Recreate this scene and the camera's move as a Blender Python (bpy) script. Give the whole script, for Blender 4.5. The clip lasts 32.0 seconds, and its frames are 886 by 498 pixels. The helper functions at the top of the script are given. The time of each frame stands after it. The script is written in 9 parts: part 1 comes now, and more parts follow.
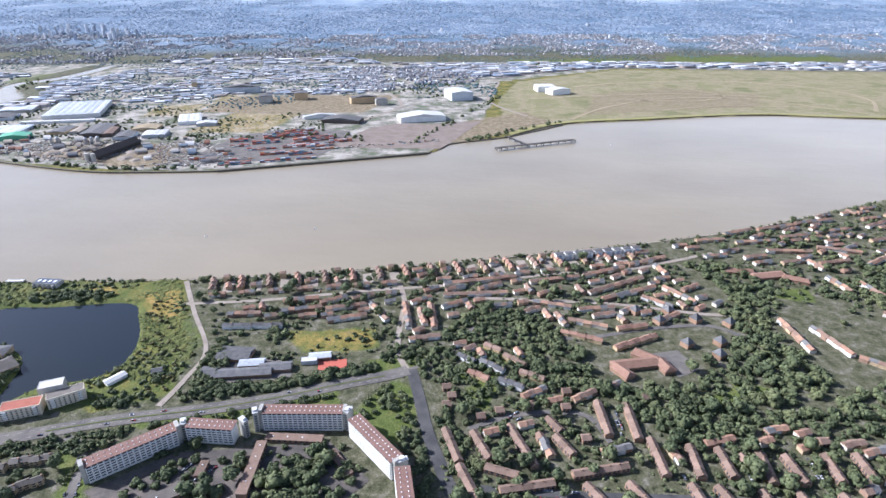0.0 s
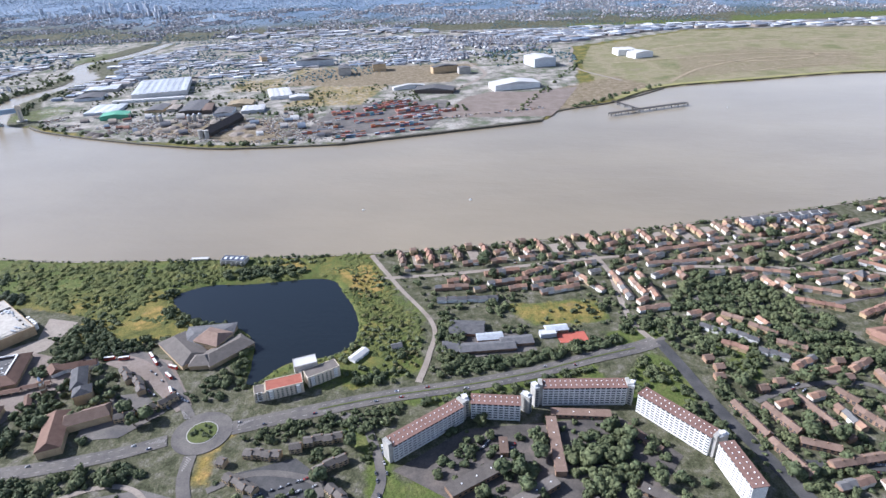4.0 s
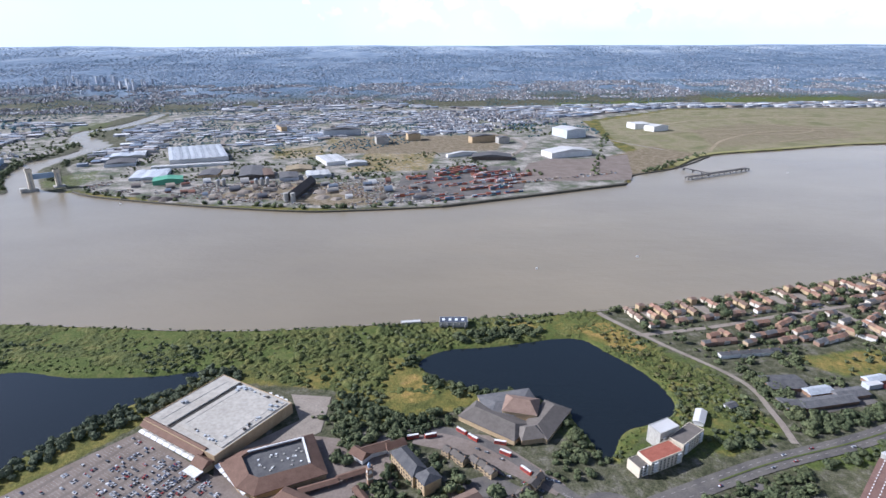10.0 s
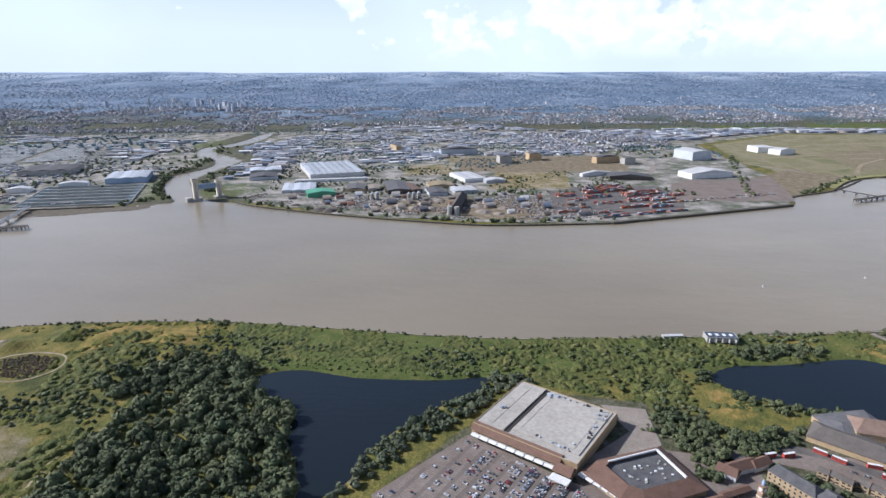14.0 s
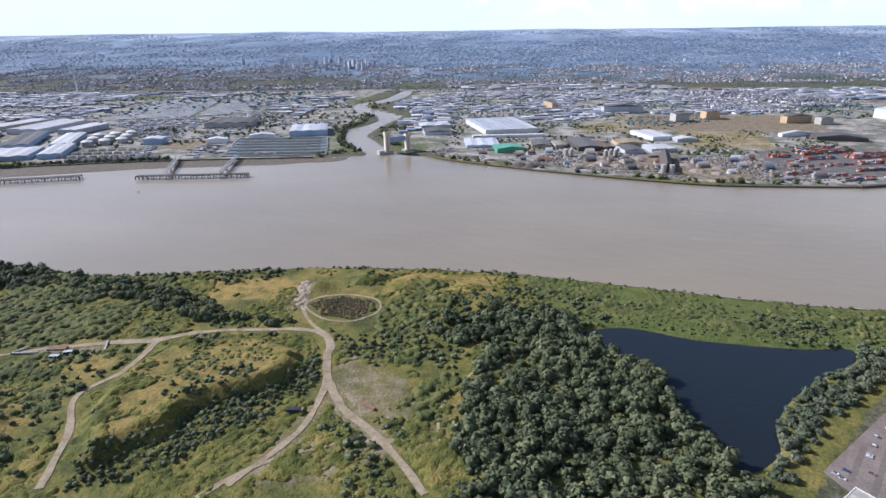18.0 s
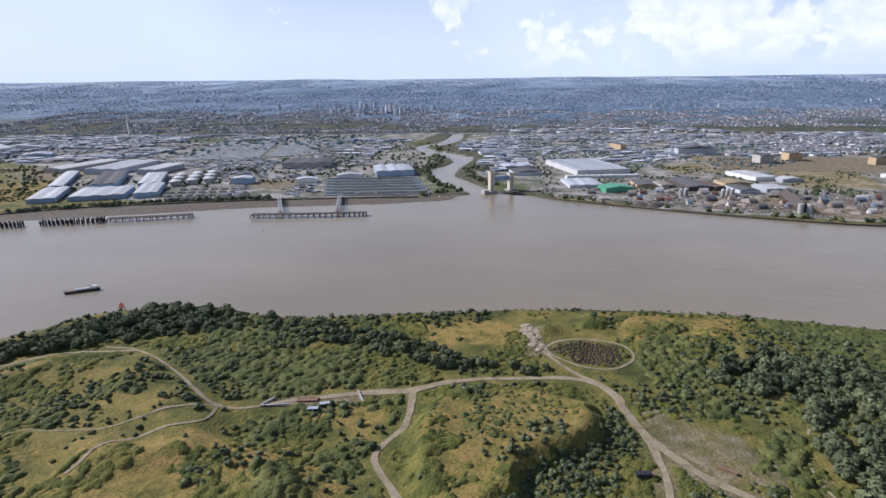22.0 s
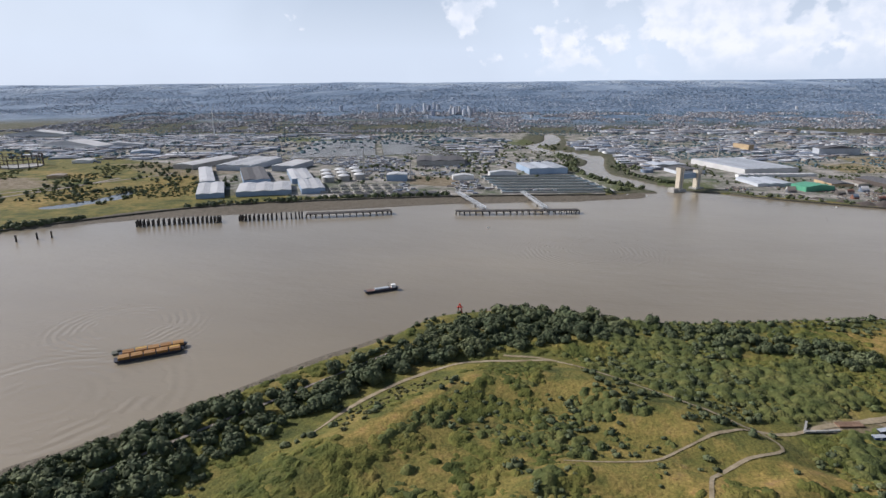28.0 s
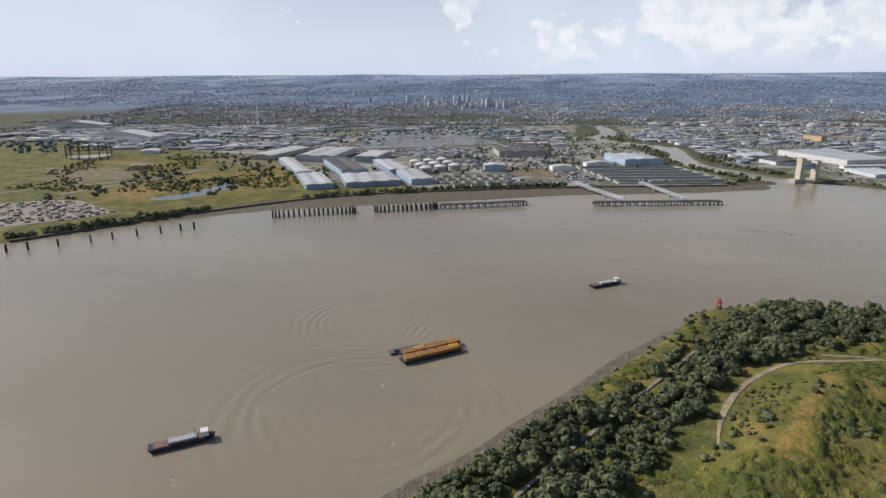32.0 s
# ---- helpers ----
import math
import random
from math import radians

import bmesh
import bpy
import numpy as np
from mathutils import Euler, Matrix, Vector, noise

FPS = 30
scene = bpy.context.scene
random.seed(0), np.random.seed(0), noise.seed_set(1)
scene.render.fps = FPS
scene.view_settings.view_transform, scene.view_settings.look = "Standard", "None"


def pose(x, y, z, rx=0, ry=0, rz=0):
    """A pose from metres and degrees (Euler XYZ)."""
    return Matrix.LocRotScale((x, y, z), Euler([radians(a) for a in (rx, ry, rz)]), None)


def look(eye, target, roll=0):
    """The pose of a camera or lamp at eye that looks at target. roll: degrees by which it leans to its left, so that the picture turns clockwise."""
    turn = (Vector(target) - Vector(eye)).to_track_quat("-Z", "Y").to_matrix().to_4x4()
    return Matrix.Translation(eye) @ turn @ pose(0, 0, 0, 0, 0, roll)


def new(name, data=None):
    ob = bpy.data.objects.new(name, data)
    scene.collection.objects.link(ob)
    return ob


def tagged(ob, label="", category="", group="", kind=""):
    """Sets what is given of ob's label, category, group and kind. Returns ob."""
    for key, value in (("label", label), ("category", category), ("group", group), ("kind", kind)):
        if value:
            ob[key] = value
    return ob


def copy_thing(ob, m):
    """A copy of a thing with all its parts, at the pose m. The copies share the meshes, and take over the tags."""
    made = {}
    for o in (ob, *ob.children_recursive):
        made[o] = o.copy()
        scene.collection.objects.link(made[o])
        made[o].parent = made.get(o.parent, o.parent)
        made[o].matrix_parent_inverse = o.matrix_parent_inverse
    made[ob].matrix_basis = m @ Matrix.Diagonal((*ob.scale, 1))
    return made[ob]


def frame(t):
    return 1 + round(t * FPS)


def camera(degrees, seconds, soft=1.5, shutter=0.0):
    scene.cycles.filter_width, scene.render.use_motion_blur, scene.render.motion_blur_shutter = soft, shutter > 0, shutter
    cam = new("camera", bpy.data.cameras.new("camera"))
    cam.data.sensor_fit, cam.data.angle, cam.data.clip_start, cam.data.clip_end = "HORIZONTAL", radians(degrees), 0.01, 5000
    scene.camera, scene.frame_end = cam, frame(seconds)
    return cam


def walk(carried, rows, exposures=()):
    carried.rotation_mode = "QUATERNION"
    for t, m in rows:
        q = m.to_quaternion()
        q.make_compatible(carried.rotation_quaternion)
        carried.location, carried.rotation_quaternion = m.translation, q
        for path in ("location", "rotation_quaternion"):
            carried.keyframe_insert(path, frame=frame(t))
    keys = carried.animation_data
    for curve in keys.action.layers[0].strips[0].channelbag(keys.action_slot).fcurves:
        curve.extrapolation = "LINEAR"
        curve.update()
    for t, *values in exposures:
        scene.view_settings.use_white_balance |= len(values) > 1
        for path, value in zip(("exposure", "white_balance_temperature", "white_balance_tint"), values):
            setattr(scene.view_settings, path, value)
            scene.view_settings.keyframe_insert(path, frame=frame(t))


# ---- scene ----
cam = camera(74.9, 32.0)
PATH = [
    (0, (-3.866, 2.979, 221.782), (-3.8689, 4.7984, 220.9514), 0.11),
    (0.5, (-20.028, 2.876, 221.855), (-20.0530, 4.6892, 221.0127), -0.03),
    (1, (-36.605, 3.336, 221.571), (-36.6381, 5.1488, 220.7267), -0.27),
    (1.5, (-53.548, 4.290, 220.970), (-53.5866, 6.0979, 220.1154), -0.43),
    (2, (-70.814, 5.670, 220.087), (-70.8495, 7.4795, 219.2357), -0.68),
    (2.5, (-88.361, 7.415, 218.957), (-88.4172, 9.2235, 218.1053), -1.43),
    (3, (-106.151, 9.467, 217.612), (-106.2246, 11.2649, 216.7390), -2.07),
    (3.5, (-124.149, 11.774, 216.081), (-124.2386, 13.5623, 215.1906), -2.71),
    (5.5, (-197.614, 22.637, 208.614), (-197.4931, 24.3256, 207.5496), 2.01),
    (6, (-216.220, 25.569, 206.522), (-216.0195, 27.2075, 205.3936), 0.13),
    (6.5, (-234.878, 28.523, 204.378), (-234.6254, 30.1540, 203.2490), -0.51),
    (7, (-253.570, 31.473, 202.198), (-253.3577, 33.1149, 201.0756), -1.82),
    (7.5, (-272.283, 34.397, 199.995), (-272.1194, 36.0481, 198.8781), -3.42),
    (8, (-291.001, 37.274, 197.782), (-290.8980, 38.8871, 196.6036), -3.24),
    (8.5, (-309.714, 40.088, 195.569), (-309.5893, 41.7141, 194.4117), -3.85),
    (9, (-328.411, 42.824, 193.367), (-328.2607, 44.5015, 192.2883), -3.22),
    (9.5, (-347.085, 45.471, 191.184), (-346.8661, 47.3008, 190.4057), -0.41),
    (10, (-365.730, 48.020, 189.025), (-365.5436, 49.8951, 188.3546), -0.16),
    (10.5, (-384.340, 50.464, 186.898), (-384.2938, 52.3413, 186.2103), 0.28),
    (11, (-402.912, 52.798, 184.806), (-402.9282, 54.6204, 183.9828), -0.07),
    (11.5, (-421.445, 55.019, 182.752), (-421.4916, 56.8185, 181.8811), -0.12),
    (12, (-439.936, 57.126, 180.740), (-439.9605, 58.9292, 179.8741), 0.04),
    (12.5, (-458.387, 59.121, 178.770), (-458.4064, 60.9342, 177.9258), 0.03),
    (13, (-476.799, 61.006, 176.844), (-476.8169, 62.8428, 176.0536), 0.35),
    (13.5, (-495.173, 62.783, 174.961), (-495.1728, 64.6574, 174.2628), -0.20),
    (14, (-513.514, 64.459, 173.120), (-513.4817, 66.3709, 172.5351), -0.06),
    (14.5, (-531.824, 66.038, 171.321), (-531.7399, 67.9680, 170.8028), 0.71),
    (15, (-550.107, 67.528, 169.561), (-550.0792, 69.4662, 169.0673), 0.39),
    (15.5, (-568.370, 68.937, 167.837), (-568.5322, 70.8538, 167.2915), -1.15),
    (17.5, (-641.319, 73.921, 161.252), (-641.5608, 75.7965, 160.5996), -0.67),
    (18, (-659.560, 75.050, 159.666), (-659.8178, 76.9053, 158.9648), -0.64),
    (18.5, (-677.815, 76.149, 158.097), (-678.0796, 77.9956, 157.3748), -0.66),
    (19, (-696.089, 77.228, 156.542), (-696.3609, 79.0776, 155.8308), -0.24),
    (19.5, (-714.388, 78.294, 154.997), (-714.6611, 80.1576, 154.3236), -0.14),
    (20, (-732.716, 79.355, 153.459), (-732.9933, 81.2250, 152.8054), 0.09),
    (20.5, (-751.079, 80.418, 151.926), (-751.3526, 82.3005, 151.3092), -0.04),
    (21, (-769.481, 81.487, 150.395), (-769.7538, 83.3840, 149.8218), -0.32),
    (21.5, (-787.924, 82.569, 148.864), (-788.1971, 84.4745, 148.3217), -0.53),
    (22, (-806.413, 83.666, 147.332), (-806.6789, 85.5687, 146.7776), -0.52),
    (22.5, (-824.947, 84.779, 145.797), (-825.2109, 86.6710, 145.2040), -0.23),
    (23, (-843.528, 85.911, 144.260), (-843.8027, 87.7805, 143.6053), -0.88),
    (23.5, (-862.157, 87.058, 142.721), (-862.4275, 88.9170, 142.0339), -1.04),
    (24, (-880.831, 88.219, 141.181), (-881.1188, 90.0803, 140.5084), -1.72),
    (24.5, (-899.547, 89.388, 139.644), (-899.8496, 91.2709, 139.0411), -2.06),
    (25, (-918.302, 90.558, 138.111), (-918.6312, 92.4485, 137.5491), -1.81),
    (25.5, (-937.089, 91.719, 136.588), (-937.4203, 93.6146, 136.0449), -0.90),
    (27.5, (-1012.402, 95.991, 130.719), (-1012.6992, 97.8864, 130.1537), 0.08),
    (28, (-1031.212, 96.872, 129.351), (-1031.5200, 98.7740, 128.8154), -0.34),
    (28.5, (-1049.986, 97.628, 128.044), (-1050.2916, 99.5358, 127.5259), -0.15),
    (29, (-1068.705, 98.231, 126.814), (-1069.0012, 100.1413, 126.3000), -0.03),
    (29.5, (-1087.346, 98.647, 125.674), (-1087.6450, 100.5551, 125.1559), 0.14),
    (30, (-1105.889, 98.837, 124.644), (-1106.1807, 100.7500, 124.1377), 0.27),
    (30.5, (-1124.305, 98.762, 123.740), (-1124.6202, 100.6631, 123.2063), 0.87),
    (31, (-1142.569, 98.375, 122.985), (-1142.8817, 100.2675, 122.4203), 1.03),
    (31.5, (-1160.647, 97.627, 122.402), (-1160.9434, 99.5233, 121.8390), 0.62),
    (32, (-1178.507, 96.465, 122.014), (-1178.8006, 98.3638, 121.4585), -0.19),
]
EXPOSURES = [(0, 1.02, 5330, 18), (6, 0.8, 5330, 18), (9, 0.86, 5400, 17), (10, 0.5, 5330, 18), (11, 0.36, 5350, 18), (12, 0.78, 5350, 18), (13, 0.68, 5400, 17), (14, 0.3, 5450, 17), (15, -0.05, 5650, 15), (17.5, 0.38, 5450, 20), (19, 0.48, 5350, 21), (20, 0.48, 5350, 21), (21, 0.2, 5450, 20), (22, 0.12, 5480, 20), (23, 0.16, 5600, 20), (24.5, 0.28, 5650, 18), (25.5, 0.12, 5650, 18), (29, 0.0, 5900, 15), (32, -0.08, 6000, 14)]
walk(cam, [(t, look(eye, target, roll)) for t, eye, target, roll in PATH], EXPOSURES)

# ---- light ----
SUN_EL, SUN_AZ = 33.0, 168.0  # degrees: height, and bearing counter-clockwise from east


def make_world():
    w = bpy.data.worlds.new("sky")
    scene.world = w
    w.use_nodes = True
    nt = w.node_tree
    N, L = nt.nodes, nt.links
    bg = N["Background"]
    sky = N.new("ShaderNodeTexSky")
    sky.sky_type, sky.sun_disc = "NISHITA", False
    sky.sun_elevation, sky.sun_rotation = radians(SUN_EL), radians(90 - SUN_AZ)
    sky.air_density, sky.dust_density, sky.ozone_density = 1.0, 2.0, 1.0
    tc = N.new("ShaderNodeTexCoord")
    sep = N.new("ShaderNodeSeparateXYZ")
    L.new(tc.outputs["Generated"], sep.inputs[0])
    mp = N.new("ShaderNodeMapping")
    mp.inputs["Scale"].default_value = (1.0, 1.0, 1.15)
    mp.inputs["Location"].default_value = (0.35, 0.0, 0.1)
    L.new(tc.outputs["Generated"], mp.inputs["Vector"])
    big = N.new("ShaderNodeTexNoise")
    big.inputs["Scale"].default_value, big.inputs["Detail"].default_value, big.inputs["Roughness"].default_value = 15.0, 12.0, 0.52
    L.new(mp.outputs[0], big.inputs["Vector"])
    ramp = N.new("ShaderNodeValToRGB")
    ramp.color_ramp.elements[0].position, ramp.color_ramp.elements[1].position = 0.52, 0.575
    # more towers of cloud to the north-east, thinning upwards
    east = N.new("ShaderNodeMath")
    east.operation, east.inputs[1].default_value = "MULTIPLY_ADD", 0.34
    L.new(sep.outputs["X"], east.inputs[0])
    L.new(big.outputs["Fac"], east.inputs[2])
    up = N.new("ShaderNodeMath")
    up.operation, up.inputs[1].default_value = "MULTIPLY_ADD", -0.10
    L.new(sep.outputs["Z"], up.inputs[0])
    L.new(east.outputs[0], up.inputs[2])
    L.new(up.outputs[0], ramp.inputs[0])
    # a thin veil of high cloud
    veil = N.new("ShaderNodeTexNoise")
    veil.inputs["Scale"].default_value, veil.inputs["Detail"].default_value = 2.2, 4.0
    L.new(mp.outputs[0], veil.inputs["Vector"])
    veil_amount = N.new("ShaderNodeMapRange")
    veil_amount.inputs["From Min"].default_value, veil_amount.inputs["From Max"].default_value = 0.42, 0.58
    veil_amount.inputs["To Max"].default_value = 0.7
    L.new(veil.outputs["Fac"], veil_amount.inputs["Value"])
    # clear sky fades into a pale band of haze low down
    low = N.new("ShaderNodeMapRange")
    low.inputs["From Min"].default_value, low.inputs["From Max"].default_value = 0.06, 0.32
    low.inputs["To Min"].default_value, low.inputs["To Max"].default_value = 0.92, 0.0
    L.new(sep.outputs["Z"], low.inputs["Value"])
    scale = N.new("ShaderNodeMixRGB")
    scale.blend_type, scale.inputs[0].default_value, scale.inputs[2].default_value = "MULTIPLY", 1.0, (0.075, 0.075, 0.075, 1)
    L.new(sky.outputs[0], scale.inputs[1])
    pale = N.new("ShaderNodeMixRGB")
    pale.inputs[2].default_value = (0.735, 0.80, 0.84, 1)
    L.new(low.outputs[0], pale.inputs[0])
    L.new(scale.outputs[0], pale.inputs[1])
    cl = N.new("ShaderNodeMixRGB")
    # sunlit heads and greyer folds of the towers
    fold = N.new("ShaderNodeTexNoise")
    fold.inputs["Scale"].default_value, fold.inputs["Detail"].default_value = 34.0, 6.0
    L.new(mp.outputs[0], fold.inputs["Vector"])
    tone = N.new("ShaderNodeValToRGB")
    tone.color_ramp.elements[0].position, tone.color_ramp.elements[1].position = 0.38, 0.60
    tone.color_ramp.elements[0].color, tone.color_ramp.elements[1].color = (0.80, 0.835, 0.84, 1), (0.99, 0.975, 0.925, 1)
    L.new(fold.outputs["Fac"], tone.inputs[0])
    L.new(tone.outputs[0], cl.inputs[2])
    base = N.new("ShaderNodeMapRange")
    base.inputs["From Min"].default_value, base.inputs["From Max"].default_value = 0.015, 0.055
    L.new(sep.outputs["Z"], base.inputs["Value"])
    body = N.new("ShaderNodeMath")
    body.operation = "MULTIPLY"
    L.new(base.outputs[0], body.inputs[1])
    part_of = N.new("ShaderNodeMath")
    part_of.operation = "MULTIPLY"
    L.new(ramp.outputs[0], body.inputs[0])
    L.new(body.outputs[0], part_of.inputs[0])
    L.new(low.outputs[0], part_of.inputs[1])
    L.new(part_of.outputs[0], cl.inputs[0])
    thin = N.new("ShaderNodeMixRGB")
    thin.inputs[2].default_value = (0.78, 0.845, 0.87, 1)
    veil_low = N.new("ShaderNodeMath")
    veil_low.operation = "MULTIPLY"
    L.new(veil_amount.outputs[0], veil_low.inputs[0])
    L.new(low.outputs[0], veil_low.inputs[1])
    L.new(veil_low.outputs[0], thin.inputs[0])
    L.new(pale.outputs[0], thin.inputs[1])
    L.new(thin.outputs[0], cl.inputs[1])
    L.new(cl.outputs[0], bg.inputs["Color"])
    bg.inputs["Strength"].default_value = 1.0


make_world()
sun = new("sun", bpy.data.lights.new("sun", "SUN"))
sun.data.energy, sun.data.angle, sun.data.color = 5.0, radians(0.6), (1.0, 0.94, 0.82)
ce = math.cos(radians(SUN_EL))
SUN_WAY = Vector((ce * math.cos(radians(SUN_AZ)), ce * math.sin(radians(SUN_AZ)), math.sin(radians(SUN_EL))))
sun.matrix_world = look((0, 0, 900), Vector((0, 0, 900)) - SUN_WAY)


# ---- materials ----
def mat(name, stops, rough=0.85, scale=0.3, metal=0.0, rnd=0.0, rnd_by="island", bump=0.0, bump_scale=2.0, spec=0.3, fine=None, hue=None):
    """Noise between colour stops; rnd shifts the brightness piece by piece, and hue mixes another colour into some pieces."""
    m = bpy.data.materials.new(name)
    m.use_nodes = True
    N, L = m.node_tree.nodes, m.node_tree.links
    b = N["Principled BSDF"]
    b.inputs["Roughness"].default_value, b.inputs["Metallic"].default_value = rough, metal
    b.inputs["Specular IOR Level"].default_value = spec
    tc = N.new("ShaderNodeNewGeometry")
    no = N.new("ShaderNodeTexNoise")
    no.inputs["Scale"].default_value, no.inputs["Detail"].default_value, no.inputs["Roughness"].default_value = scale, 6.0, 0.65
    L.new(tc.outputs["Position"], no.inputs["Vector"])
    cr = N.new("ShaderNodeValToRGB")
    els = cr.color_ramp.elements
    while len(els) < len(stops):
        els.new(0.5)
    for i, c in enumerate(stops):
        els[i].position = 0.32 + 0.36 * i / max(1, len(stops) - 1)
        els[i].color = (*c, 1)
    L.new(no.outputs["Fac"], cr.inputs[0])
    out = cr.outputs[0]
    if fine:
        n2 = N.new("ShaderNodeTexNoise")
        n2.inputs["Scale"].default_value, n2.inputs["Detail"].default_value = fine, 3.0
        L.new(tc.outputs["Position"], n2.inputs["Vector"])
        mr = N.new("ShaderNodeMapRange")
        mr.inputs["From Min"].default_value, mr.inputs["From Max"].default_value = 0.3, 0.7
        mr.inputs["To Min"].default_value, mr.inputs["To Max"].default_value = 0.86, 1.14
        L.new(n2.outputs["Fac"], mr.inputs["Value"])
        mx = N.new("ShaderNodeMixRGB")
        mx.blend_type, mx.inputs[0].default_value = "MULTIPLY", 1.0
        L.new(out, mx.inputs[1])
        L.new(mr.outputs[0], mx.inputs[2])
        out = mx.outputs[0]
    if rnd:
        if rnd_by == "island":
            src = tc.outputs["Random Per Island"]
        else:
            src = N.new("ShaderNodeObjectInfo").outputs["Random"]
        mr = N.new("ShaderNodeMapRange")
        mr.inputs["To Min"].default_value, mr.inputs["To Max"].default_value = 1 - rnd, 1 + rnd
        L.new(src, mr.inputs["Value"])
        mx = N.new("ShaderNodeMixRGB")
        mx.blend_type, mx.inputs[0].default_value = "MULTIPLY", 1.0
        L.new(out, mx.inputs[1])
        L.new(mr.outputs[0], mx.inputs[2])
        out = mx.outputs[0]
    if hue:
        k = N.new("ShaderNodeMath")
        k.operation, k.inputs[1].default_value = "MULTIPLY", 7.31
        L.new(tc.outputs["Random Per Island"], k.inputs[0])
        fr = N.new("ShaderNodeMath")
        fr.operation = "FRACT"
        L.new(k.outputs[0], fr.inputs[0])
        mr = N.new("ShaderNodeMapRange")
        mr.inputs["From Min"].default_value, mr.inputs["To Max"].default_value = 0.3, 0.5
        L.new(fr.outputs[0], mr.inputs["Value"])
        mx = N.new("ShaderNodeMixRGB")
        mx.inputs[2].default_value = (*hue, 1)
        L.new(mr.outputs[0], mx.inputs[0])
        L.new(out, mx.inputs[1])
        out = mx.outputs[0]
    L.new(out, b.inputs["Base Color"])
    if bump:
        nb = N.new("ShaderNodeTexNoise")
        nb.inputs["Scale"].default_value, nb.inputs["Detail"].default_value = bump_scale, 4.0
        L.new(tc.outputs["Position"], nb.inputs["Vector"])
        bp = N.new("ShaderNodeBump")
        bp.inputs["Strength"].default_value, bp.inputs["Distance"].default_value = bump, 1.0
        L.new(nb.outputs["Fac"], bp.inputs["Height"])
        L.new(bp.outputs[0], b.inputs["Normal"])
    return m


def palette(name, colours, rough=0.8, by="island", spec=0.3):
    """One of several colours per piece."""
    m = mat(name, [colours[0], colours[0]], rough, spec=spec)
    N, L = m.node_tree.nodes, m.node_tree.links
    b = N["Principled BSDF"]
    cr = N.new("ShaderNodeValToRGB")
    cr.color_ramp.interpolation = "CONSTANT"
    els = cr.color_ramp.elements
    while len(els) < len(colours):
        els.new(0.5)
    for i, c in enumerate(colours):
        els[i].position = i / len(colours)
        els[i].color = (*c, 1)
    src = N.new("ShaderNodeNewGeometry").outputs["Random Per Island"] if by == "island" else N.new("ShaderNodeObjectInfo").outputs["Random"]
    L.new(src, cr.inputs[0])
    no = N.new("ShaderNodeTexNoise")
    no.inputs["Scale"].default_value, no.inputs["Detail"].default_value = 0.5, 5.0
    L.new(N.new("ShaderNodeNewGeometry").outputs["Position"], no.inputs["Vector"])
    mr = N.new("ShaderNodeMapRange")
    mr.inputs["To Min"].default_value, mr.inputs["To Max"].default_value = 0.65, 1.3
    L.new(no.outputs["Fac"], mr.inputs["Value"])
    mx = N.new("ShaderNodeMixRGB")
    mx.blend_type, mx.inputs[0].default_value = "MULTIPLY", 1.0
    L.new(cr.outputs[0], mx.inputs[1])
    L.new(mr.outputs[0], mx.inputs[2])
    L.new(mx.outputs[0], b.inputs["Base Color"])
    return m


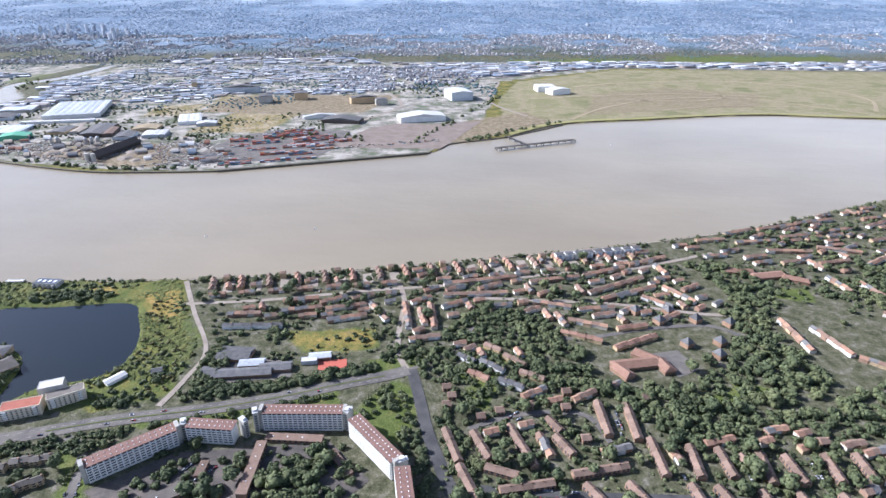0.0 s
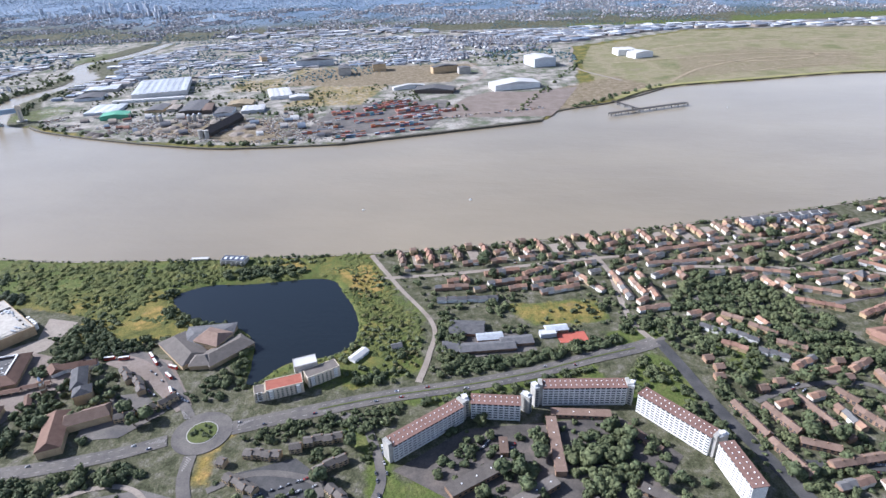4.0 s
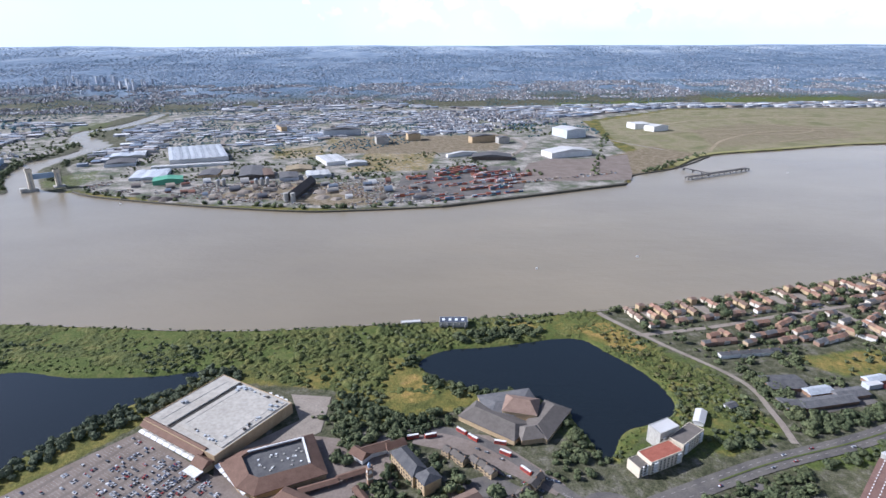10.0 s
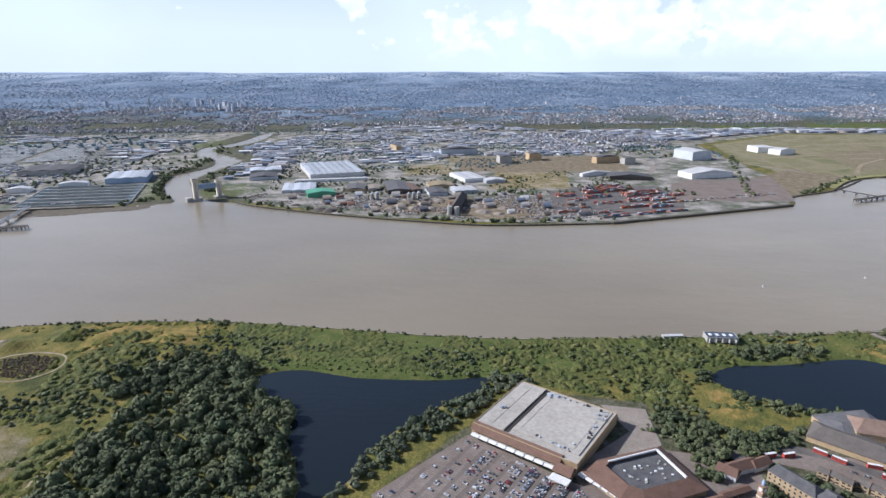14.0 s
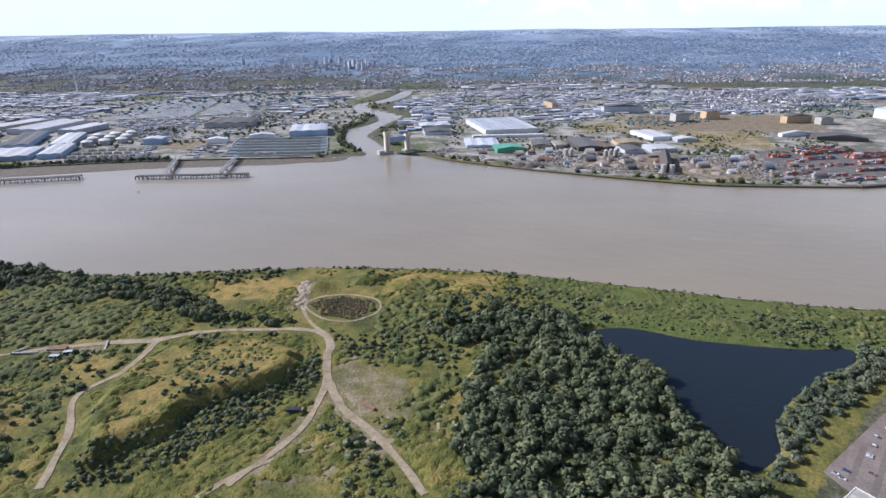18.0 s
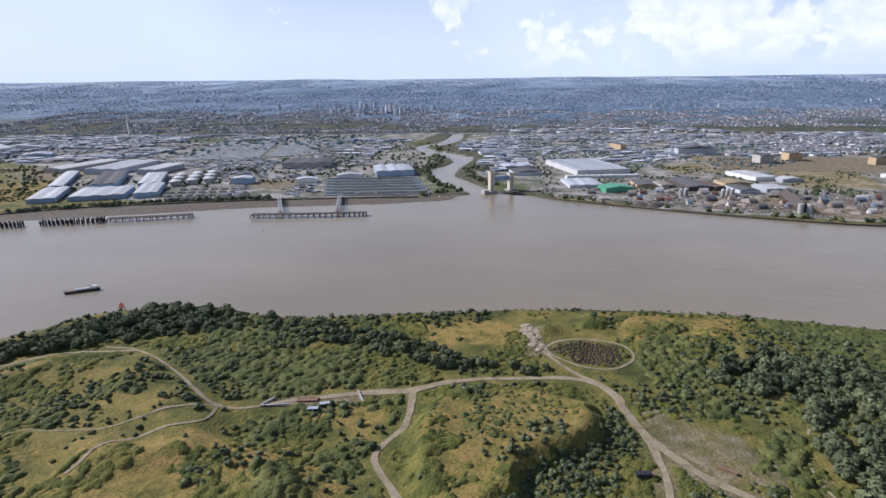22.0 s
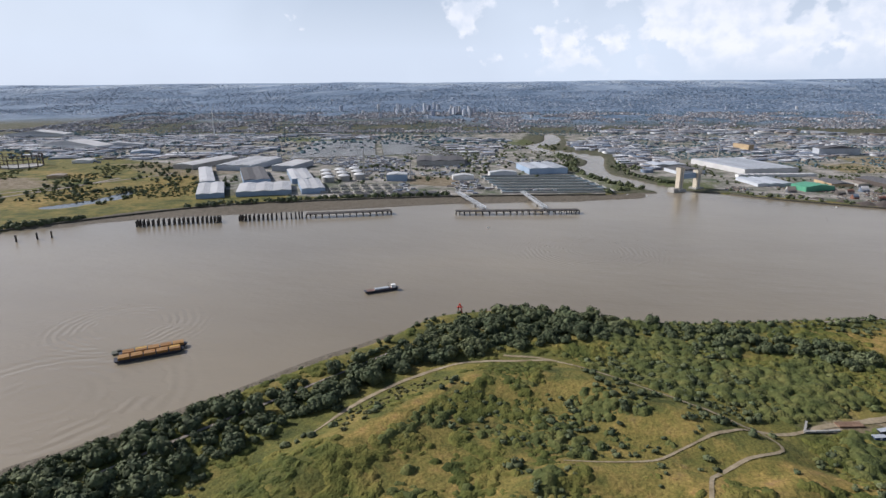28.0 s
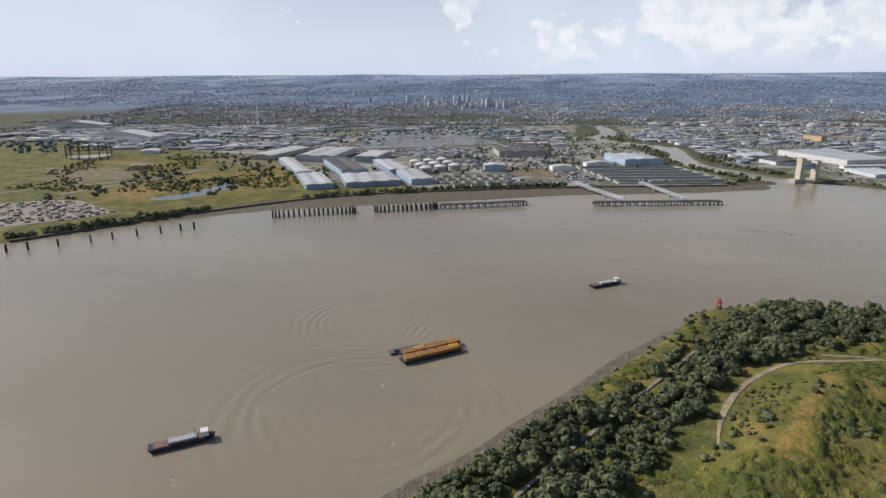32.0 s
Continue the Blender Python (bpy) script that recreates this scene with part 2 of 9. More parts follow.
def water(name, colour, rough, waves, spec=0.5, rings=()):
    m = bpy.data.materials.new(name)
    m.use_nodes = True
    N, L = m.node_tree.nodes, m.node_tree.links
    b = N["Principled BSDF"]
    b.inputs["Roughness"].default_value = rough
    b.inputs["Specular IOR Level"].default_value = spec
    geo = N.new("ShaderNodeNewGeometry")
    mp = N.new("ShaderNodeMapping")
    mp.inputs["Scale"].default_value = (0.55, 1.0, 1.0)
    mp.inputs["Rotation"].default_value = (0, 0, radians(14))
    L.new(geo.outputs["Position"], mp.inputs["Vector"])
    silt = N.new("ShaderNodeTexNoise")
    silt.inputs["Scale"].default_value, silt.inputs["Detail"].default_value = 0.006, 5.0
    L.new(mp.outputs[0], silt.inputs["Vector"])
    cr = N.new("ShaderNodeValToRGB")
    cr.color_ramp.elements[0].position, cr.color_ramp.elements[1].position = 0.3, 0.7
    cr.color_ramp.elements[0].color = (*[c * 0.86 for c in colour], 1)
    cr.color_ramp.elements[1].color = (*[c * 1.12 for c in colour], 1)
    L.new(silt.outputs["Fac"], cr.inputs[0])
    L.new(cr.outputs[0], b.inputs["Base Color"])
    h = None
    for sc, amount in waves:
        n = N.new("ShaderNodeTexNoise")
        n.inputs["Scale"].default_value, n.inputs["Detail"].default_value = sc, 3.0
        L.new(mp.outputs[0], n.inputs["Vector"])
        k = N.new("ShaderNodeMath")
        k.operation, k.inputs[1].default_value = "MULTIPLY", amount
        L.new(n.outputs["Fac"], k.inputs[0])
        if h is None:
            h = k.outputs[0]
        else:
            a = N.new("ShaderNodeMath")
            a.operation = "ADD"
            L.new(h, a.inputs[0])
            L.new(k.outputs[0], a.inputs[1])
            h = a.outputs[0]
    # wash spreading in rings from moored craft
    for cx, cy, length, reach in rings:
        def op(kind, a, b):
            n = N.new("ShaderNodeMath")
            n.operation = kind
            for i, v in enumerate((a, b)):
                if v is None:
                    continue
                if isinstance(v, (int, float)):
                    n.inputs[i].default_value = v
                else:
                    L.new(v, n.inputs[i])
            return n.outputs[0]
        di = N.new("ShaderNodeVectorMath")
        di.operation, di.inputs[1].default_value = "DISTANCE", (cx, cy, -0.8)
        L.new(geo.outputs["Position"], di.inputs[0])
        wob = N.new("ShaderNodeTexNoise")
        wob.inputs["Scale"].default_value, wob.inputs["Detail"].default_value = 0.05, 2.0
        L.new(geo.outputs["Position"], wob.inputs["Vector"])
        d = di.outputs["Value"]
        wave = op("SINE", op("MULTIPLY", op("ADD", d, op("MULTIPLY", wob.outputs["Fac"], 9.0)), 6.283 / length), None)
        fall = op("MAXIMUM", op("SUBTRACT", 1.0, op("DIVIDE", op("ABSOLUTE", op("SUBTRACT", d, reach * 0.5), None), reach * 0.5)), 0.0)
        patchy = op("GREATER_THAN", wob.outputs["Fac"], 0.47)
        h = op("ADD", h, op("MULTIPLY", op("MULTIPLY", wave, fall), op("MULTIPLY", patchy, 0.09)))
    bp = N.new("ShaderNodeBump")
    bp.inputs["Strength"].default_value, bp.inputs["Distance"].default_value = 0.8, 1.0
    L.new(h, bp.inputs["Height"])
    L.new(bp.outputs[0], b.inputs["Normal"])
    return m


M_RIVER = water("silty_river_water", (0.248, 0.206, 0.138), 0.25, ((0.02, 0.7), (0.10, 0.30), (0.5, 0.12)), rings=((-1262, 372, 4.5, 60), (-1240, 290, 7.0, 80), (-985, 570, 4.0, 70)))
M_LAKE = water("dark_lake_water", (0.014, 0.019, 0.023), 0.12, ((0.3, 0.10), (1.2, 0.03)), 0.27)
M_ASPHALT = mat("asphalt", [(0.081, 0.076, 0.074), (0.126, 0.114, 0.101), (0.166, 0.149, 0.131)], 0.9, 0.08, fine=1.2)
M_STREET = mat("dark_asphalt", [(0.046, 0.046, 0.047), (0.070, 0.068, 0.066), (0.098, 0.093, 0.088)], 0.9, 0.08, fine=1.2)
M_PAVING = mat("pale_paving", [(0.216, 0.180, 0.144), (0.302, 0.260, 0.214)], 0.9, 0.1, fine=1.0)
M_DIRT = mat("sandy_track", [(0.195, 0.153, 0.088), (0.285, 0.230, 0.145), (0.355, 0.295, 0.200)], 0.95, 0.15, fine=0.9)
M_CHALK = mat("pale_rubble", [(0.240, 0.208, 0.176), (0.400, 0.368, 0.336)], 0.95, 0.4, bump=0.6, bump_scale=0.8)
M_LEAF = mat("broadleaf_foliage", [(0.047, 0.064, 0.033), (0.084, 0.103, 0.050), (0.138, 0.151, 0.070)], 0.8, 0.035, rnd=0.42, spec=0.2, hue=(0.140, 0.146, 0.066), fine=1.1, bump=0.5, bump_scale=1.1)
M_SCRUB = mat("scrub_foliage", [(0.074, 0.083, 0.036), (0.116, 0.117, 0.050), (0.178, 0.157, 0.070)], 0.85, 0.04, rnd=0.45, spec=0.15, hue=(0.178, 0.152, 0.066), fine=1.2, bump=0.9, bump_scale=1.2)
M_BRAMBLE = mat("bramble_foliage", [(0.052, 0.070, 0.025), (0.086, 0.103, 0.036), (0.138, 0.142, 0.052)], 0.85, 0.04, rnd=0.45, spec=0.15, hue=(0.145, 0.142, 0.052), fine=1.2, bump=0.5, bump_scale=1.2)
M_REED = mat("reed_bed_foliage", [(0.086, 0.113, 0.032), (0.127, 0.147, 0.048)], 0.85, 0.08, rnd=0.3, spec=0.2)
# aerial haze is mixed into this foliage colour as blue
M_HAZYLEAF = mat("haze_tinted_foliage", [(0.066, 0.110, 0.120), (0.103, 0.158, 0.173), (0.148, 0.208, 0.216)], 0.9, 0.01, rnd=0.4, spec=0.1)
M_LOWSCRUB = mat("low_scrub_cover", [(0.046, 0.058, 0.017), (0.078, 0.089, 0.023), (0.114, 0.116, 0.029), (0.162, 0.146, 0.038), (0.225, 0.178, 0.053)], 0.9, 0.07, spec=0.1, fine=1.0, bump=0.9, bump_scale=1.0)
M_THICKET = mat("thicket_foliage", [(0.045, 0.058, 0.019), (0.075, 0.089, 0.027), (0.112, 0.119, 0.036), (0.160, 0.150, 0.048)], 0.85, 0.08, spec=0.15, fine=1.0, bump=0.9, bump_scale=1.0)
M_WILLOW = mat("grey_green_willow_foliage", [(0.058, 0.076, 0.044), (0.096, 0.115, 0.066), (0.148, 0.160, 0.098)], 0.8, 0.05, rnd=0.4, spec=0.2, hue=(0.14, 0.15, 0.09), fine=1.1, bump=0.5, bump_scale=1.1)
M_BARK = mat("bark", [(0.06, 0.045, 0.03), (0.11, 0.085, 0.06)], 0.95, 2.0)
M_BRICK = mat("brown_brick", [(0.20, 0.125, 0.08), (0.29, 0.19, 0.125)], 0.9, 0.25, rnd=0.2, rnd_by="object", fine=3.0)
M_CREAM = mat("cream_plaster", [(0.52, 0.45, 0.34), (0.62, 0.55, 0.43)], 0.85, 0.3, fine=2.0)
M_BUFF = mat("buff_brick", [(0.36, 0.26, 0.15), (0.46, 0.35, 0.21)], 0.9, 0.3, rnd=0.15, rnd_by="object", fine=3.0)
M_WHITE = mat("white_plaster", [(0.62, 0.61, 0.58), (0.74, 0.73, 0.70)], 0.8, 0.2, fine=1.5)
M_TILE = mat("brown_roof_tiles", [(0.150, 0.100, 0.074), (0.205, 0.142, 0.108)], 0.85, 0.3, rnd=0.25, rnd_by="object", fine=2.5)
M_ORANGE = mat("orange_roof_tiles", [(0.215, 0.120, 0.083), (0.280, 0.170, 0.122)], 0.85, 0.3, rnd=0.22, rnd_by="object", fine=2.5)
M_SLATE = mat("grey_slate", [(0.085, 0.085, 0.089), (0.145, 0.140, 0.136)], 0.9, 0.3, rnd=0.2, rnd_by="object", fine=2.0, spec=0.15)
M_REDFELT = mat("brick_red_roof_coating", [(0.27, 0.085, 0.055), (0.34, 0.12, 0.08)], 0.85, 0.3, fine=1.5)
M_GREYTILE = mat("grey_brown_roof_tiles", [(0.108, 0.094, 0.081), (0.152, 0.133, 0.115)], 0.85, 0.3, rnd=0.2, rnd_by="object", fine=2.5)
M_GLASS = mat("window_glass", [(0.03, 0.04, 0.05), (0.05, 0.06, 0.075)], 0.12, 0.5, spec=0.6)
M_ROOFWHITE = mat("white_roof_membrane", [(0.46, 0.45, 0.43), (0.56, 0.55, 0.53)], 0.7, 0.05)
M_REDROOF = mat("red_brown_roof_felt", [(0.17, 0.098, 0.078), (0.22, 0.135, 0.108)], 0.9, 0.1, fine=1.0)
M_METAL = mat("grey_metal_cladding", [(0.36, 0.38, 0.40), (0.48, 0.50, 0.52)], 0.5, 0.05, rnd=0.2, rnd_by="object", fine=0.6)
M_PALEMETAL = mat("pale_metal_roof", [(0.426, 0.423, 0.415), (0.541, 0.534, 0.515)], 0.5, 0.04, rnd=0.12, rnd_by="object")
M_BLUEMETAL = mat("blue_grey_cladding", [(0.22, 0.30, 0.40), (0.32, 0.40, 0.50)], 0.5, 0.05, rnd=0.15, rnd_by="object")
M_GREENMETAL = mat("green_metal_roof", [(0.08, 0.28, 0.17), (0.12, 0.36, 0.22)], 0.5, 0.1)
M_DARK = mat("dark_timber", [(0.035, 0.03, 0.027), (0.07, 0.06, 0.05)], 0.9, 0.3, fine=1.5)
M_CONCRETE = mat("weathered_concrete", [(0.30, 0.29, 0.26), (0.42, 0.40, 0.36)], 0.9, 0.15, fine=1.0)
M_MUDWALL = mat("weedy_river_wall", [(0.07, 0.065, 0.05), (0.13, 0.115, 0.085)], 0.9, 0.2, fine=0.8)
M_RUST = mat("red_brown_roof_tiles", [(0.128, 0.075, 0.052), (0.172, 0.104, 0.074)], 0.85, 0.3, rnd=0.15, rnd_by="object", fine=2.5)
M_OFFICE = mat("blue_grey_metal_roof", [(0.115, 0.12, 0.126), (0.165, 0.17, 0.172)], 0.6, 0.1, rnd=0.1, rnd_by="object")
M_STOREROOF = mat("pale_roof_membrane", [(0.365, 0.335, 0.285), (0.435, 0.405, 0.35)], 0.8, 0.06, fine=0.5)
M_BAY = mat("faded_bay_paint", [(0.26, 0.24, 0.215), (0.36, 0.34, 0.31)], 0.8, 0.6)
M_SAND = mat("pale_sandy_rubble", [(0.225, 0.182, 0.120), (0.305, 0.250, 0.175), (0.37, 0.31, 0.225)], 0.95, 0.25, bump=0.6, bump_scale=0.9, fine=1.0)
M_CARMIX = palette("mixed_car_paint", [(0.50, 0.51, 0.52), (0.05, 0.05, 0.055), (0.30, 0.31, 0.33), (0.60, 0.60, 0.59), (0.09, 0.09, 0.10), (0.22, 0.23, 0.25), (0.04, 0.06, 0.12), (0.16, 0.17, 0.18), (0.42, 0.42, 0.43), (0.06, 0.06, 0.065), (0.26, 0.03, 0.025), (0.34, 0.35, 0.36)], 0.35, spec=0.5)
M_MARK = mat("road_marking_white", [(0.55, 0.55, 0.53), (0.68, 0.68, 0.66)], 0.7, 0.6)
M_CARS = palette("car_paint", [(0.50, 0.51, 0.52), (0.05, 0.05, 0.055), (0.30, 0.31, 0.33), (0.60, 0.60, 0.59), (0.09, 0.09, 0.10), (0.22, 0.23, 0.25), (0.04, 0.06, 0.12), (0.16, 0.17, 0.18), (0.42, 0.42, 0.43), (0.06, 0.06, 0.065), (0.26, 0.03, 0.025), (0.34, 0.35, 0.36)], 0.3, "object", 0.5)
M_BOXES = palette("container_paint", [(0.30, 0.07, 0.04), (0.38, 0.10, 0.06), (0.06, 0.14, 0.24), (0.62, 0.62, 0.60), (0.33, 0.13, 0.06), (0.40, 0.20, 0.10), (0.25, 0.26, 0.26)], 0.6, "object")
# town colours with a blue-grey tint that stands in for haze
M_HAZYTOWN = palette("haze_tinted_town_walls_and_roofs", [(0.15, 0.152, 0.168), (0.14, 0.158, 0.185), (0.21, 0.185, 0.175), (0.36, 0.365, 0.375), (0.16, 0.175, 0.20), (0.125, 0.142, 0.165), (0.52, 0.525, 0.53), (0.22, 0.185, 0.17), (0.15, 0.17, 0.20), (0.25, 0.255, 0.265), (0.18, 0.165, 0.16), (0.30, 0.28, 0.265)], 0.9)
# haze is put into these house colours: paler and bluer with distance
M_HAZYSKYLINE = palette("haze_tinted_skyline_town", [(0.175, 0.22, 0.285), (0.15, 0.195, 0.255), (0.30, 0.335, 0.385), (0.16, 0.205, 0.27), (0.52, 0.55, 0.585), (0.155, 0.20, 0.26), (0.38, 0.41, 0.45), (0.185, 0.225, 0.285), (0.23, 0.265, 0.32), (0.165, 0.205, 0.27), (0.62, 0.645, 0.67)], 0.95)
# woods tinted blue, painting the haze of distance into the leaves
M_HAZYWOOD = mat("haze_tinted_skyline_woods", [(0.090, 0.135, 0.188), (0.118, 0.165, 0.220), (0.155, 0.205, 0.262)], 0.95, 0.003, rnd=0.2, spec=0.05)
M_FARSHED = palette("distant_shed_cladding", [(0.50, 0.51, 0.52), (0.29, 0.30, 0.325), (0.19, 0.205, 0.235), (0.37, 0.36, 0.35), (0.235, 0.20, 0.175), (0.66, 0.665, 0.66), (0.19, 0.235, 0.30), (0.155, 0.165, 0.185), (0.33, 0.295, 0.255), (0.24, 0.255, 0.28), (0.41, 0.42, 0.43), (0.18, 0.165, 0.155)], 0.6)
M_YARD = palette("yard_clutter", [(0.26, 0.22, 0.18), (0.20, 0.17, 0.145), (0.36, 0.34, 0.31), (0.20, 0.10, 0.07), (0.12, 0.12, 0.13), (0.33, 0.28, 0.22), (0.15, 0.18, 0.22), (0.48, 0.47, 0.45), (0.16, 0.14, 0.115), (0.24, 0.19, 0.14), (0.10, 0.09, 0.08), (0.29, 0.27, 0.24)], 0.85)
M_TRUSS = mat("brown_steelwork", [(0.06, 0.05, 0.045), (0.11, 0.09, 0.075)], 0.8, 0.5)
M_YELLOW = palette("ochre_container_paint", [(0.27, 0.135, 0.038), (0.32, 0.17, 0.05), (0.46, 0.27, 0.06), (0.25, 0.125, 0.038), (0.30, 0.15, 0.045)], 0.6, "object")
M_RED = mat("red_paint", [(0.42, 0.05, 0.03), (0.52, 0.08, 0.05)], 0.6, 0.4)
M_REDCOURT = mat("red_sports_court", [(0.36, 0.09, 0.06), (0.44, 0.13, 0.09)], 0.9, 0.1)
M_STACK = palette("stacked_container_paint", [(0.34, 0.10, 0.075), (0.42, 0.15, 0.10), (0.07, 0.14, 0.24), (0.62, 0.61, 0.59), (0.36, 0.16, 0.10), (0.44, 0.22, 0.14), (0.30, 0.11, 0.08), (0.13, 0.12, 0.12), (0.40, 0.13, 0.09), (0.12, 0.22, 0.24), (0.52, 0.50, 0.47)], 0.6)
M_TANKWATER = mat("murky_tank_water", [(0.045, 0.085, 0.105), (0.075, 0.12, 0.14)], 0.4, 0.05, spec=0.3)
M_BED = mat("filter_bed_grey", [(0.36, 0.37, 0.37), (0.52, 0.53, 0.53)], 0.9, 0.03)
M_BEDDARK = mat("filter_bed_dark", [(0.085, 0.09, 0.06), (0.13, 0.125, 0.10)], 0.9, 0.05)
M_CABIN = mat("dark_blue_cabin_paint", [(0.035, 0.055, 0.10), (0.06, 0.085, 0.14)], 0.5, 0.8)
M_HULL = mat("black_hull_paint", [(0.02, 0.022, 0.03), (0.05, 0.05, 0.06)], 0.5, 0.5)
M_SOLAR = mat("dark_panel_roof", [(0.05, 0.06, 0.08), (0.09, 0.10, 0.13)], 0.35, 0.1)
M_SKYLIGHT = mat("translucent_roof_light", [(0.72, 0.73, 0.72), (0.80, 0.81, 0.80)], 0.4, 0.5)
M_FOAM = mat("churned_white_water", [(0.60, 0.60, 0.57), (0.78, 0.78, 0.76)], 0.6, 0.8)

# ---- mesh helpers ----
K = 0.53  # one metre of a full-size building in this model's metres


def solid(*pieces):
    """Joins (vertices, faces) pairs into one bmesh."""
    bm = bmesh.new()
    for V, F in pieces:
        vs = [bm.verts.new(v) for v in V]
        for f in F:
            bm.faces.new([vs[i] for i in f])
    return bm


def box(x0, x1, y0, y1, z0, z1):
    V = [(x, y, z) for z in (z0, z1) for y in (y0, y1) for x in (x0, x1)]
    return V, [(0, 2, 3, 1), (4, 5, 7, 6), (0, 1, 5, 4), (1, 3, 7, 5), (3, 2, 6, 7), (2, 0, 4, 6)]


def gable(x0, x1, y0, y1, z0, z1, hip=0.0):
    """A pitched roof block: eaves at z0, ridge along x at z1."""
    ym = (y0 + y1) / 2
    V = [(x0, y0, z0), (x1, y0, z0), (x1, y1, z0), (x0, y1, z0), (x0 + hip, ym, z1), (x1 - hip, ym, z1)]
    return V, [(0, 3, 2, 1), (0, 1, 5, 4), (2, 3, 4, 5), (1, 2, 5), (3, 0, 4)]


def drum(x, y, z0, z1, r0, r1, n=10):
    V, F = [], []
    for z, r in ((z0, r0), (z1, r1)):
        V += [(x + r * math.cos(6.28319 * i / n), y + r * math.sin(6.28319 * i / n), z) for i in range(n)]
    F = [(i, (i + 1) % n, n + (i + 1) % n, n + i) for i in range(n)]
    return V, F + [tuple(range(n - 1, -1, -1)), tuple(range(n, 2 * n))]


def beam(a, b, w):
    """A square bar from a to b."""
    a, b = Vector(a), Vector(b)
    d = (b - a).normalized()
    u = d.cross(Vector((0, 0, 1)) if abs(d.z) < 0.9 else Vector((1, 0, 0))).normalized() * w / 2
    v = d.cross(u).normalized() * w / 2
    V = [tuple(p + s * u + t * v) for p in (a, b) for s, t in ((-1, -1), (1, -1), (1, 1), (-1, 1))]
    return V, [(3, 2, 1, 0), (4, 5, 6, 7), (0, 1, 5, 4), (1, 2, 6, 5), (2, 3, 7, 6), (3, 0, 4, 7)]


def part(name, bm, material, parent=None, label=""):
    """One mesh object out of a bmesh (or a mesh), under a thing or a part."""
    if isinstance(bm, bmesh.types.BMesh):
        me = bpy.data.meshes.new(name)
        bm.normal_update()
        bm.to_mesh(me)
        bm.free()
        me.materials.append(material)
    else:
        me = bm
    ob = new(name, me)
    if parent is not None:
        ob.parent = parent
    return tagged(ob, label)


def thing(name, x, y, z, turn, label, category, group=""):
    ob = new(name)
    ob.empty_display_size = 1.0
    ob.matrix_basis = pose(x, y, z, 0, 0, turn)
    return tagged(ob, label, category, group)


def sheet(name, V, F, material, smooth=False):
    """A mesh object from arrays of vertices and of triangles."""
    me = bpy.data.meshes.new(name)
    V = np.asarray(V, dtype=np.float32)
    F = np.asarray(F, dtype=np.int32)
    k = F.shape[1]
    me.vertices.add(len(V))
    me.vertices.foreach_set("co", V.ravel())
    me.loops.add(F.size)
    me.loops.foreach_set("vertex_index", F.ravel())
    me.polygons.add(len(F))
    me.polygons.foreach_set("loop_start", np.arange(0, F.size, k, dtype=np.int32))
    if smooth:
        me.polygons.foreach_set("use_smooth", np.ones(len(F), dtype=bool))
    me.update(calc_edges=True)
    me.materials.append(material)
    return new(name, me)


def inside(X, Y, poly):
    res = np.zeros(X.shape, dtype=bool)
    n = len(poly)
    for i in range(n):
        (x0, y0), (x1, y1) = poly[i], poly[(i + 1) % n]
        if y0 == y1:
            continue
        c = ((y0 > Y) != (y1 > Y)) & (X < (x1 - x0) * (Y - y0) / (y1 - y0) + x0)
        res ^= c
    return res


def line_dist(X, Y, pts, closed=False):
    d = np.full(X.shape, 1e9)
    n = len(pts)
    for i in range(n if closed else n - 1):
        (x0, y0), (x1, y1) = pts[i], pts[(i + 1) % n]
        dx, dy = x1 - x0, y1 - y0
        t = np.clip(((X - x0) * dx + (Y - y0) * dy) / (dx * dx + dy * dy + 1e-9), 0, 1)
        d = np.minimum(d, (X - x0 - t * dx) ** 2 + (Y - y0 - t * dy) ** 2)
    return np.sqrt(d)


def signed(X, Y, poly):
    """Distance to a closed outline, positive inside."""
    d = line_dist(X, Y, poly, True)
    return np.where(inside(X, Y, poly), d, -d)


def curve(pts, closed=False, step=4.0):
    """A smooth line (Catmull-Rom) through plan points."""
    P = [Vector((*p, 0)) for p in pts]
    n = len(P)
    out = []
    for i in range(n if closed else n - 1):
        p0, p1, p2, p3 = (P[(i + k) % n] if closed else P[min(max(i + k, 0), n - 1)] for k in (-1, 0, 1, 2))
        m = max(1, int((p2 - p1).length / step))
        for j in range(m):
            t = j / m
            q = 0.5 * (2 * p1 + (p2 - p0) * t + (2 * p0 - 5 * p1 + 4 * p2 - p3) * t * t + (3 * p1 - p0 - 3 * p2 + p3) * t ** 3)
            out.append((q.x, q.y))
    if not closed:
        out.append(tuple(pts[-1]))
    return out


def smooth01(v, a, b):
    t = np.clip((v - a) / (b - a), 0, 1)
    return t * t * (3 - 2 * t)


def fbm(X, Y, size, seed=0, octaves=4):
    """Cheap value noise on arrays, about -1 to 1."""
    rs = np.random.RandomState(seed)
    T = rs.rand(256, 256) * 2 - 1
    tot, amp, s = np.zeros(X.shape), 1.0, size
    for _ in range(octaves):
        gx, gy = X / s + 91.7, Y / s + 37.3
        ix, iy = np.floor(gx).astype(int), np.floor(gy).astype(int)
        fx, fy = gx - ix, gy - iy
        fx, fy = fx * fx * (3 - 2 * fx), fy * fy * (3 - 2 * fy)
        a, b = T[ix % 256, iy % 256], T[(ix + 1) % 256, iy % 256]
        c, d = T[ix % 256, (iy + 1) % 256], T[(ix + 1) % 256, (iy + 1) % 256]
        tot += amp * ((a * (1 - fx) + b * fx) * (1 - fy) + (c * (1 - fx) + d * fx) * fy)
        amp, s = amp * 0.5, s * 0.5
    return tot / 1.6

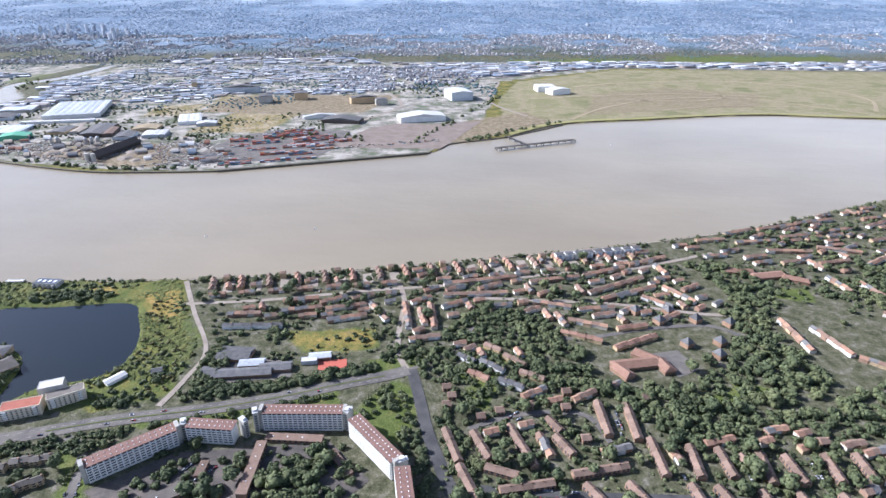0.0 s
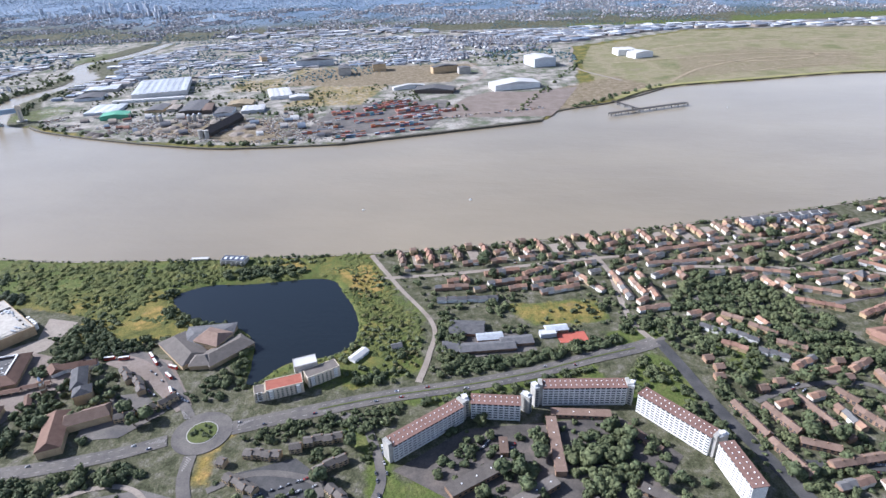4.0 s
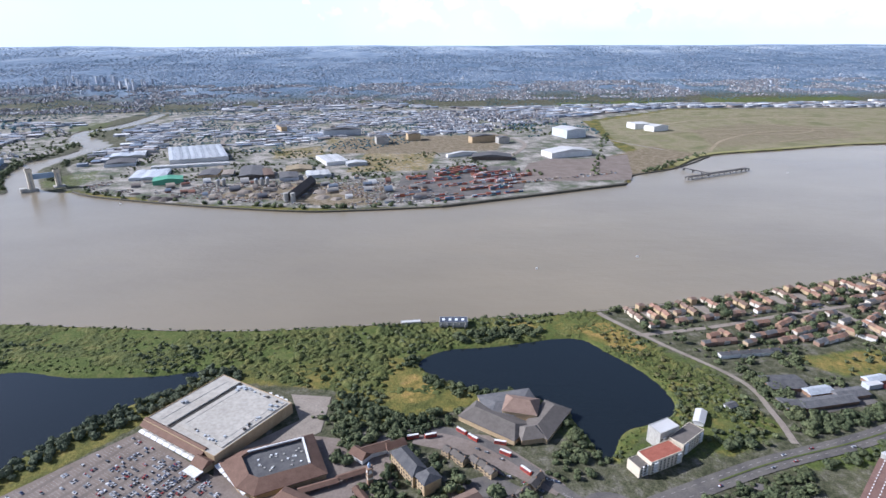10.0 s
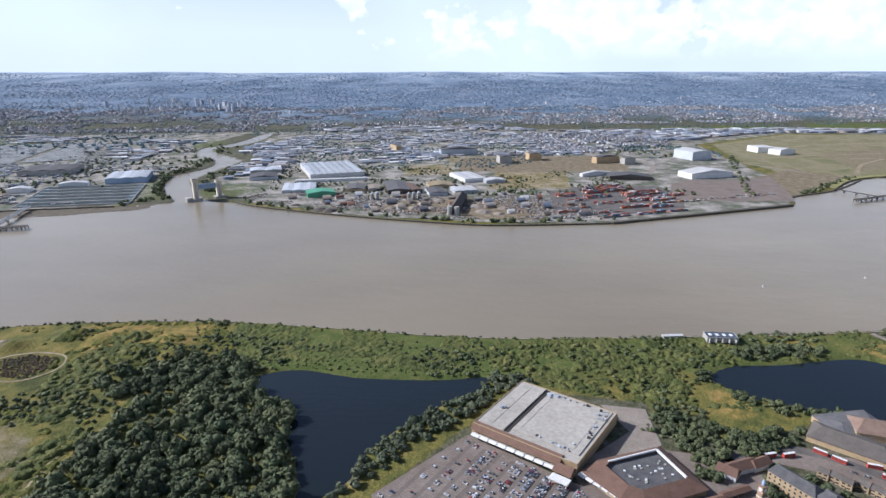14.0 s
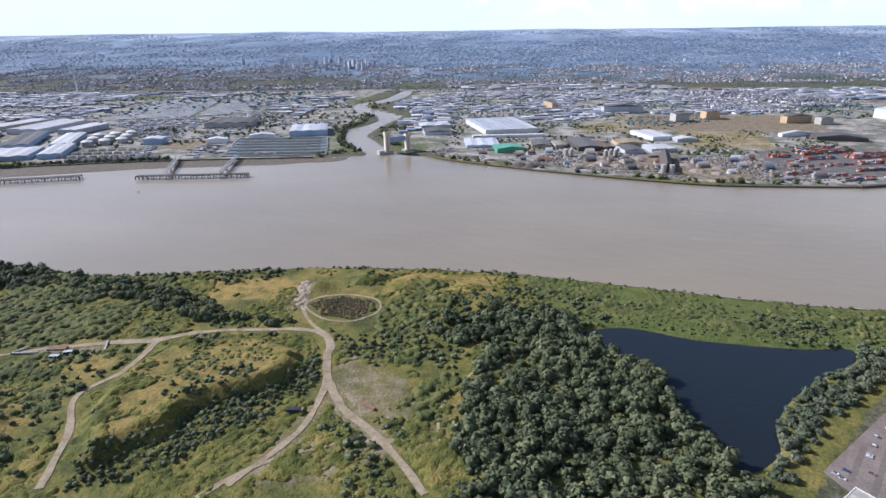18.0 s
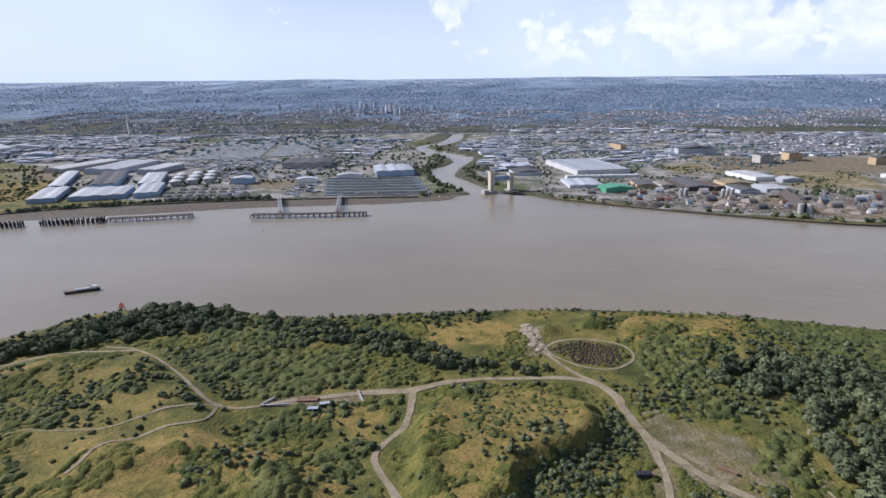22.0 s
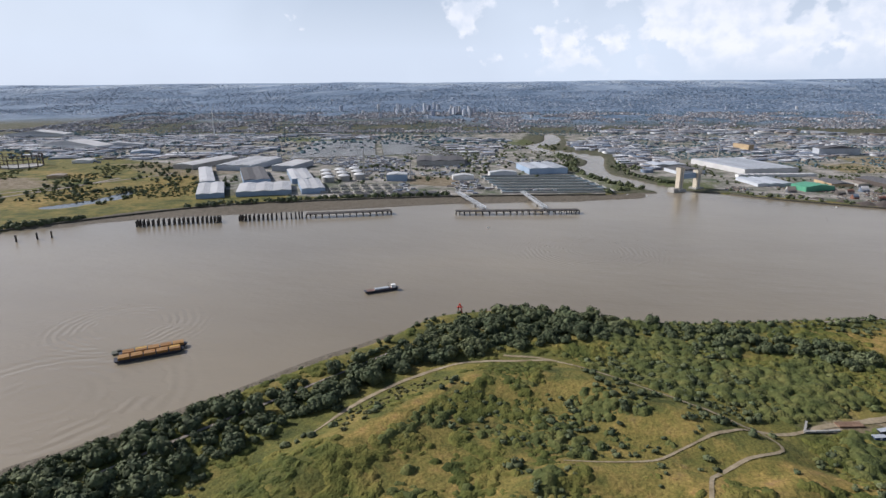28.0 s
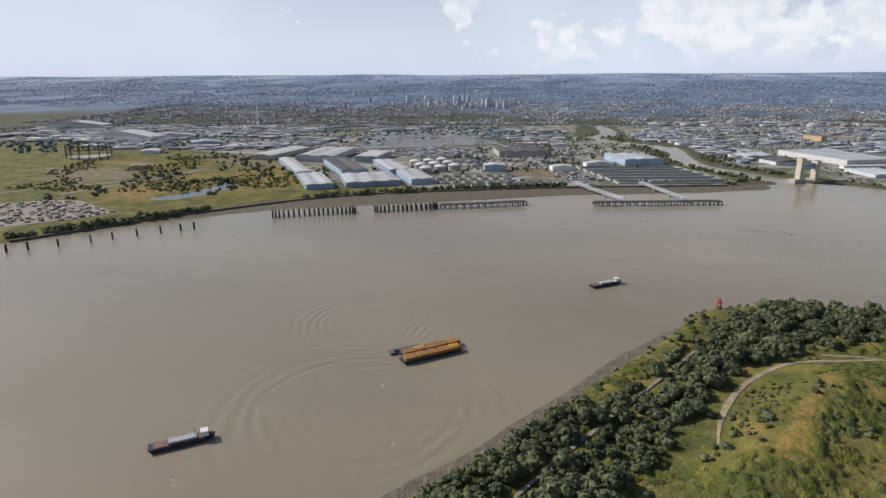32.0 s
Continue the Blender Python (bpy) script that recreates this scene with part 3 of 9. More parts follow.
# ---- the plan: banks, lakes, hills ----
SOUTH_BANK = [(-1460, -140), (-1330, 60), (-1262, 180), (-1211, 243), (-1181, 280), (-1151, 320), (-1134, 343), (-1107, 378), (-1092, 404), (-1076, 417), (-1030, 428), (-960, 420),
              (-900, 430), (-809, 450), (-735, 457), (-666, 455), (-602, 446), (-485, 426), (-374, 424), (-215, 430), (-46, 453), (108, 488), (192, 508), (305, 543), (420, 594), (495, 626), (700, 720), (1050, 800), (1800, 860)]
NORTH_BANK = [(1800, 1010), (1100, 1045), (794, 1066), (585, 1094), (362, 1052), (203, 1014), (96, 923), (5, 876), (-28, 823), (-167, 776), (-292, 732), (-406, 724), (-478, 729), (-613, 772), (-744, 827),
              (-774, 852), (-815, 864), (-838, 878), (-868, 925), (-900, 985), (-918, 1022), (-919, 1101), (-913, 1161), (-905, 1241), (-912, 1268), (-960, 1330), (-1014, 1401), (-1034, 1457), (-996, 1508), (-981, 1563), (-972, 1660), (-985, 1800), (-1010, 1800), (-1012, 1657), (-1017, 1585), (-1030, 1529), (-1046, 1497), (-1060, 1447), (-1022, 1330), (-975, 1285), (-942, 1213), (-942, 1160), (-952, 1118), (-968, 1089), (-948, 1000), (-922, 940), (-904, 905), (-878, 872), (-876, 856), (-902, 853), (-945, 834), (-1138, 795), (-1280, 752), (-1400, 698), (-1470, 655), (-1500, 603), (-1540, 548), (-1591, 485), (-1660, 400), (-1840, 230), (-2100, -140)]
RIVER = curve(SOUTH_BANK, step=9.0) + curve(NORTH_BANK, step=9.0)
LAKE_EAST = curve([(-349, 366), (-330, 380), (-300, 381), (-245, 387), (-228, 366), (-214, 337), (-211, 311), (-221, 296), (-248, 288), (-264, 268), (-268, 289), (-275, 312), (-293, 328), (-320, 335), (-338, 349)], True)
LAKE_WEST = curve([(-624, 364), (-613, 377), (-592, 380), (-557, 370), (-508, 367), (-484, 370), (-487, 358), (-512, 339), (-534, 318), (-548, 297), (-553, 280), (-570, 268), (-577, 293), (-588, 317), (-588, 339)], True)
POOL = curve([(-1592, 672), (-1581, 660), (-1563, 669), (-1552, 692), (-1540, 727), (-1546, 765), (-1564, 790), (-1572, 788), (-1562, 762), (-1566, 725), (-1578, 697)], True)
PLATEAU = [(-830, 338), (-844, 327), (-850, 297), (-842, 262), (-826, 240), (-806, 262), (-803, 279), (-772, 303), (-770, 330), (-803, 342)]
PLATEAU_RIM = [(-796, 340), (-777, 327), (-774, 305), (-785, 294), (-804, 278), (-808, 258), (-818, 244)]
HILL_WEST = [(-1105, 262), (-1082, 299), (-1056, 334), (-1014, 338), (-967, 312), (-950, 285), (-965, 240), (-1010, 215), (-1080, 225)]
HILL_SOUTH = [(-985, 268), (-945, 282), (-900, 285), (-872, 262), (-880, 225), (-930, 205), (-985, 220)]
HUMMOCKS = [(-735, 425, 13, 4), (-715, 425, 10, 4), (-690, 420, 15, 4), (-760, 430, 14, 5), (-680, 400, 14, 5), (-705, 405, 12, 3.5), (-790, 412, 11, 5), (-1035, 405, 26, 2), (-1000, 395, 30, 2)]
RIDGE = [(-1108, 258), (-1080, 298), (-1054, 332), (-1016, 337), (-968, 310), (-948, 288)]
RIDGE_INNER = [(-1050, 232), (-1020, 268), (-985, 270), (-960, 262), (-930, 278), (-900, 262), (-870, 232)]
MUDFLAT = [(-1518, 604), (-1450, 658), (-1283, 724), (-1142, 782), (-1000, 815), (-925, 842)]
BEACH = [(-1104, 380), (-1134, 343), (-1165, 300), (-1200, 256), (-1235, 215)]
HORIZON = 172.0


def land_height(X, Y):
    X, Y = np.asarray(X, float), np.asarray(Y, float)
    sd = -signed(X, Y, RIVER)
    for lake in (LAKE_EAST, LAKE_WEST, POOL):
        near = -signed(X, Y, lake)
        sd = np.minimum(sd, near)
    z = -3.0 + 3.6 * smooth01(sd, -5.0, 4.0)
    z = z + 1.4 * smooth01(sd, 2, 10) * smooth01(-line_dist(X, Y, SOUTH_BANK), -16, -4)
    edge = signed(X, Y, PLATEAU) + 2.0 * fbm(X, Y, 20, 5)
    low = 1 - 0.6 * smooth01(Y, 300, 342)
    z = z + low * (5.6 * smooth01(edge, -4, 4) + 1.0 * np.exp(-((edge - 5) / 4) ** 2))
    crest = line_dist(X, Y, PLATEAU_RIM) + 1.5 * fbm(X, Y, 9, 15)
    z = z + 1.8 * low * np.exp(-(np.maximum(crest, 0) / 3.2) ** 2)
    ridge = line_dist(X, Y, RIDGE) + 3 * fbm(X, Y, 25, 6)
    z = z + 6.0 * np.exp(-(np.maximum(ridge, 0) / 15) ** 2) + 2.5 * smooth01(signed(X, Y, HILL_WEST), -4, 20)
    ridge = line_dist(X, Y, RIDGE_INNER) + 2 * fbm(X, Y, 18, 16)
    z = z + 3.0 * np.exp(-(np.maximum(ridge, 0) / 7) ** 2)
    z = z + 3.5 * smooth01(signed(X, Y, HILL_SOUTH) + 3 * fbm(X, Y, 30, 7), -6, 22)
    for hx, hy, r, h in HUMMOCKS:
        z = z + h * np.exp(-((X - hx) ** 2 + (Y - hy) ** 2) / (r * r) * 2)
    wild = smooth01(sd, 4, 14) * smooth01(-X, 470, 640) * (Y < 500)
    z = z + 0.7 * wild * fbm(X, Y, 24, 8, 2)
    flat = np.maximum(0, line_dist(X, Y, MUDFLAT) - 29)
    flat = np.minimum(flat, np.maximum(0, line_dist(X, Y, BEACH) - 3))
    z = np.where((sd < 0), np.maximum(z, -0.5 + 0.25 * fbm(X, Y, 30, 13) - 0.12 * flat), z)
    far = np.clip((Y - 1900) / 2450, 0, 1)
    z = z + HORIZON * far ** 1.25 + 6 * far * fbm(X, Y, 500, 9)
    return z


def land_z(x, y):
    return float(land_height(np.array([x]), np.array([y]))[0])


WILD = [(-1460, -200), (-1330, 60), (-1262, 180), (-1181, 280), (-1107, 378), (-1076, 417), (-960, 420), (-809, 450), (-666, 455), (-485, 426), (-374, 424), (-215, 430), (-165, 330), (-165, 270), (-262, 262), (-300, 300), (-400, 300), (-420, 330), (-470, 362), (-500, 320), (-545, 280), (-560, 240), (-640, 205), (-660, -200)]
TOWN = [(-215, 428), (-46, 451), (108, 486), (192, 506), (305, 541), (495, 624), (900, 760), (1400, 780), (1400, -200), (-560, -200), (-575, 225), (-545, 262), (-500, 316), (-472, 342), (-450, 352), (-400, 340), (-392, 312), (-360, 304), (-320, 318), (-285, 318), (-262, 262), (-232, 290), (-205, 262), (-165, 280)]
NORTHTOWN = [(-4500, 1500), (-3000, 1300), (-1700, 1150), (-1450, 760), (-1138, 800), (-945, 840), (-790, 866), (-613, 776), (-406, 728), (-292, 736), (-28, 828), (60, 1000), (130, 1500), (500, 1760), (1300, 1700), (2500, 1900), (4500, 2100), (4500, 5000), (-4500, 5000)]
MARSH = [(100, 930), (203, 1018), (362, 1056), (585, 1098), (794, 1070), (1400, 1050), (1900, 1500), (1300, 1690), (500, 1740), (180, 1500), (110, 1250)]
BARE_NORTH = [(-20, 850), (90, 935), (190, 1030), (150, 1120), (30, 1030), (-60, 960)]
WORKS = [(-2300, 1350), (-1700, 1050), (-1420, 800), (-1330, 770), (-1138, 800), (-945, 840), (-915, 900), (-985, 1060), (-975, 1250), (-1080, 1500), (-1060, 1800), (-950, 1800), (-960, 1560), (-880, 1300), (-880, 1180), (-885, 1040), (-800, 900), (-790, 866), (-613, 776), (-406, 728), (-292, 736), (-28, 828), (60, 1000), (130, 1500), (500, 1760), (1300, 1700), (2500, 1880), (2500, 1980), (1200, 1900), (400, 1900), (-600, 1900), (-1500, 1780)]
FIELDS = [
    ("lawn", [(-300, 420), (-216, 426), (-168, 340), (-166, 275), (-205, 262), (-262, 262), (-300, 300), (-335, 345), (-352, 376)], 0.55),
    ("lawn", [(-660, 450), (-485, 424), (-380, 420), (-300, 420), (-262, 402), (-350, 372), (-470, 370), (-560, 384), (-640, 396)], 0.72),
    ("dry", [(-366, 334), (-353, 350), (-342, 343), (-344, 326), (-360, 322)], 0.9), ("dry", [(-882, 408), (-819, 430), (-798, 412), (-800, 396), (-852, 390)], 1.0), ("dry", [(-760, 446), (-666, 446), (-666, 412), (-742, 404)], 0.75),
    ("dry", PLATEAU, 0.55), ("dry", HILL_SOUTH, 0.66), ("dry", HILL_WEST, 0.42), ("dry", [(-1098, 272), (-1086, 294), (-1072, 314), (-1058, 330), (-1052, 326), (-1066, 308), (-1079, 288), (-1090, 268)], 1.0), ("lawn", [(-640, 396), (-470, 396), (-470, 366), (-560, 370), (-600, 380)], 0.95), ("dry", [(-1568, 793), (-1644, 1061), (-1525, 900), (-1462, 775), (-1511, 730)], 0.62), ("dry", [(-1660, 680), (-1633, 770), (-1583, 800), (-1592, 706), (-1585, 655)], 0.85), ("dirt", [(-1896, 857), (-1793, 869), (-1686, 806), (-1765, 727)], 1.0), ("dry", [(-1896, 940), (-1793, 950), (-1680, 900), (-1700, 860)], 0.7), ("lawn", [(-1720, 640), (-1650, 780), (-1680, 850), (-1800, 700)], 0.7), ("dirt", [(-603, 800), (-509, 785), (-440, 745), (-380, 745), (-400, 860), (-479, 882), (-560, 860)], 1.0), ("dirt", [(-1208, 882), (-1137, 868), (-1141, 946), (-1217, 961)], 1.0), ("dry", [(-470, 1070), (-560, 1070), (-580, 1180), (-480, 1200)], 0.5), ("lawn", [(-860, 890), (-830, 915), (-850, 965), (-815, 1010), (-790, 930), (-800, 885)], 0.52), ("lawn", [(-870, 880), (-920, 960), (-955, 1050), (-985, 1000), (-930, 860)], 0.52), ("dry", [(-250, 405), (-212, 408), (-190, 370), (-215, 355), (-235, 390)], 0.8), ("dry", [(-330, 408), (-270, 412), (-260, 400), (-320, 398)], 0.8),
    ("dry", [(-900, 318), (-862, 328), (-866, 300), (-905, 296)], 0.7), ("dirt", [(-924, 317), (-880, 330), (-876, 320), (-912, 309)], 0.95), ("dry", [(-960, 395), (-905, 400), (-900, 380), (-960, 372)], 0.55), ("dry", [(-1600, 640), (-1470, 720), (-1440, 800), (-1500, 860), (-1560, 900), (-1800, 700)], 0.5),
    ("dirt", [(-752, 345), (-735, 335), (-700, 292), (-708, 262), (-735, 240), (-762, 236), (-752, 300)], 0.55), ("dirt", [(-700, 300), (-688, 292), (-690, 262), (-705, 262)], 0.5), ("dirt", [(-806, 424), (-796, 424), (-788, 384), (-798, 380)], 1.0),
    ("lawn", [(-112, 346), (-50, 354), (-46, 326), (-98, 322)], 1.0), ("dry", [(-112, 346), (-50, 354), (-46, 326), (-98, 322)], 0.58), ("lawn", [(-56, 315), (-18, 318), (-20, 296), (-50, 300)], 1.0), ("lawn", [(-60, 256), (-34, 292), (-22, 288), (-14, 262), (-24, 236), (-40, 240)], 0.95), ("lawn", [(-190, 250), (-110, 272), (-66, 284), (-62, 262), (-108, 262), (-150, 250)], 0.9), ("dry", [(-270, 231), (-261, 231), (-264, 212), (-258, 196), (-268, 196), (-272, 212)], 1.0), ("lawn", [(2, 300), (22, 330), (40, 318), (20, 286)], 0.95), ("lawn", [(10, 285), (26, 288), (24, 266), (10, 264)], 1.0), ("lawn", [(-402, 220), (-378, 218), (-374, 196), (-398, 198)], 1.0),
    ("lawn", [(259, 412), (290, 414), (280, 392), (255, 396)], 1.0), ("lawn", [(125, 262), (150, 262), (192, 285), (180, 292), (140, 272)], 0.9), ("lawn", [(-200, 236), (-180, 220), (-172, 190), (-184, 182), (-190, 212), (-206, 230)], 1.0), ("lawn", [(-164, 208), (-150, 205), (-152, 176), (-166, 178)], 0.9),
    ("dirt", BARE_NORTH, 0.9), ("dirt", [(260, 1090), (420, 1130), (640, 1180), (700, 1320), (520, 1420), (330, 1330)], 0.6), ("dirt", [(-469, 1110), (-280, 1100), (-157, 1110), (-102, 1300), (-445, 1290)], 0.95), ("dry", [(-430, 945), (-298, 945), (-270, 1095), (-400, 1110)], 0.55), ("dry", [(-470, 1150), (-380, 1170), (-380, 1300), (-500, 1320)], 0.5),
    ("lawn", [(-880, 900), (-800, 905), (-770, 950), (-850, 980)], 0.52), ("lawn", [(180, 1800), (600, 1850), (620, 2000), (200, 1960)], 0.9), ("lawn", [(700, 1900), (1300, 1950), (1300, 2080), (720, 2020)], 0.9), ("lawn", [(-1000, 1250), (-955, 1200), (-1000, 1400), (-1060, 1650), (-1150, 1600), (-1060, 1400)], 0.52),
    ("dirt", [(-1600, 900), (-1480, 960), (-1500, 1080), (-1800, 1050)], 0.6), ("lawn", [(-1900, 1500), (-1500, 1500), (-1500, 1640), (-1900, 1640)], 0.6),
]


def steps(*spans):
    out = []
    for a, b, s in spans:
        out += list(np.arange(a, b, s))
    return np.array(out + [spans[-1][1]], dtype=float)


GRID = []  # the ground sheet's columns, rows and heights


def ground_z(X, Y):
    """Height of the ground sheet, between its grid lines."""
    xs, ys, Z = GRID
    i, j = np.clip(np.searchsorted(xs, X) - 1, 0, len(xs) - 2), np.clip(np.searchsorted(ys, Y) - 1, 0, len(ys) - 2)
    u, v = (X - xs[i]) / (xs[i + 1] - xs[i]), (Y - ys[j]) / (ys[j + 1] - ys[j])
    return (Z[j, i] * (1 - u) + Z[j, i + 1] * u) * (1 - v) + (Z[j + 1, i] * (1 - u) + Z[j + 1, i + 1] * u) * v


def make_ground():
    xs = steps((-6200, -2600, 200), (-2600, -1700, 40), (-1700, -1240, 10), (-1240, 300, 4.0), (300, 560, 8), (560, 1500, 30), (1500, 4800, 200))
    ys = steps((-300, 120, 30), (120, 465, 3.6), (465, 640, 9), (640, 900, 6), (900, 1200, 12), (1200, 2000, 30), (2000, 4400, 80))
    X, Y = np.meshgrid(xs, ys)
    Z = land_height(X, Y)
    GRID.extend((xs, ys, Z))
    nx, ny = len(xs), len(ys)
    i = np.arange(nx * ny).reshape(ny, nx)
    F = np.stack([i[:-1, :-1], i[:-1, 1:], i[1:, 1:], i[1:, :-1]], -1).reshape(-1, 4)
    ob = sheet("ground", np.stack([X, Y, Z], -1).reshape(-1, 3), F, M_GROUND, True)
    wob = 5 * fbm(X, Y, 25, 3)
    layers = {k: np.zeros(X.shape) for k in ("dry", "dirt", "lawn", "town", "marsh", "skyline", "works", "far_haze")}
    layers["town"] = np.maximum(smooth01(signed(X, Y, TOWN), -3, 3), smooth01(signed(X, Y, NORTHTOWN), -10, 10))
    layers["works"] = smooth01(signed(X, Y, WORKS) + 2 * wob, -10, 10)
    layers["marsh"] = smooth01(signed(X, Y, MARSH) + wob, -8, 8)
    for kind, poly, amount in FIELDS:
        layers[kind] = np.maximum(layers[kind], amount * smooth01(signed(X, Y, poly) + wob, -5, 5))
    sd = -signed(X, Y, RIVER)
    layers["mud"] = smooth01(-sd, -3.0, -0.5)
    # the last two weights paint distance haze into the ground colour
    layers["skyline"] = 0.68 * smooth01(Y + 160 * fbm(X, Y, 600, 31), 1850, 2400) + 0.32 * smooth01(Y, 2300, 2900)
    layers["far_haze"] = 0.8 * smooth01(Y + 220 * fbm(X, Y, 900, 32), 3300, 4300)
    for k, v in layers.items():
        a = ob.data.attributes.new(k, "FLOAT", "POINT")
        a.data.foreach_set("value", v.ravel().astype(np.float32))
    return tagged(ob, "grass, scrub, gardens and bare earth on a river plain", "ground", kind="structure")


def ground_material():
    m = bpy.data.materials.new("river_plain")
    m.use_nodes = True
    N, L = m.node_tree.nodes, m.node_tree.links
    b = N["Principled BSDF"]
    b.inputs["Roughness"].default_value, b.inputs["Specular IOR Level"].default_value = 0.95, 0.15
    pos = N.new("ShaderNodeNewGeometry").outputs["Position"]

    def noise_ramp(scale, stops, lo=0.34, hi=0.66, detail=7.0):
        n = N.new("ShaderNodeTexNoise")
        n.inputs["Scale"].default_value, n.inputs["Detail"].default_value, n.inputs["Roughness"].default_value = scale, detail, 0.68
        L.new(pos, n.inputs["Vector"])
        r = N.new("ShaderNodeValToRGB")
        e = r.color_ramp.elements
        while len(e) < len(stops):
            e.new(0.5)
        for i, c in enumerate(stops):
            e[i].position, e[i].color = lo + (hi - lo) * i / (len(stops) - 1), (*c, 1)
        L.new(n.outputs["Fac"], r.inputs[0])
        return r.outputs[0]

    def layer(base, name, colour, soft=0.35, scale=0.25):
        at = N.new("ShaderNodeAttribute")
        at.attribute_name = name
        n = N.new("ShaderNodeTexNoise")
        n.inputs["Scale"].default_value, n.inputs["Detail"].default_value = scale, 6.0
        L.new(pos, n.inputs["Vector"])
        ad = N.new("ShaderNodeMath")
        ad.operation = "ADD"
        L.new(at.outputs["Fac"], ad.inputs[0])
        L.new(n.outputs["Fac"], ad.inputs[1])
        mr = N.new("ShaderNodeMapRange")
        mr.inputs["From Min"].default_value, mr.inputs["From Max"].default_value = 1.0 - soft / 2, 1.0 + soft / 2
        L.new(ad.outputs[0], mr.inputs["Value"])
        mx = N.new("ShaderNodeMixRGB")
        L.new(mr.outputs[0], mx.inputs[0])
        L.new(base, mx.inputs[1])
        L.new(colour, mx.inputs[2])
        return mx.outputs[0]

    out = noise_ramp(0.045, [(0.056, 0.064, 0.019), (0.094, 0.098, 0.027), (0.142, 0.130, 0.034), (0.200, 0.160, 0.046), (0.25, 0.186, 0.064)], 0.35, 0.69)
    out = layer(out, "marsh", noise_ramp(0.012, [(0.135, 0.14, 0.062), (0.19, 0.175, 0.09), (0.25, 0.215, 0.135), (0.18, 0.175, 0.08), (0.22, 0.185, 0.12)]))
    town = noise_ramp(0.14, [(0.048, 0.051, 0.027), (0.072, 0.074, 0.040), (0.098, 0.096, 0.058), (0.132, 0.124, 0.088), (0.185, 0.168, 0.138)], 0.36, 0.68, 5.0)
    out = layer(out, "town", town)
    out = layer(out, "works", noise_ramp(0.03, [(0.085, 0.105, 0.062), (0.125, 0.135, 0.088), (0.20, 0.19, 0.16), (0.30, 0.275, 0.235), (0.38, 0.355, 0.31), (0.29, 0.26, 0.22)], 0.36, 0.68))
    # distance haze as base colour: blue far off, paler towards the horizon
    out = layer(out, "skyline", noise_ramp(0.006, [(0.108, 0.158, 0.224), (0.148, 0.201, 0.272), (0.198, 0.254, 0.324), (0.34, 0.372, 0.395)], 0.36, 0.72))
    out = layer(out, "far_haze", noise_ramp(0.004, [(0.20, 0.275, 0.37), (0.27, 0.34, 0.43), (0.36, 0.42, 0.48), (0.46, 0.48, 0.47)], 0.34, 0.72), 0.6, 0.004)
    out = layer(out, "lawn", noise_ramp(0.1, [(0.065, 0.088, 0.022), (0.090, 0.112, 0.030), (0.13, 0.135, 0.045)]))
    out = layer(out, "dry", noise_ramp(0.12, [(0.10, 0.092, 0.023), (0.165, 0.135, 0.036), (0.24, 0.178, 0.050), (0.30, 0.205, 0.066), (0.24, 0.150, 0.055)]), 0.5, 0.15)
    out = layer(out, "dirt", noise_ramp(0.12, [(0.12, 0.095, 0.052), (0.17, 0.136, 0.082), (0.225, 0.182, 0.122), (0.29, 0.24, 0.17)]), 0.7, 0.12)
    out = layer(out, "mud", noise_ramp(0.2, [(0.10, 0.085, 0.06), (0.17, 0.145, 0.11)]))
    fine = noise_ramp(1.1, [(0.62, 0.62, 0.62), (1.0, 1.0, 1.0), (1.35, 1.35, 1.35)], 0.3, 0.7, 4.0)
    mx = N.new("ShaderNodeMixRGB")
    mx.blend_type, mx.inputs[0].default_value = "MULTIPLY", 1.0
    L.new(out, mx.inputs[1])
    L.new(fine, mx.inputs[2])
    L.new(mx.outputs[0], b.inputs["Base Color"])
    nb = N.new("ShaderNodeTexNoise")
    nb.inputs["Scale"].default_value, nb.inputs["Detail"].default_value = 0.6, 5.0
    L.new(pos, nb.inputs["Vector"])
    bp = N.new("ShaderNodeBump")
    bp.inputs["Strength"].default_value, bp.inputs["Distance"].default_value = 0.5, 1.5
    L.new(nb.outputs["Fac"], bp.inputs["Height"])
    L.new(bp.outputs[0], b.inputs["Normal"])
    return m


M_GROUND = ground_material()
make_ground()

LEVEL = -0.8
tagged(sheet("river_water", [(-2600, -300, LEVEL), (2200, -300, LEVEL), (2200, 2000, LEVEL), (-2600, 2000, LEVEL)], [(0, 1, 2, 3)], M_RIVER), "broad brown silty tidal river with small ripples", "river", kind="structure")
for lake, what in ((LAKE_EAST, "lake"), (LAKE_WEST, "lake"), (POOL, "pool")):
    xs, ys = [p[0] for p in lake], [p[1] for p in lake]
    lx0, lx1, ly0, ly1 = min(xs) - 5, max(xs) + 5, min(ys) - 5, max(ys) + 5
    z = LEVEL + 0.3
    tagged(sheet(what + "_water", [(lx0, ly0, z), (lx1, ly0, z), (lx1, ly1, z), (lx0, ly1, z)], [(0, 1, 2, 3)], M_LAKE), "still dark blue lake water among reeds", "lake", kind="structure")


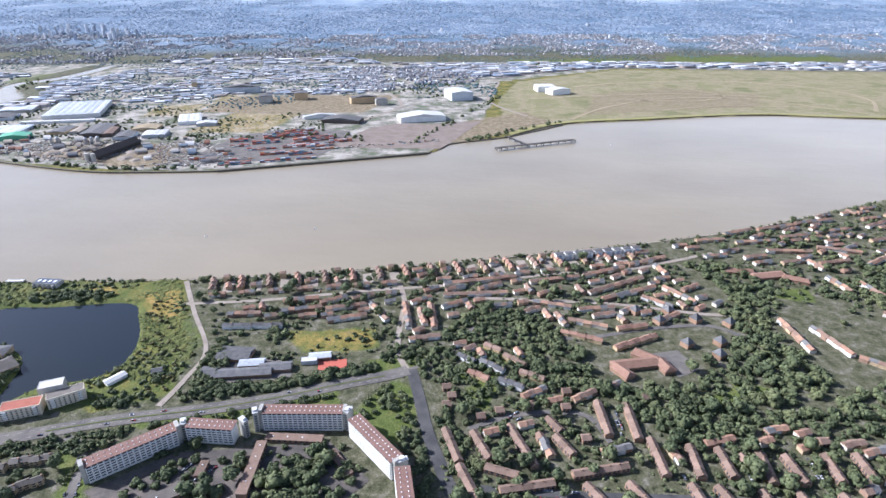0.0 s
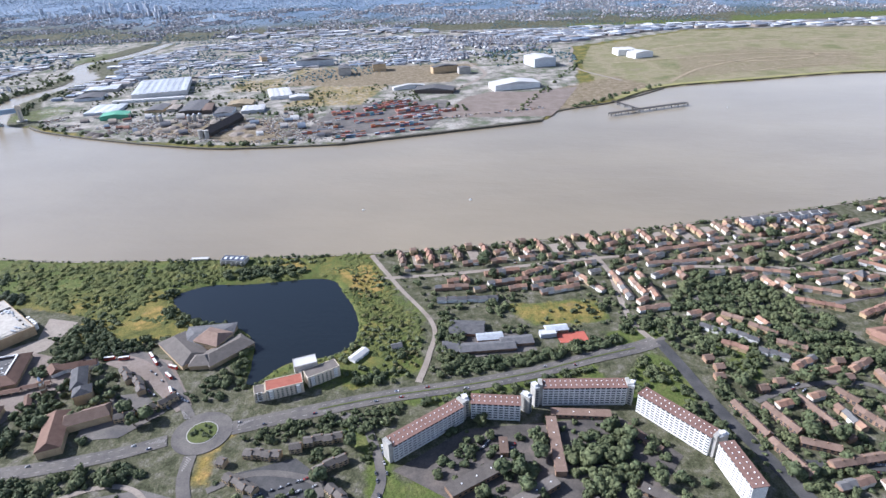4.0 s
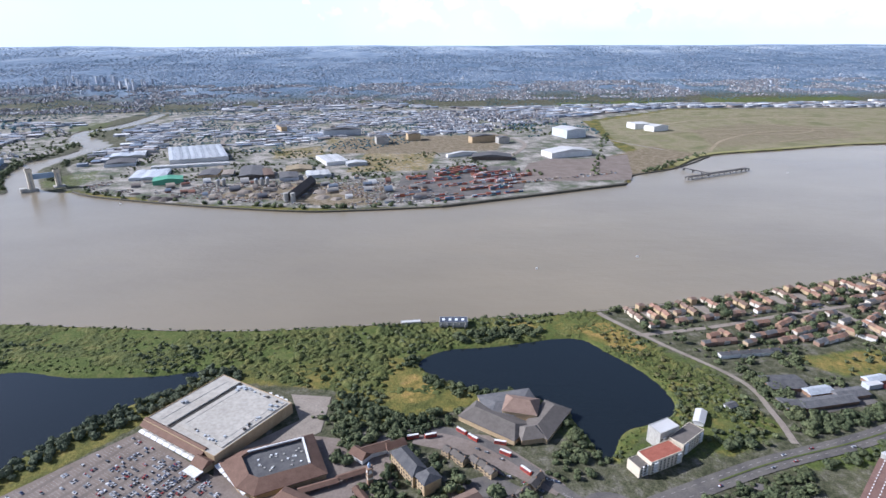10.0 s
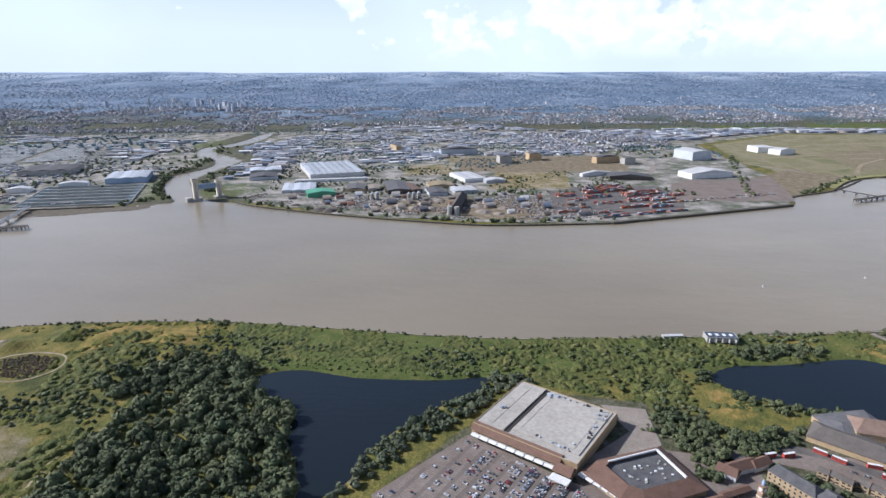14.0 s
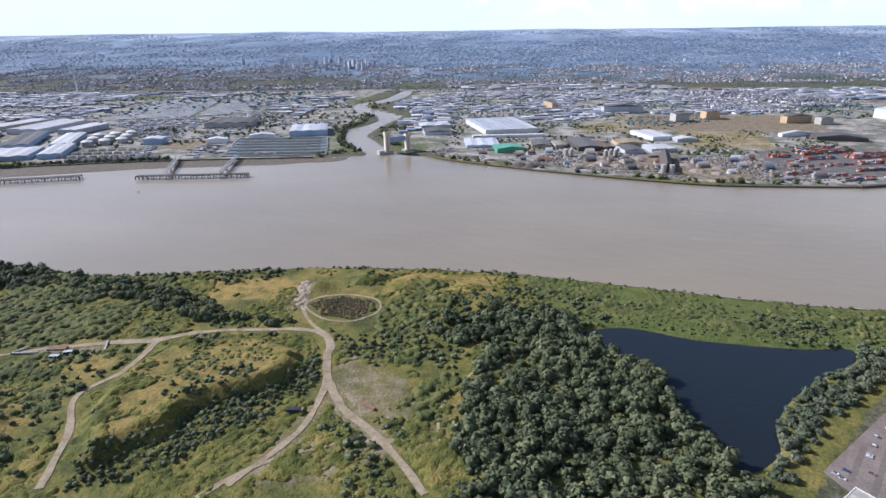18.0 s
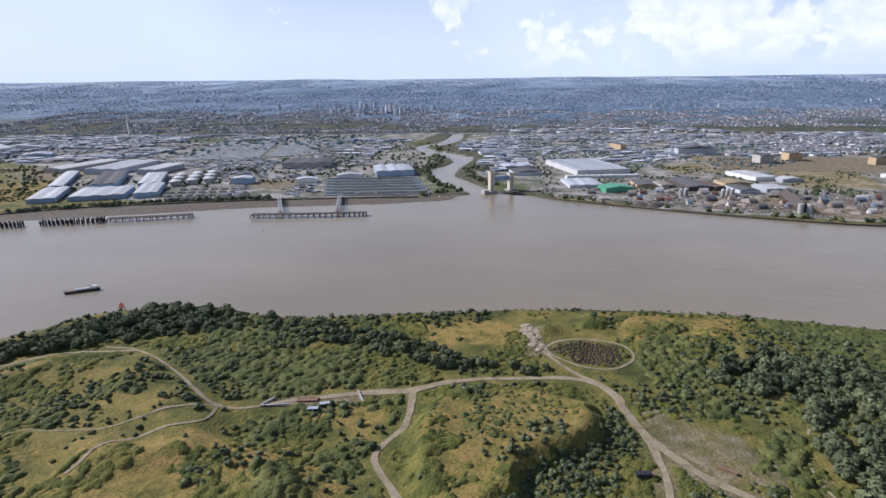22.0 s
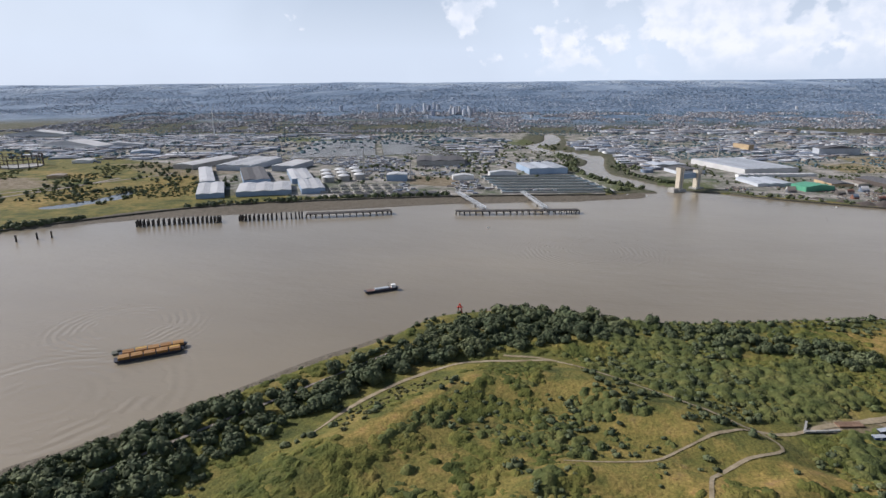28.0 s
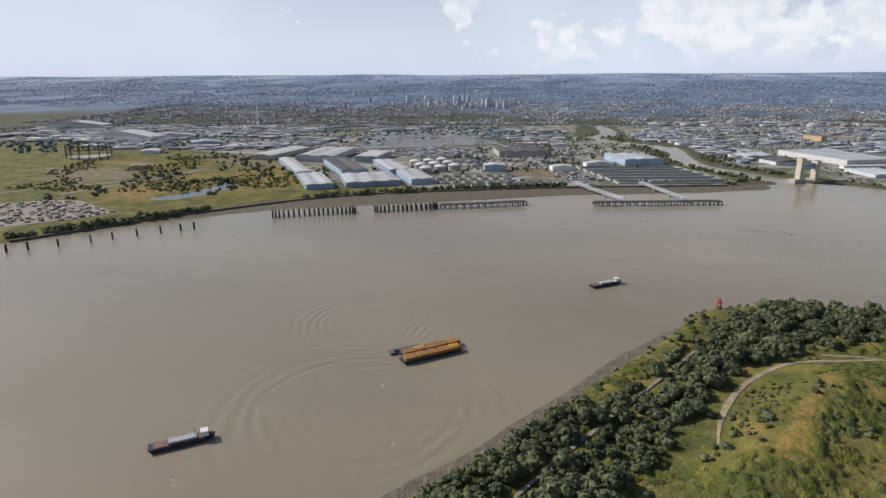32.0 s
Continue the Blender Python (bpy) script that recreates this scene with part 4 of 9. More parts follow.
# ---- roads and tracks ----
def strip(name, pts, width, material, lift=0.25, label="", smooth_line=True, kind="structure", category="road", ragged=0.0):
    line = curve(pts, step=3.0) if smooth_line else pts
    P = np.array(line)
    T = np.gradient(P, axis=0)
    T /= np.linalg.norm(T, axis=1)[:, None] + 1e-9
    Nn = np.stack([-T[:, 1], T[:, 0]], 1)
    w = np.full(len(P), width / 2.0) if np.isscalar(width) else np.interp(np.linspace(0, 1, len(P)), np.linspace(0, 1, len(width)), width) / 2
    rows = [P + Nn * (w * s * (1 + ragged * fbm(P[:, 0] + 40 * s, P[:, 1], 9, 12)))[:, None] for s in (-1, -0.33, 0.33, 1)]
    V = np.concatenate([np.column_stack([r, land_height(r[:, 0], r[:, 1]) + lift]) for r in rows])
    n = len(P)
    F = []
    for k in range(3):
        a = np.arange(n - 1) + k * n
        F.append(np.stack([a + n, a, a + 1, a + n + 1], 1))
    ob = sheet(name, V, np.concatenate(F), material, True)
    return tagged(ob, label, category, kind=kind)


ROUNDABOUT = (-276, 231)
MAIN_E = [(-262, 234), (-220, 247), (-188, 256), (-138, 266), (-101, 276), (-68, 288), (-40, 297), (-26, 303)]
MAIN_W = [(-292, 226), (-314, 217), (-352, 207), (-387, 201), (-450, 185), (-540, 160)]
strip("road", MAIN_E, 10, M_ASPHALT, 0.3, "grey dual carriageway with a planted central strip")
strip("road", MAIN_W, [8, 9, 9, 9, 8, 8], M_ASPHALT, 0.3, "grey dual carriageway beside a shopping centre")
strip("road", [(-28, 302), (-4, 318), (12, 340), (18, 362)], 3.2, M_ASPHALT, 0.24, "narrow road into trees")
strip("road", [(-276, 216), (-273, 200), (-262, 180), (-240, 150)], 6, M_ASPHALT, 0.25, "grey road leading south off a roundabout")
strip("road", [(-287, 242), (-305, 266), (-324, 287), (-345, 298), (-365, 296), (-378, 288)], 5.5, M_ASPHALT, 0.22, "grey road past parked buses")
strip("road", [(-206, 243), (-194, 236), (-188, 224), (-183, 210), (-181, 198), (-184, 184), (-190, 150)], 4.5, M_ASPHALT, 0.24, "curved residential road beside a grass verge")
strip("road", [(-24, 304), (-18, 276), (-13, 250), (-6, 225), (2, 200), (14, 160)], 7, M_STREET, 0.26, "straight residential road in shade")
strip("road", [(-26, 302), (-34, 322), (-35, 350), (-34, 390), (-40, 420)], 4, M_PAVING, 0.20, "estate road between houses")
strip("road", [(-205, 385), (-140, 392), (-60, 408), (20, 420), (90, 438), (150, 445), (240, 480)], 4, M_PAVING, 0.17, "estate road between houses")
strip("road", [(20, 396), (70, 392), (130, 386), (190, 372), (230, 372)], 4, M_PAVING, 0.3, "curving estate road between houses")
strip("road", [(45, 345), (90, 340), (140, 352), (185, 356), (205, 340)], 4, M_ASPHALT, 0.3, "curving estate road between houses")
strip("road", [(10, 209), (60, 205), (110, 203), (210, 199), (300, 200)], 4.5, M_STREET, 0.3, "residential street with parked cars")
strip("road", [(10, 250), (40, 262), (75, 262), (85, 240)], 3.5, M_ASPHALT, 0.3, "residential street with parked cars")
strip("road", [(-260, 195), (-240, 205), (-212, 200), (-210, 185), (-240, 186)], 3.5, M_ASPHALT, 0.3, "estate cul-de-sac")
strip("road", [(-340, 182), (-315, 196), (-295, 196), (-278, 182), (-262, 165)], 2.6, M_PAVING, 0.3, "pale path curving through trees")
strip("footpath", [(-214, 421), (-188, 372), (-162, 325), (-163, 293), (-168, 268)], [4, 3.4, 3, 3, 4], M_PAVING, 0.3, "pale gravel path beside a reedy lake", category="path")
strip("footpath", [(-1000, 436), (-890, 426), (-809, 446), (-735, 452), (-666, 450), (-602, 441), (-485, 421), (-374, 419), (-215, 424), (-46, 447), (108, 482), (192, 502), (300, 536), (400, 580)], 1.8, M_PAVING, 0.25, "riverside path on the flood bank", category="path")
for line, w in (([(230, 1060), (330, 1180), (480, 1270), (640, 1270), (740, 1180), (800, 1110)], 7), ([(180, 1260), (330, 1300), (520, 1330), (700, 1290)], 6), ([(300, 1420), (480, 1500), (720, 1510), (880, 1400), (900, 1260), (830, 1130)], 8), ([(420, 1140), (540, 1180), (690, 1180)], 5), ([(350, 1250), (520, 1240), (610, 1300), (560, 1400)], 6)):
    strip("dirt_track", line, w, M_DIRT, 0.4, "worn pale track across marsh grass", category="track", ragged=0.6)
strip("dirt_track", [(-1044, 362), (-1020, 358), (-985, 336), (-946, 307), (-912, 319), (-881, 330), (-857, 336), (-838, 347), (-797, 355), (-765, 351), (-752, 314), (-735, 287), (-712, 266), (-690, 240)], [1.8, 1.8, 1.8, 2.4, 2, 3.2, 5, 3.2, 3.2, 4.6, 4, 4, 3.4, 3.4], M_DIRT, 0.2, "sandy dirt track across rough grassland", category="track", ragged=0.5)
strip("dirt_track", [(-857, 336), (-855, 305), (-863, 280), (-847, 255), (-835, 225)], [4, 3, 2.6, 3, 3], M_DIRT, 0.2, "sandy dirt track curving round a grassy mound", category="track", ragged=0.5)
strip("dirt_track", [(-751, 312), (-748, 285), (-752, 262), (-765, 235)], [4, 3, 3, 3], M_DIRT, 0.2, "worn sandy track", category="track", ragged=0.5)
strip("dirt_track", [(-708, 268), (-735, 262), (-760, 245), (-775, 225)], 2.4, M_DIRT, 0.2, "worn sandy track", category="track", ragged=0.5)
strip("dirt_track", [(-765, 352), (-780, 366), (-792, 386), (-796, 402)], [3, 2.5, 2.5, 3], M_DIRT, 0.22, "sandy track up to a rubble heap", category="track", ragged=0.5)
strip("dirt_track", curve([(-790, 386), (-774, 371), (-756, 370), (-743, 384), (-748, 400), (-768, 405), (-785, 398)], True, 4.0) + [(-790, 386)], 1.6, M_DIRT, 0.22, "oval sandy track round a dark hollow", False, category="track", ragged=0.5)
strip("dirt_track", [(-945, 306), (-975, 289), (-990, 280), (-1018, 276)], [1.6, 1.4, 1.2, 0.5], M_DIRT, 0.22, "narrow worn track", category="track", ragged=0.5)
strip("dirt_track", [(-944, 305), (-942, 290), (-958, 282), (-970, 272), (-976, 250)], 1.5, M_DIRT, 0.22, "narrow worn track", category="track", ragged=0.5)
strip("dirt_track", [(-1020, 358), (-1051, 353), (-1076, 339), (-1092, 322), (-1105, 300), (-1112, 280)], [2.4, 2.4, 2.4, 2.4, 2.0, 0.5], M_DIRT, 0.22, "sandy track on a slope", category="track", ragged=0.5)
strip("dirt_track", [(-1100, 358), (-1127, 320), (-1160, 275), (-1180, 245)], 1.5, M_PAVING, 0.4, "pale path along the wooded shore", category="track", ragged=0.5)
strip("dirt_track", [(-667, 345), (-690, 300), (-688, 262), (-680, 235)], 1.3, M_DIRT, 0.2, "thin path along a wood's edge", category="track", ragged=0.5)

# ---- foliage ----
def ico(level):
    bm = bmesh.new()
    bmesh.ops.create_icosphere(bm, subdivisions=level, radius=1.0)
    V = np.array([v.co[:] for v in bm.verts])
    F = np.array([[v.index for v in f.verts] for f in bm.faces])
    bm.free()
    return V, F


ICO1, ICO2 = ico(1), ico(2)


def crown(rs, clumps, leaves, level=2, tall=0.9):
    """A crown of unit radius: lumpy clumps with loose sprays of leaves on them."""
    base = ICO2 if level == 2 else ICO1
    Vs, Fs, n = [], [], 0
    centres = []
    for c in range(clumps):
        if c == 0:
            p, r = np.array([0, 0, 0.0]), 0.72
        else:
            a = 2.4 * c + rs.rand()
            e = rs.uniform(-0.35, 0.75)
            p = np.array([math.cos(a) * 0.55, math.sin(a) * 0.55, e * 0.6])
            r = rs.uniform(0.36, 0.56)
        centres.append((p, r))
        V = base[0] * (1 + rs.uniform(-0.22, 0.22, (len(base[0]), 1))) * r
        V = V * np.array([1, 1, tall]) + p
        Vs.append(V)
        Fs.append(base[1] + n)
        n += len(V)
    for k in range(leaves):
        p, r = centres[rs.randint(len(centres))]
        d = rs.normal(size=3)
        d[2] = abs(d[2]) * 0.9 - 0.15
        d /= np.linalg.norm(d)
        q = p + d * r * rs.uniform(0.92, 1.22)
        s = rs.uniform(0.13, 0.25)
        u = np.cross(d, rs.normal(size=3))
        u /= np.linalg.norm(u) + 1e-9
        v = np.cross(d, u) + d * rs.uniform(-0.6, 0.6)
        Vs.append(np.array([q + u * s, q - u * s * 0.6 + v * s, q - u * s * 0.5 - v * s]))
        Fs.append(np.array([[n, n + 1, n + 2]]))
        n += 3
    return np.concatenate(Vs), np.concatenate(Fs)


RS = np.random.RandomState(7)
TREES = [crown(RS, 5, 115, 1) for _ in range(6)]
BUSHES = [crown(RS, 2, 26, 1, 0.75) for _ in range(8)]
BLOBS = [crown(RS, 1, 6, 1, 0.8) for _ in range(6)]


def plant(name, pts, sizes, kit, material, label, category, sink=0.35, squash=1.0, zs=None):
    """One stuff object: a crown of the kit at every plan point."""
    pts = np.asarray(pts, float)
    if not len(pts):
        return None
    if zs is None:
        zs = land_height(pts[:, 0], pts[:, 1])
    rs = np.random.RandomState(len(pts))
    Vs, Fs, n = [], [], 0
    for (x, y), s, z in zip(pts, sizes, zs):
        V, F = kit[rs.randint(len(kit))]
        a = rs.rand() * 6.28
        c, d = math.cos(a) * s, math.sin(a) * s
        k = s * squash * rs.uniform(0.8, 1.2)
        W = np.column_stack([V[:, 0] * c - V[:, 1] * d + x, V[:, 0] * d + V[:, 1] * c + y, V[:, 2] * k + z + k * sink])
        Vs.append(W)
        Fs.append(F + n)
        n += len(V)
    ob = sheet(name, np.concatenate(Vs), np.concatenate(Fs), material, True)
    return tagged(ob, label, category, kind="stuff")


def scatter(poly, spacing, seed, keep=0.0, size=60, away=()):
    """Jittered points in an outline; keep: noise threshold that leaves gaps; away: (line, distance) to stay clear of."""
    rs = np.random.RandomState(seed)
    xs, ys = [p[0] for p in poly], [p[1] for p in poly]
    gx, gy = np.meshgrid(np.arange(min(xs), max(xs), spacing), np.arange(min(ys), max(ys), spacing))
    X = gx.ravel() + rs.uniform(-0.5, 0.5, gx.size) * spacing
    Y = gy.ravel() + rs.uniform(-0.5, 0.5, gx.size) * spacing
    ok = inside(X, Y, poly) & (Y > 150)
    if keep > -1:
        ok &= fbm(X, Y, size, seed + 50) > keep
    X, Y = X[ok], Y[ok]
    ok = (-signed(X, Y, RIVER) > 2.0)
    for lake in (LAKE_EAST, LAKE_WEST, POOL):
        ok &= -signed(X, Y, lake) > 1.5
    for line, d in away:
        ok &= line_dist(X, Y, line) > d
    return np.column_stack([X[ok], Y[ok]])


TRACKS = [([(-1044, 362), (-1020, 358), (-985, 336), (-946, 307), (-912, 319), (-881, 330), (-857, 336), (-838, 347), (-797, 355), (-765, 351), (-752, 314), (-735, 287), (-712, 266), (-690, 240)], 4.5), ([(-857, 336), (-855, 305), (-863, 280), (-847, 255), (-835, 225)], 4),
          ([(-765, 352), (-780, 366), (-792, 386), (-796, 402)], 4), ([(-790, 386), (-774, 371), (-756, 370), (-743, 384), (-748, 400), (-768, 405), (-785, 398), (-790, 386)], 2.5), ([(-945, 306), (-975, 289), (-990, 280), (-1018, 276)], 2.5),
          ([(-944, 305), (-942, 290), (-958, 282), (-970, 272), (-976, 250)], 2.5), ([(-1020, 358), (-1051, 353), (-1076, 339), (-1092, 322), (-1105, 300), (-1112, 280)], 3), ([(-1100, 358), (-1127, 320), (-1160, 275), (-1180, 245)], 2.5), ([(-751, 312), (-748, 285), (-752, 262), (-765, 235)], 4),
          ([(-214, 421), (-188, 372), (-162, 325), (-163, 293), (-168, 268)], 4), (MAIN_E, 7), (MAIN_W, 7)]


WOODS = []
HILLTOPS = [PLATEAU, [(-1100, 258), (-1076, 292), (-1050, 322), (-1014, 328), (-972, 304), (-955, 285), (-880, 270), (-880, 215), (-1080, 215)], [(-870, 400), (-819, 432), (-760, 446), (-666, 446), (-666, 412), (-742, 404), (-800, 392)]]


def wood(poly, spacing, seed, lo, hi, label, keep=-2, kit=TREES, material=M_LEAF, name="woodland", squash=1.0, size=60, away=TRACKS, grassy=()):
    if kit is TREES:
        WOODS.append(poly)
    pts = scatter(poly, spacing, seed, keep, size, away)
    for hill in grassy:  # few bushes on the open hilltops
        off = inside(pts[:, 0], pts[:, 1], hill) & (fbm(pts[:, 0], pts[:, 1], 16, 77) < 0.22)
        pts = pts[~off]
    rs = np.random.RandomState(seed)
    sizes = lo + (hi - lo) * rs.rand(len(pts)) ** 1.6
    return plant(name, pts, sizes, kit, material, label, "trees" if kit is TREES else "bushes", squash=squash)


def blanket(name, poly, res, seed, material, label, keep=-0.1, size=30, lo=0.7, hi=2.2, tall=0.5, spacing=1.8, away=(), grassy=(), grassy_keep=0.25):
    """A continuous low cover of shrubs: many overlapping domes on one fine, uneven sheet, open where the noise leaves gaps."""
    rs = np.random.RandomState(seed)
    px, py = [p[0] for p in poly], [p[1] for p in poly]
    X, Y = np.meshgrid(np.arange(min(px), max(px), res), np.arange(max(150, min(py)), max(py), res))
    X, Y = X + rs.uniform(-0.32, 0.32, X.shape) * res, Y + rs.uniform(-0.32, 0.32, X.shape) * res
    H = np.full(X.shape, -1.0)
    pts = scatter(poly, spacing, seed, keep, size, away)
    for hill in grassy:
        off = inside(pts[:, 0], pts[:, 1], hill) & (fbm(pts[:, 0], pts[:, 1], 14, 77) < grassy_keep)
        pts = pts[~off]
    big = 0.75 + 0.5 * np.clip(fbm(pts[:, 0], pts[:, 1], 18, seed + 3) + 0.5, 0, 1.4)
    for (x, y), r in zip(pts, (lo + (hi - lo) * rs.rand(len(pts)) ** 2.2) * big):
        i0, j0 = int((y - r - Y[0, 0]) / res), int((x - r - X[0, 0]) / res)
        n = int(2 * r / res) + 3
        sl = (slice(max(0, i0), max(0, i0 + n)), slice(max(0, j0), max(0, j0 + n)))
        d = ((X[sl] - x) ** 2 + (Y[sl] - y) ** 2) / (r * r)
        H[sl] = np.where(d < 1, np.maximum(H[sl], r * tall * np.sqrt(np.clip(1 - d, 0, 1))), H[sl])
    Z = ground_z(X, Y) + np.where(H > 0, H + rs.uniform(-0.12, 0.2, H.shape), -0.5)
    i = np.arange(X.size).reshape(X.shape)
    up = H > 0
    some = up[:-1, :-1] | up[:-1, 1:] | up[1:, 1:] | up[1:, :-1]
    F = np.stack([i[:-1, :-1], i[:-1, 1:], i[1:, 1:], i[1:, :-1]], -1)[some]
    used = np.unique(F)
    back = np.zeros(X.size, dtype=int)
    back[used] = np.arange(len(used))
    V = np.column_stack([X.ravel(), Y.ravel(), Z.ravel()])[used]
    return tagged(sheet(name, V, back[F], material), label, "scrub", kind="stuff")


LAKE_WOOD = [(-712, 365), (-668, 400), (-640, 395), (-620, 384), (-626, 362), (-590, 340), (-589, 318), (-578, 293), (-570, 266), (-556, 240), (-620, 205), (-690, 200), (-678, 245), (-684, 300), (-672, 340)]
wood(LAKE_WOOD, 5.2, 11, 1.8, 5.8, "dense green broadleaf wood beside a lake")
SHORE_WOOD = [(-1206, 232), (-1172, 270), (-1143, 308), (-1098, 366), (-1074, 402), (-1030, 424), (-985, 416), (-975, 392), (-1015, 380), (-1050, 362), (-1085, 345), (-1112, 308), (-1135, 270), (-1170, 215), (-1230, 170)]
wood(SHORE_WOOD, 5.2, 12, 2.0, 5.2, "dark green broadleaf trees along the river shore")
wood([(-1262, 180), (-1211, 243), (-1181, 280), (-1160, 308), (-1150, 306), (-1174, 264), (-1206, 222), (-1250, 160)], 3.6, 212, 1.5, 3.2, "dark green trees at the water's edge", -0.45, away=())
BELT_WOOD = [(-980, 416), (-930, 412), (-905, 405), (-862, 388), (-820, 366), (-786, 366), (-790, 358), (-850, 362), (-900, 380), (-950, 388)]
wood(BELT_WOOD, 6.5, 13, 2.4, 4.4, "dark green belt of trees beside a track")
wood([(-985, 412), (-905, 420), (-860, 385), (-840, 358), (-860, 342), (-900, 328), (-942, 314), (-985, 342), (-1020, 365)], 6.0, 14, 1.0, 3.2, "small trees standing in dense scrub", 0.0, BUSHES, M_BRAMBLE, "scrub", 0.6, 30)
wood([(-905, 316), (-862, 328), (-860, 300), (-868, 278), (-852, 250), (-840, 200), (-900, 200), (-900, 250), (-935, 288)], 6.5, 15, 1.0, 3.2, "small trees in hawthorn scrub below a mound", 0.0, BUSHES, M_LEAF, "scrub", 0.95, 25)
wood(WILD, 4.2, 46, 1.0, 2.8, "dark green hawthorn thickets on rough grassland", 0.22, BUSHES, M_LEAF, "hawthorn_scrub", 0.85, 40, grassy=HILLTOPS)
wood([(-806, 262), (-803, 276), (-772, 300), (-766, 336), (-755, 330), (-755, 300), (-780, 262), (-800, 232), (-825, 225), (-830, 242)], 2.7, 47, 1.0, 2.2, "dark bushes on a steep bank", -0.7, BUSHES, M_LEAF, "bank_scrub", 0.9, 20)
wood([(-1108, 290), (-1092, 318), (-1072, 334), (-1058, 338), (-1064, 328), (-1080, 312), (-1094, 288), (-1102, 268)], 3.2, 249, 0.8, 1.8, "grey-green shrubs on a slope below a grassy crest", -0.3, BUSHES, M_SCRUB, "slope_scrub", 0.7, 16)
wood([(-1062, 328), (-1000, 324), (-958, 300), (-1000, 276), (-1060, 288), (-1085, 270)], 5.0, 49, 0.8, 2.0, "single dark bushes in a grassy bowl", 0.15, BUSHES, M_LEAF, "hawthorn_scrub", 0.8, 22)
wood([(-1040, 268), (-985, 272), (-985, 225), (-1040, 225)], 5.0, 50, 0.8, 2.0, "single dark bushes on a hillside", 0.15, BUSHES, M_LEAF, "hawthorn_scrub", 0.8, 24)
wood([(-845, 340), (-800, 346), (-775, 330), (-780, 305), (-840, 300)], 6.0, 51, 0.6, 1.2, "single shrubs on a flat-topped mound", 0.1, BUSHES, M_SCRUB, "scrub", 0.7, 18)
for poly, seed, keep, size, lo, hi, what in (
        ([(-985, 412), (-905, 420), (-860, 385), (-840, 358), (-860, 342), (-900, 328), (-942, 314), (-985, 342), (-1020, 365)], 314, -0.12, 24, 0.9, 3.0, "dense green scrub with small trees"),
        ([(-905, 316), (-862, 328), (-860, 300), (-868, 278), (-852, 250), (-840, 200), (-900, 200), (-900, 250), (-935, 288)], 315, -0.05, 22, 0.9, 2.8, "green hawthorn scrub below a mound"),
        ([(-1062, 328), (-1000, 324), (-958, 300), (-1000, 276), (-1060, 288), (-1085, 270)], 349, 0.08, 16, 0.7, 2.2, "dark green bushes in a grassy bowl"),
        ([(-1075, 266), (-1000, 268), (-985, 250), (-1000, 205), (-1075, 205)], 350, -0.02, 18, 0.7, 2.4, "dark green bushes on a hillside"),
        ([(-745, 236), (-700, 250), (-690, 300), (-672, 345), (-712, 365), (-668, 400), (-690, 436), (-745, 420), (-742, 380), (-730, 330), (-755, 262)], 351, 0.05, 22, 0.8, 2.6, "dark thickets between a track and a wood"),
        ([(-850, 345), (-800, 344), (-772, 328), (-780, 305), (-806, 280), (-846, 300)], 352, 0.14, 12, 0.6, 1.4, "low scrub on a flat-topped mound"),
        ([(-470, 372), (-420, 345), (-372, 340), (-352, 376), (-300, 392), (-330, 412), (-420, 414), (-490, 405)], 353, -0.1, 22, 0.8, 2.6, "green scrub by the lake")):
    blanket("thicket", poly, 0.85, seed, M_THICKET, what, keep, size, lo, hi, 0.72, 2.3, TRACKS)
WILD_WEST = [(-1240, 170), (-1211, 243), (-1181, 280), (-1107, 378), (-1076, 412), (-960, 418), (-809, 448), (-735, 455), (-666, 453), (-640, 400), (-640, 200), (-1240, 150)]
blanket("low_scrub", WILD_WEST, 0.95, 16, M_LOWSCRUB, "low grey-green scrub and brambles on rough grassland", -0.02, 34, 0.6, 2.2, 0.5, 1.8, TRACKS + [([(-1094, 272), (-1082, 292), (-1069, 311), (-1056, 327)], 4.5)], HILLTOPS, -0.12)
WILD_EAST = [(-660, 452), (-602, 442), (-485, 422), (-374, 420), (-215, 426), (-170, 336), (-168, 282), (-205, 290), (-236, 384), (-300, 386), (-352, 372), (-340, 330), (-396, 338), (-420, 345), (-470, 368), (-560, 385), (-640, 396)]
blanket("low_scrub", WILD_EAST, 0.95, 17, M_THICKET, "low green scrub and brambles between lake and river", -0.12, 26, 0.6, 2.0, 0.42, 1.8, TRACKS)
wood([(-640, 430), (-480, 412), (-380, 408), (-380, 385), (-470, 385), (-560, 396), (-640, 410)], 6.0, 216, 0.9, 2.4, "scattered hawthorn bushes on a green flood plain", 0.18, BUSHES, M_LEAF, "hawthorn_scrub", 0.8, 26)
bank = curve(SOUTH_BANK[2:26], step=2.4)
rs = np.random.RandomState(48)
bank = [(x + rs.normal() * 1.5, y - 5 + rs.normal() * 1.5) for x, y in bank if rs.rand() < 0.4]
plant("bank_bushes", bank, rs.uniform(0.7, 1.7, len(bank)), BUSHES, M_LEAF, "small dark bushes dotted along the flood bank", "bushes")
wood([(-470, 372), (-420, 345), (-372, 340), (-352, 376), (-300, 392), (-330, 408), (-420, 412), (-480, 405)], 5.5, 18, 1.2, 3.4, "green scrub and young trees by the lake", 0.0, BUSHES, M_BRAMBLE, "scrub", 0.6, 30)
wood([(-566, 266), (-550, 292), (-534, 315), (-512, 336), (-486, 356), (-482, 372), (-452, 366), (-456, 358), (-474, 352), (-500, 324), (-523, 303), (-545, 278), (-556, 262)], 4.2, 19, 1.8, 3.2, "line of grey-green willows on the lake's edge", -2, TREES, M_WILLOW, "willow_belt")
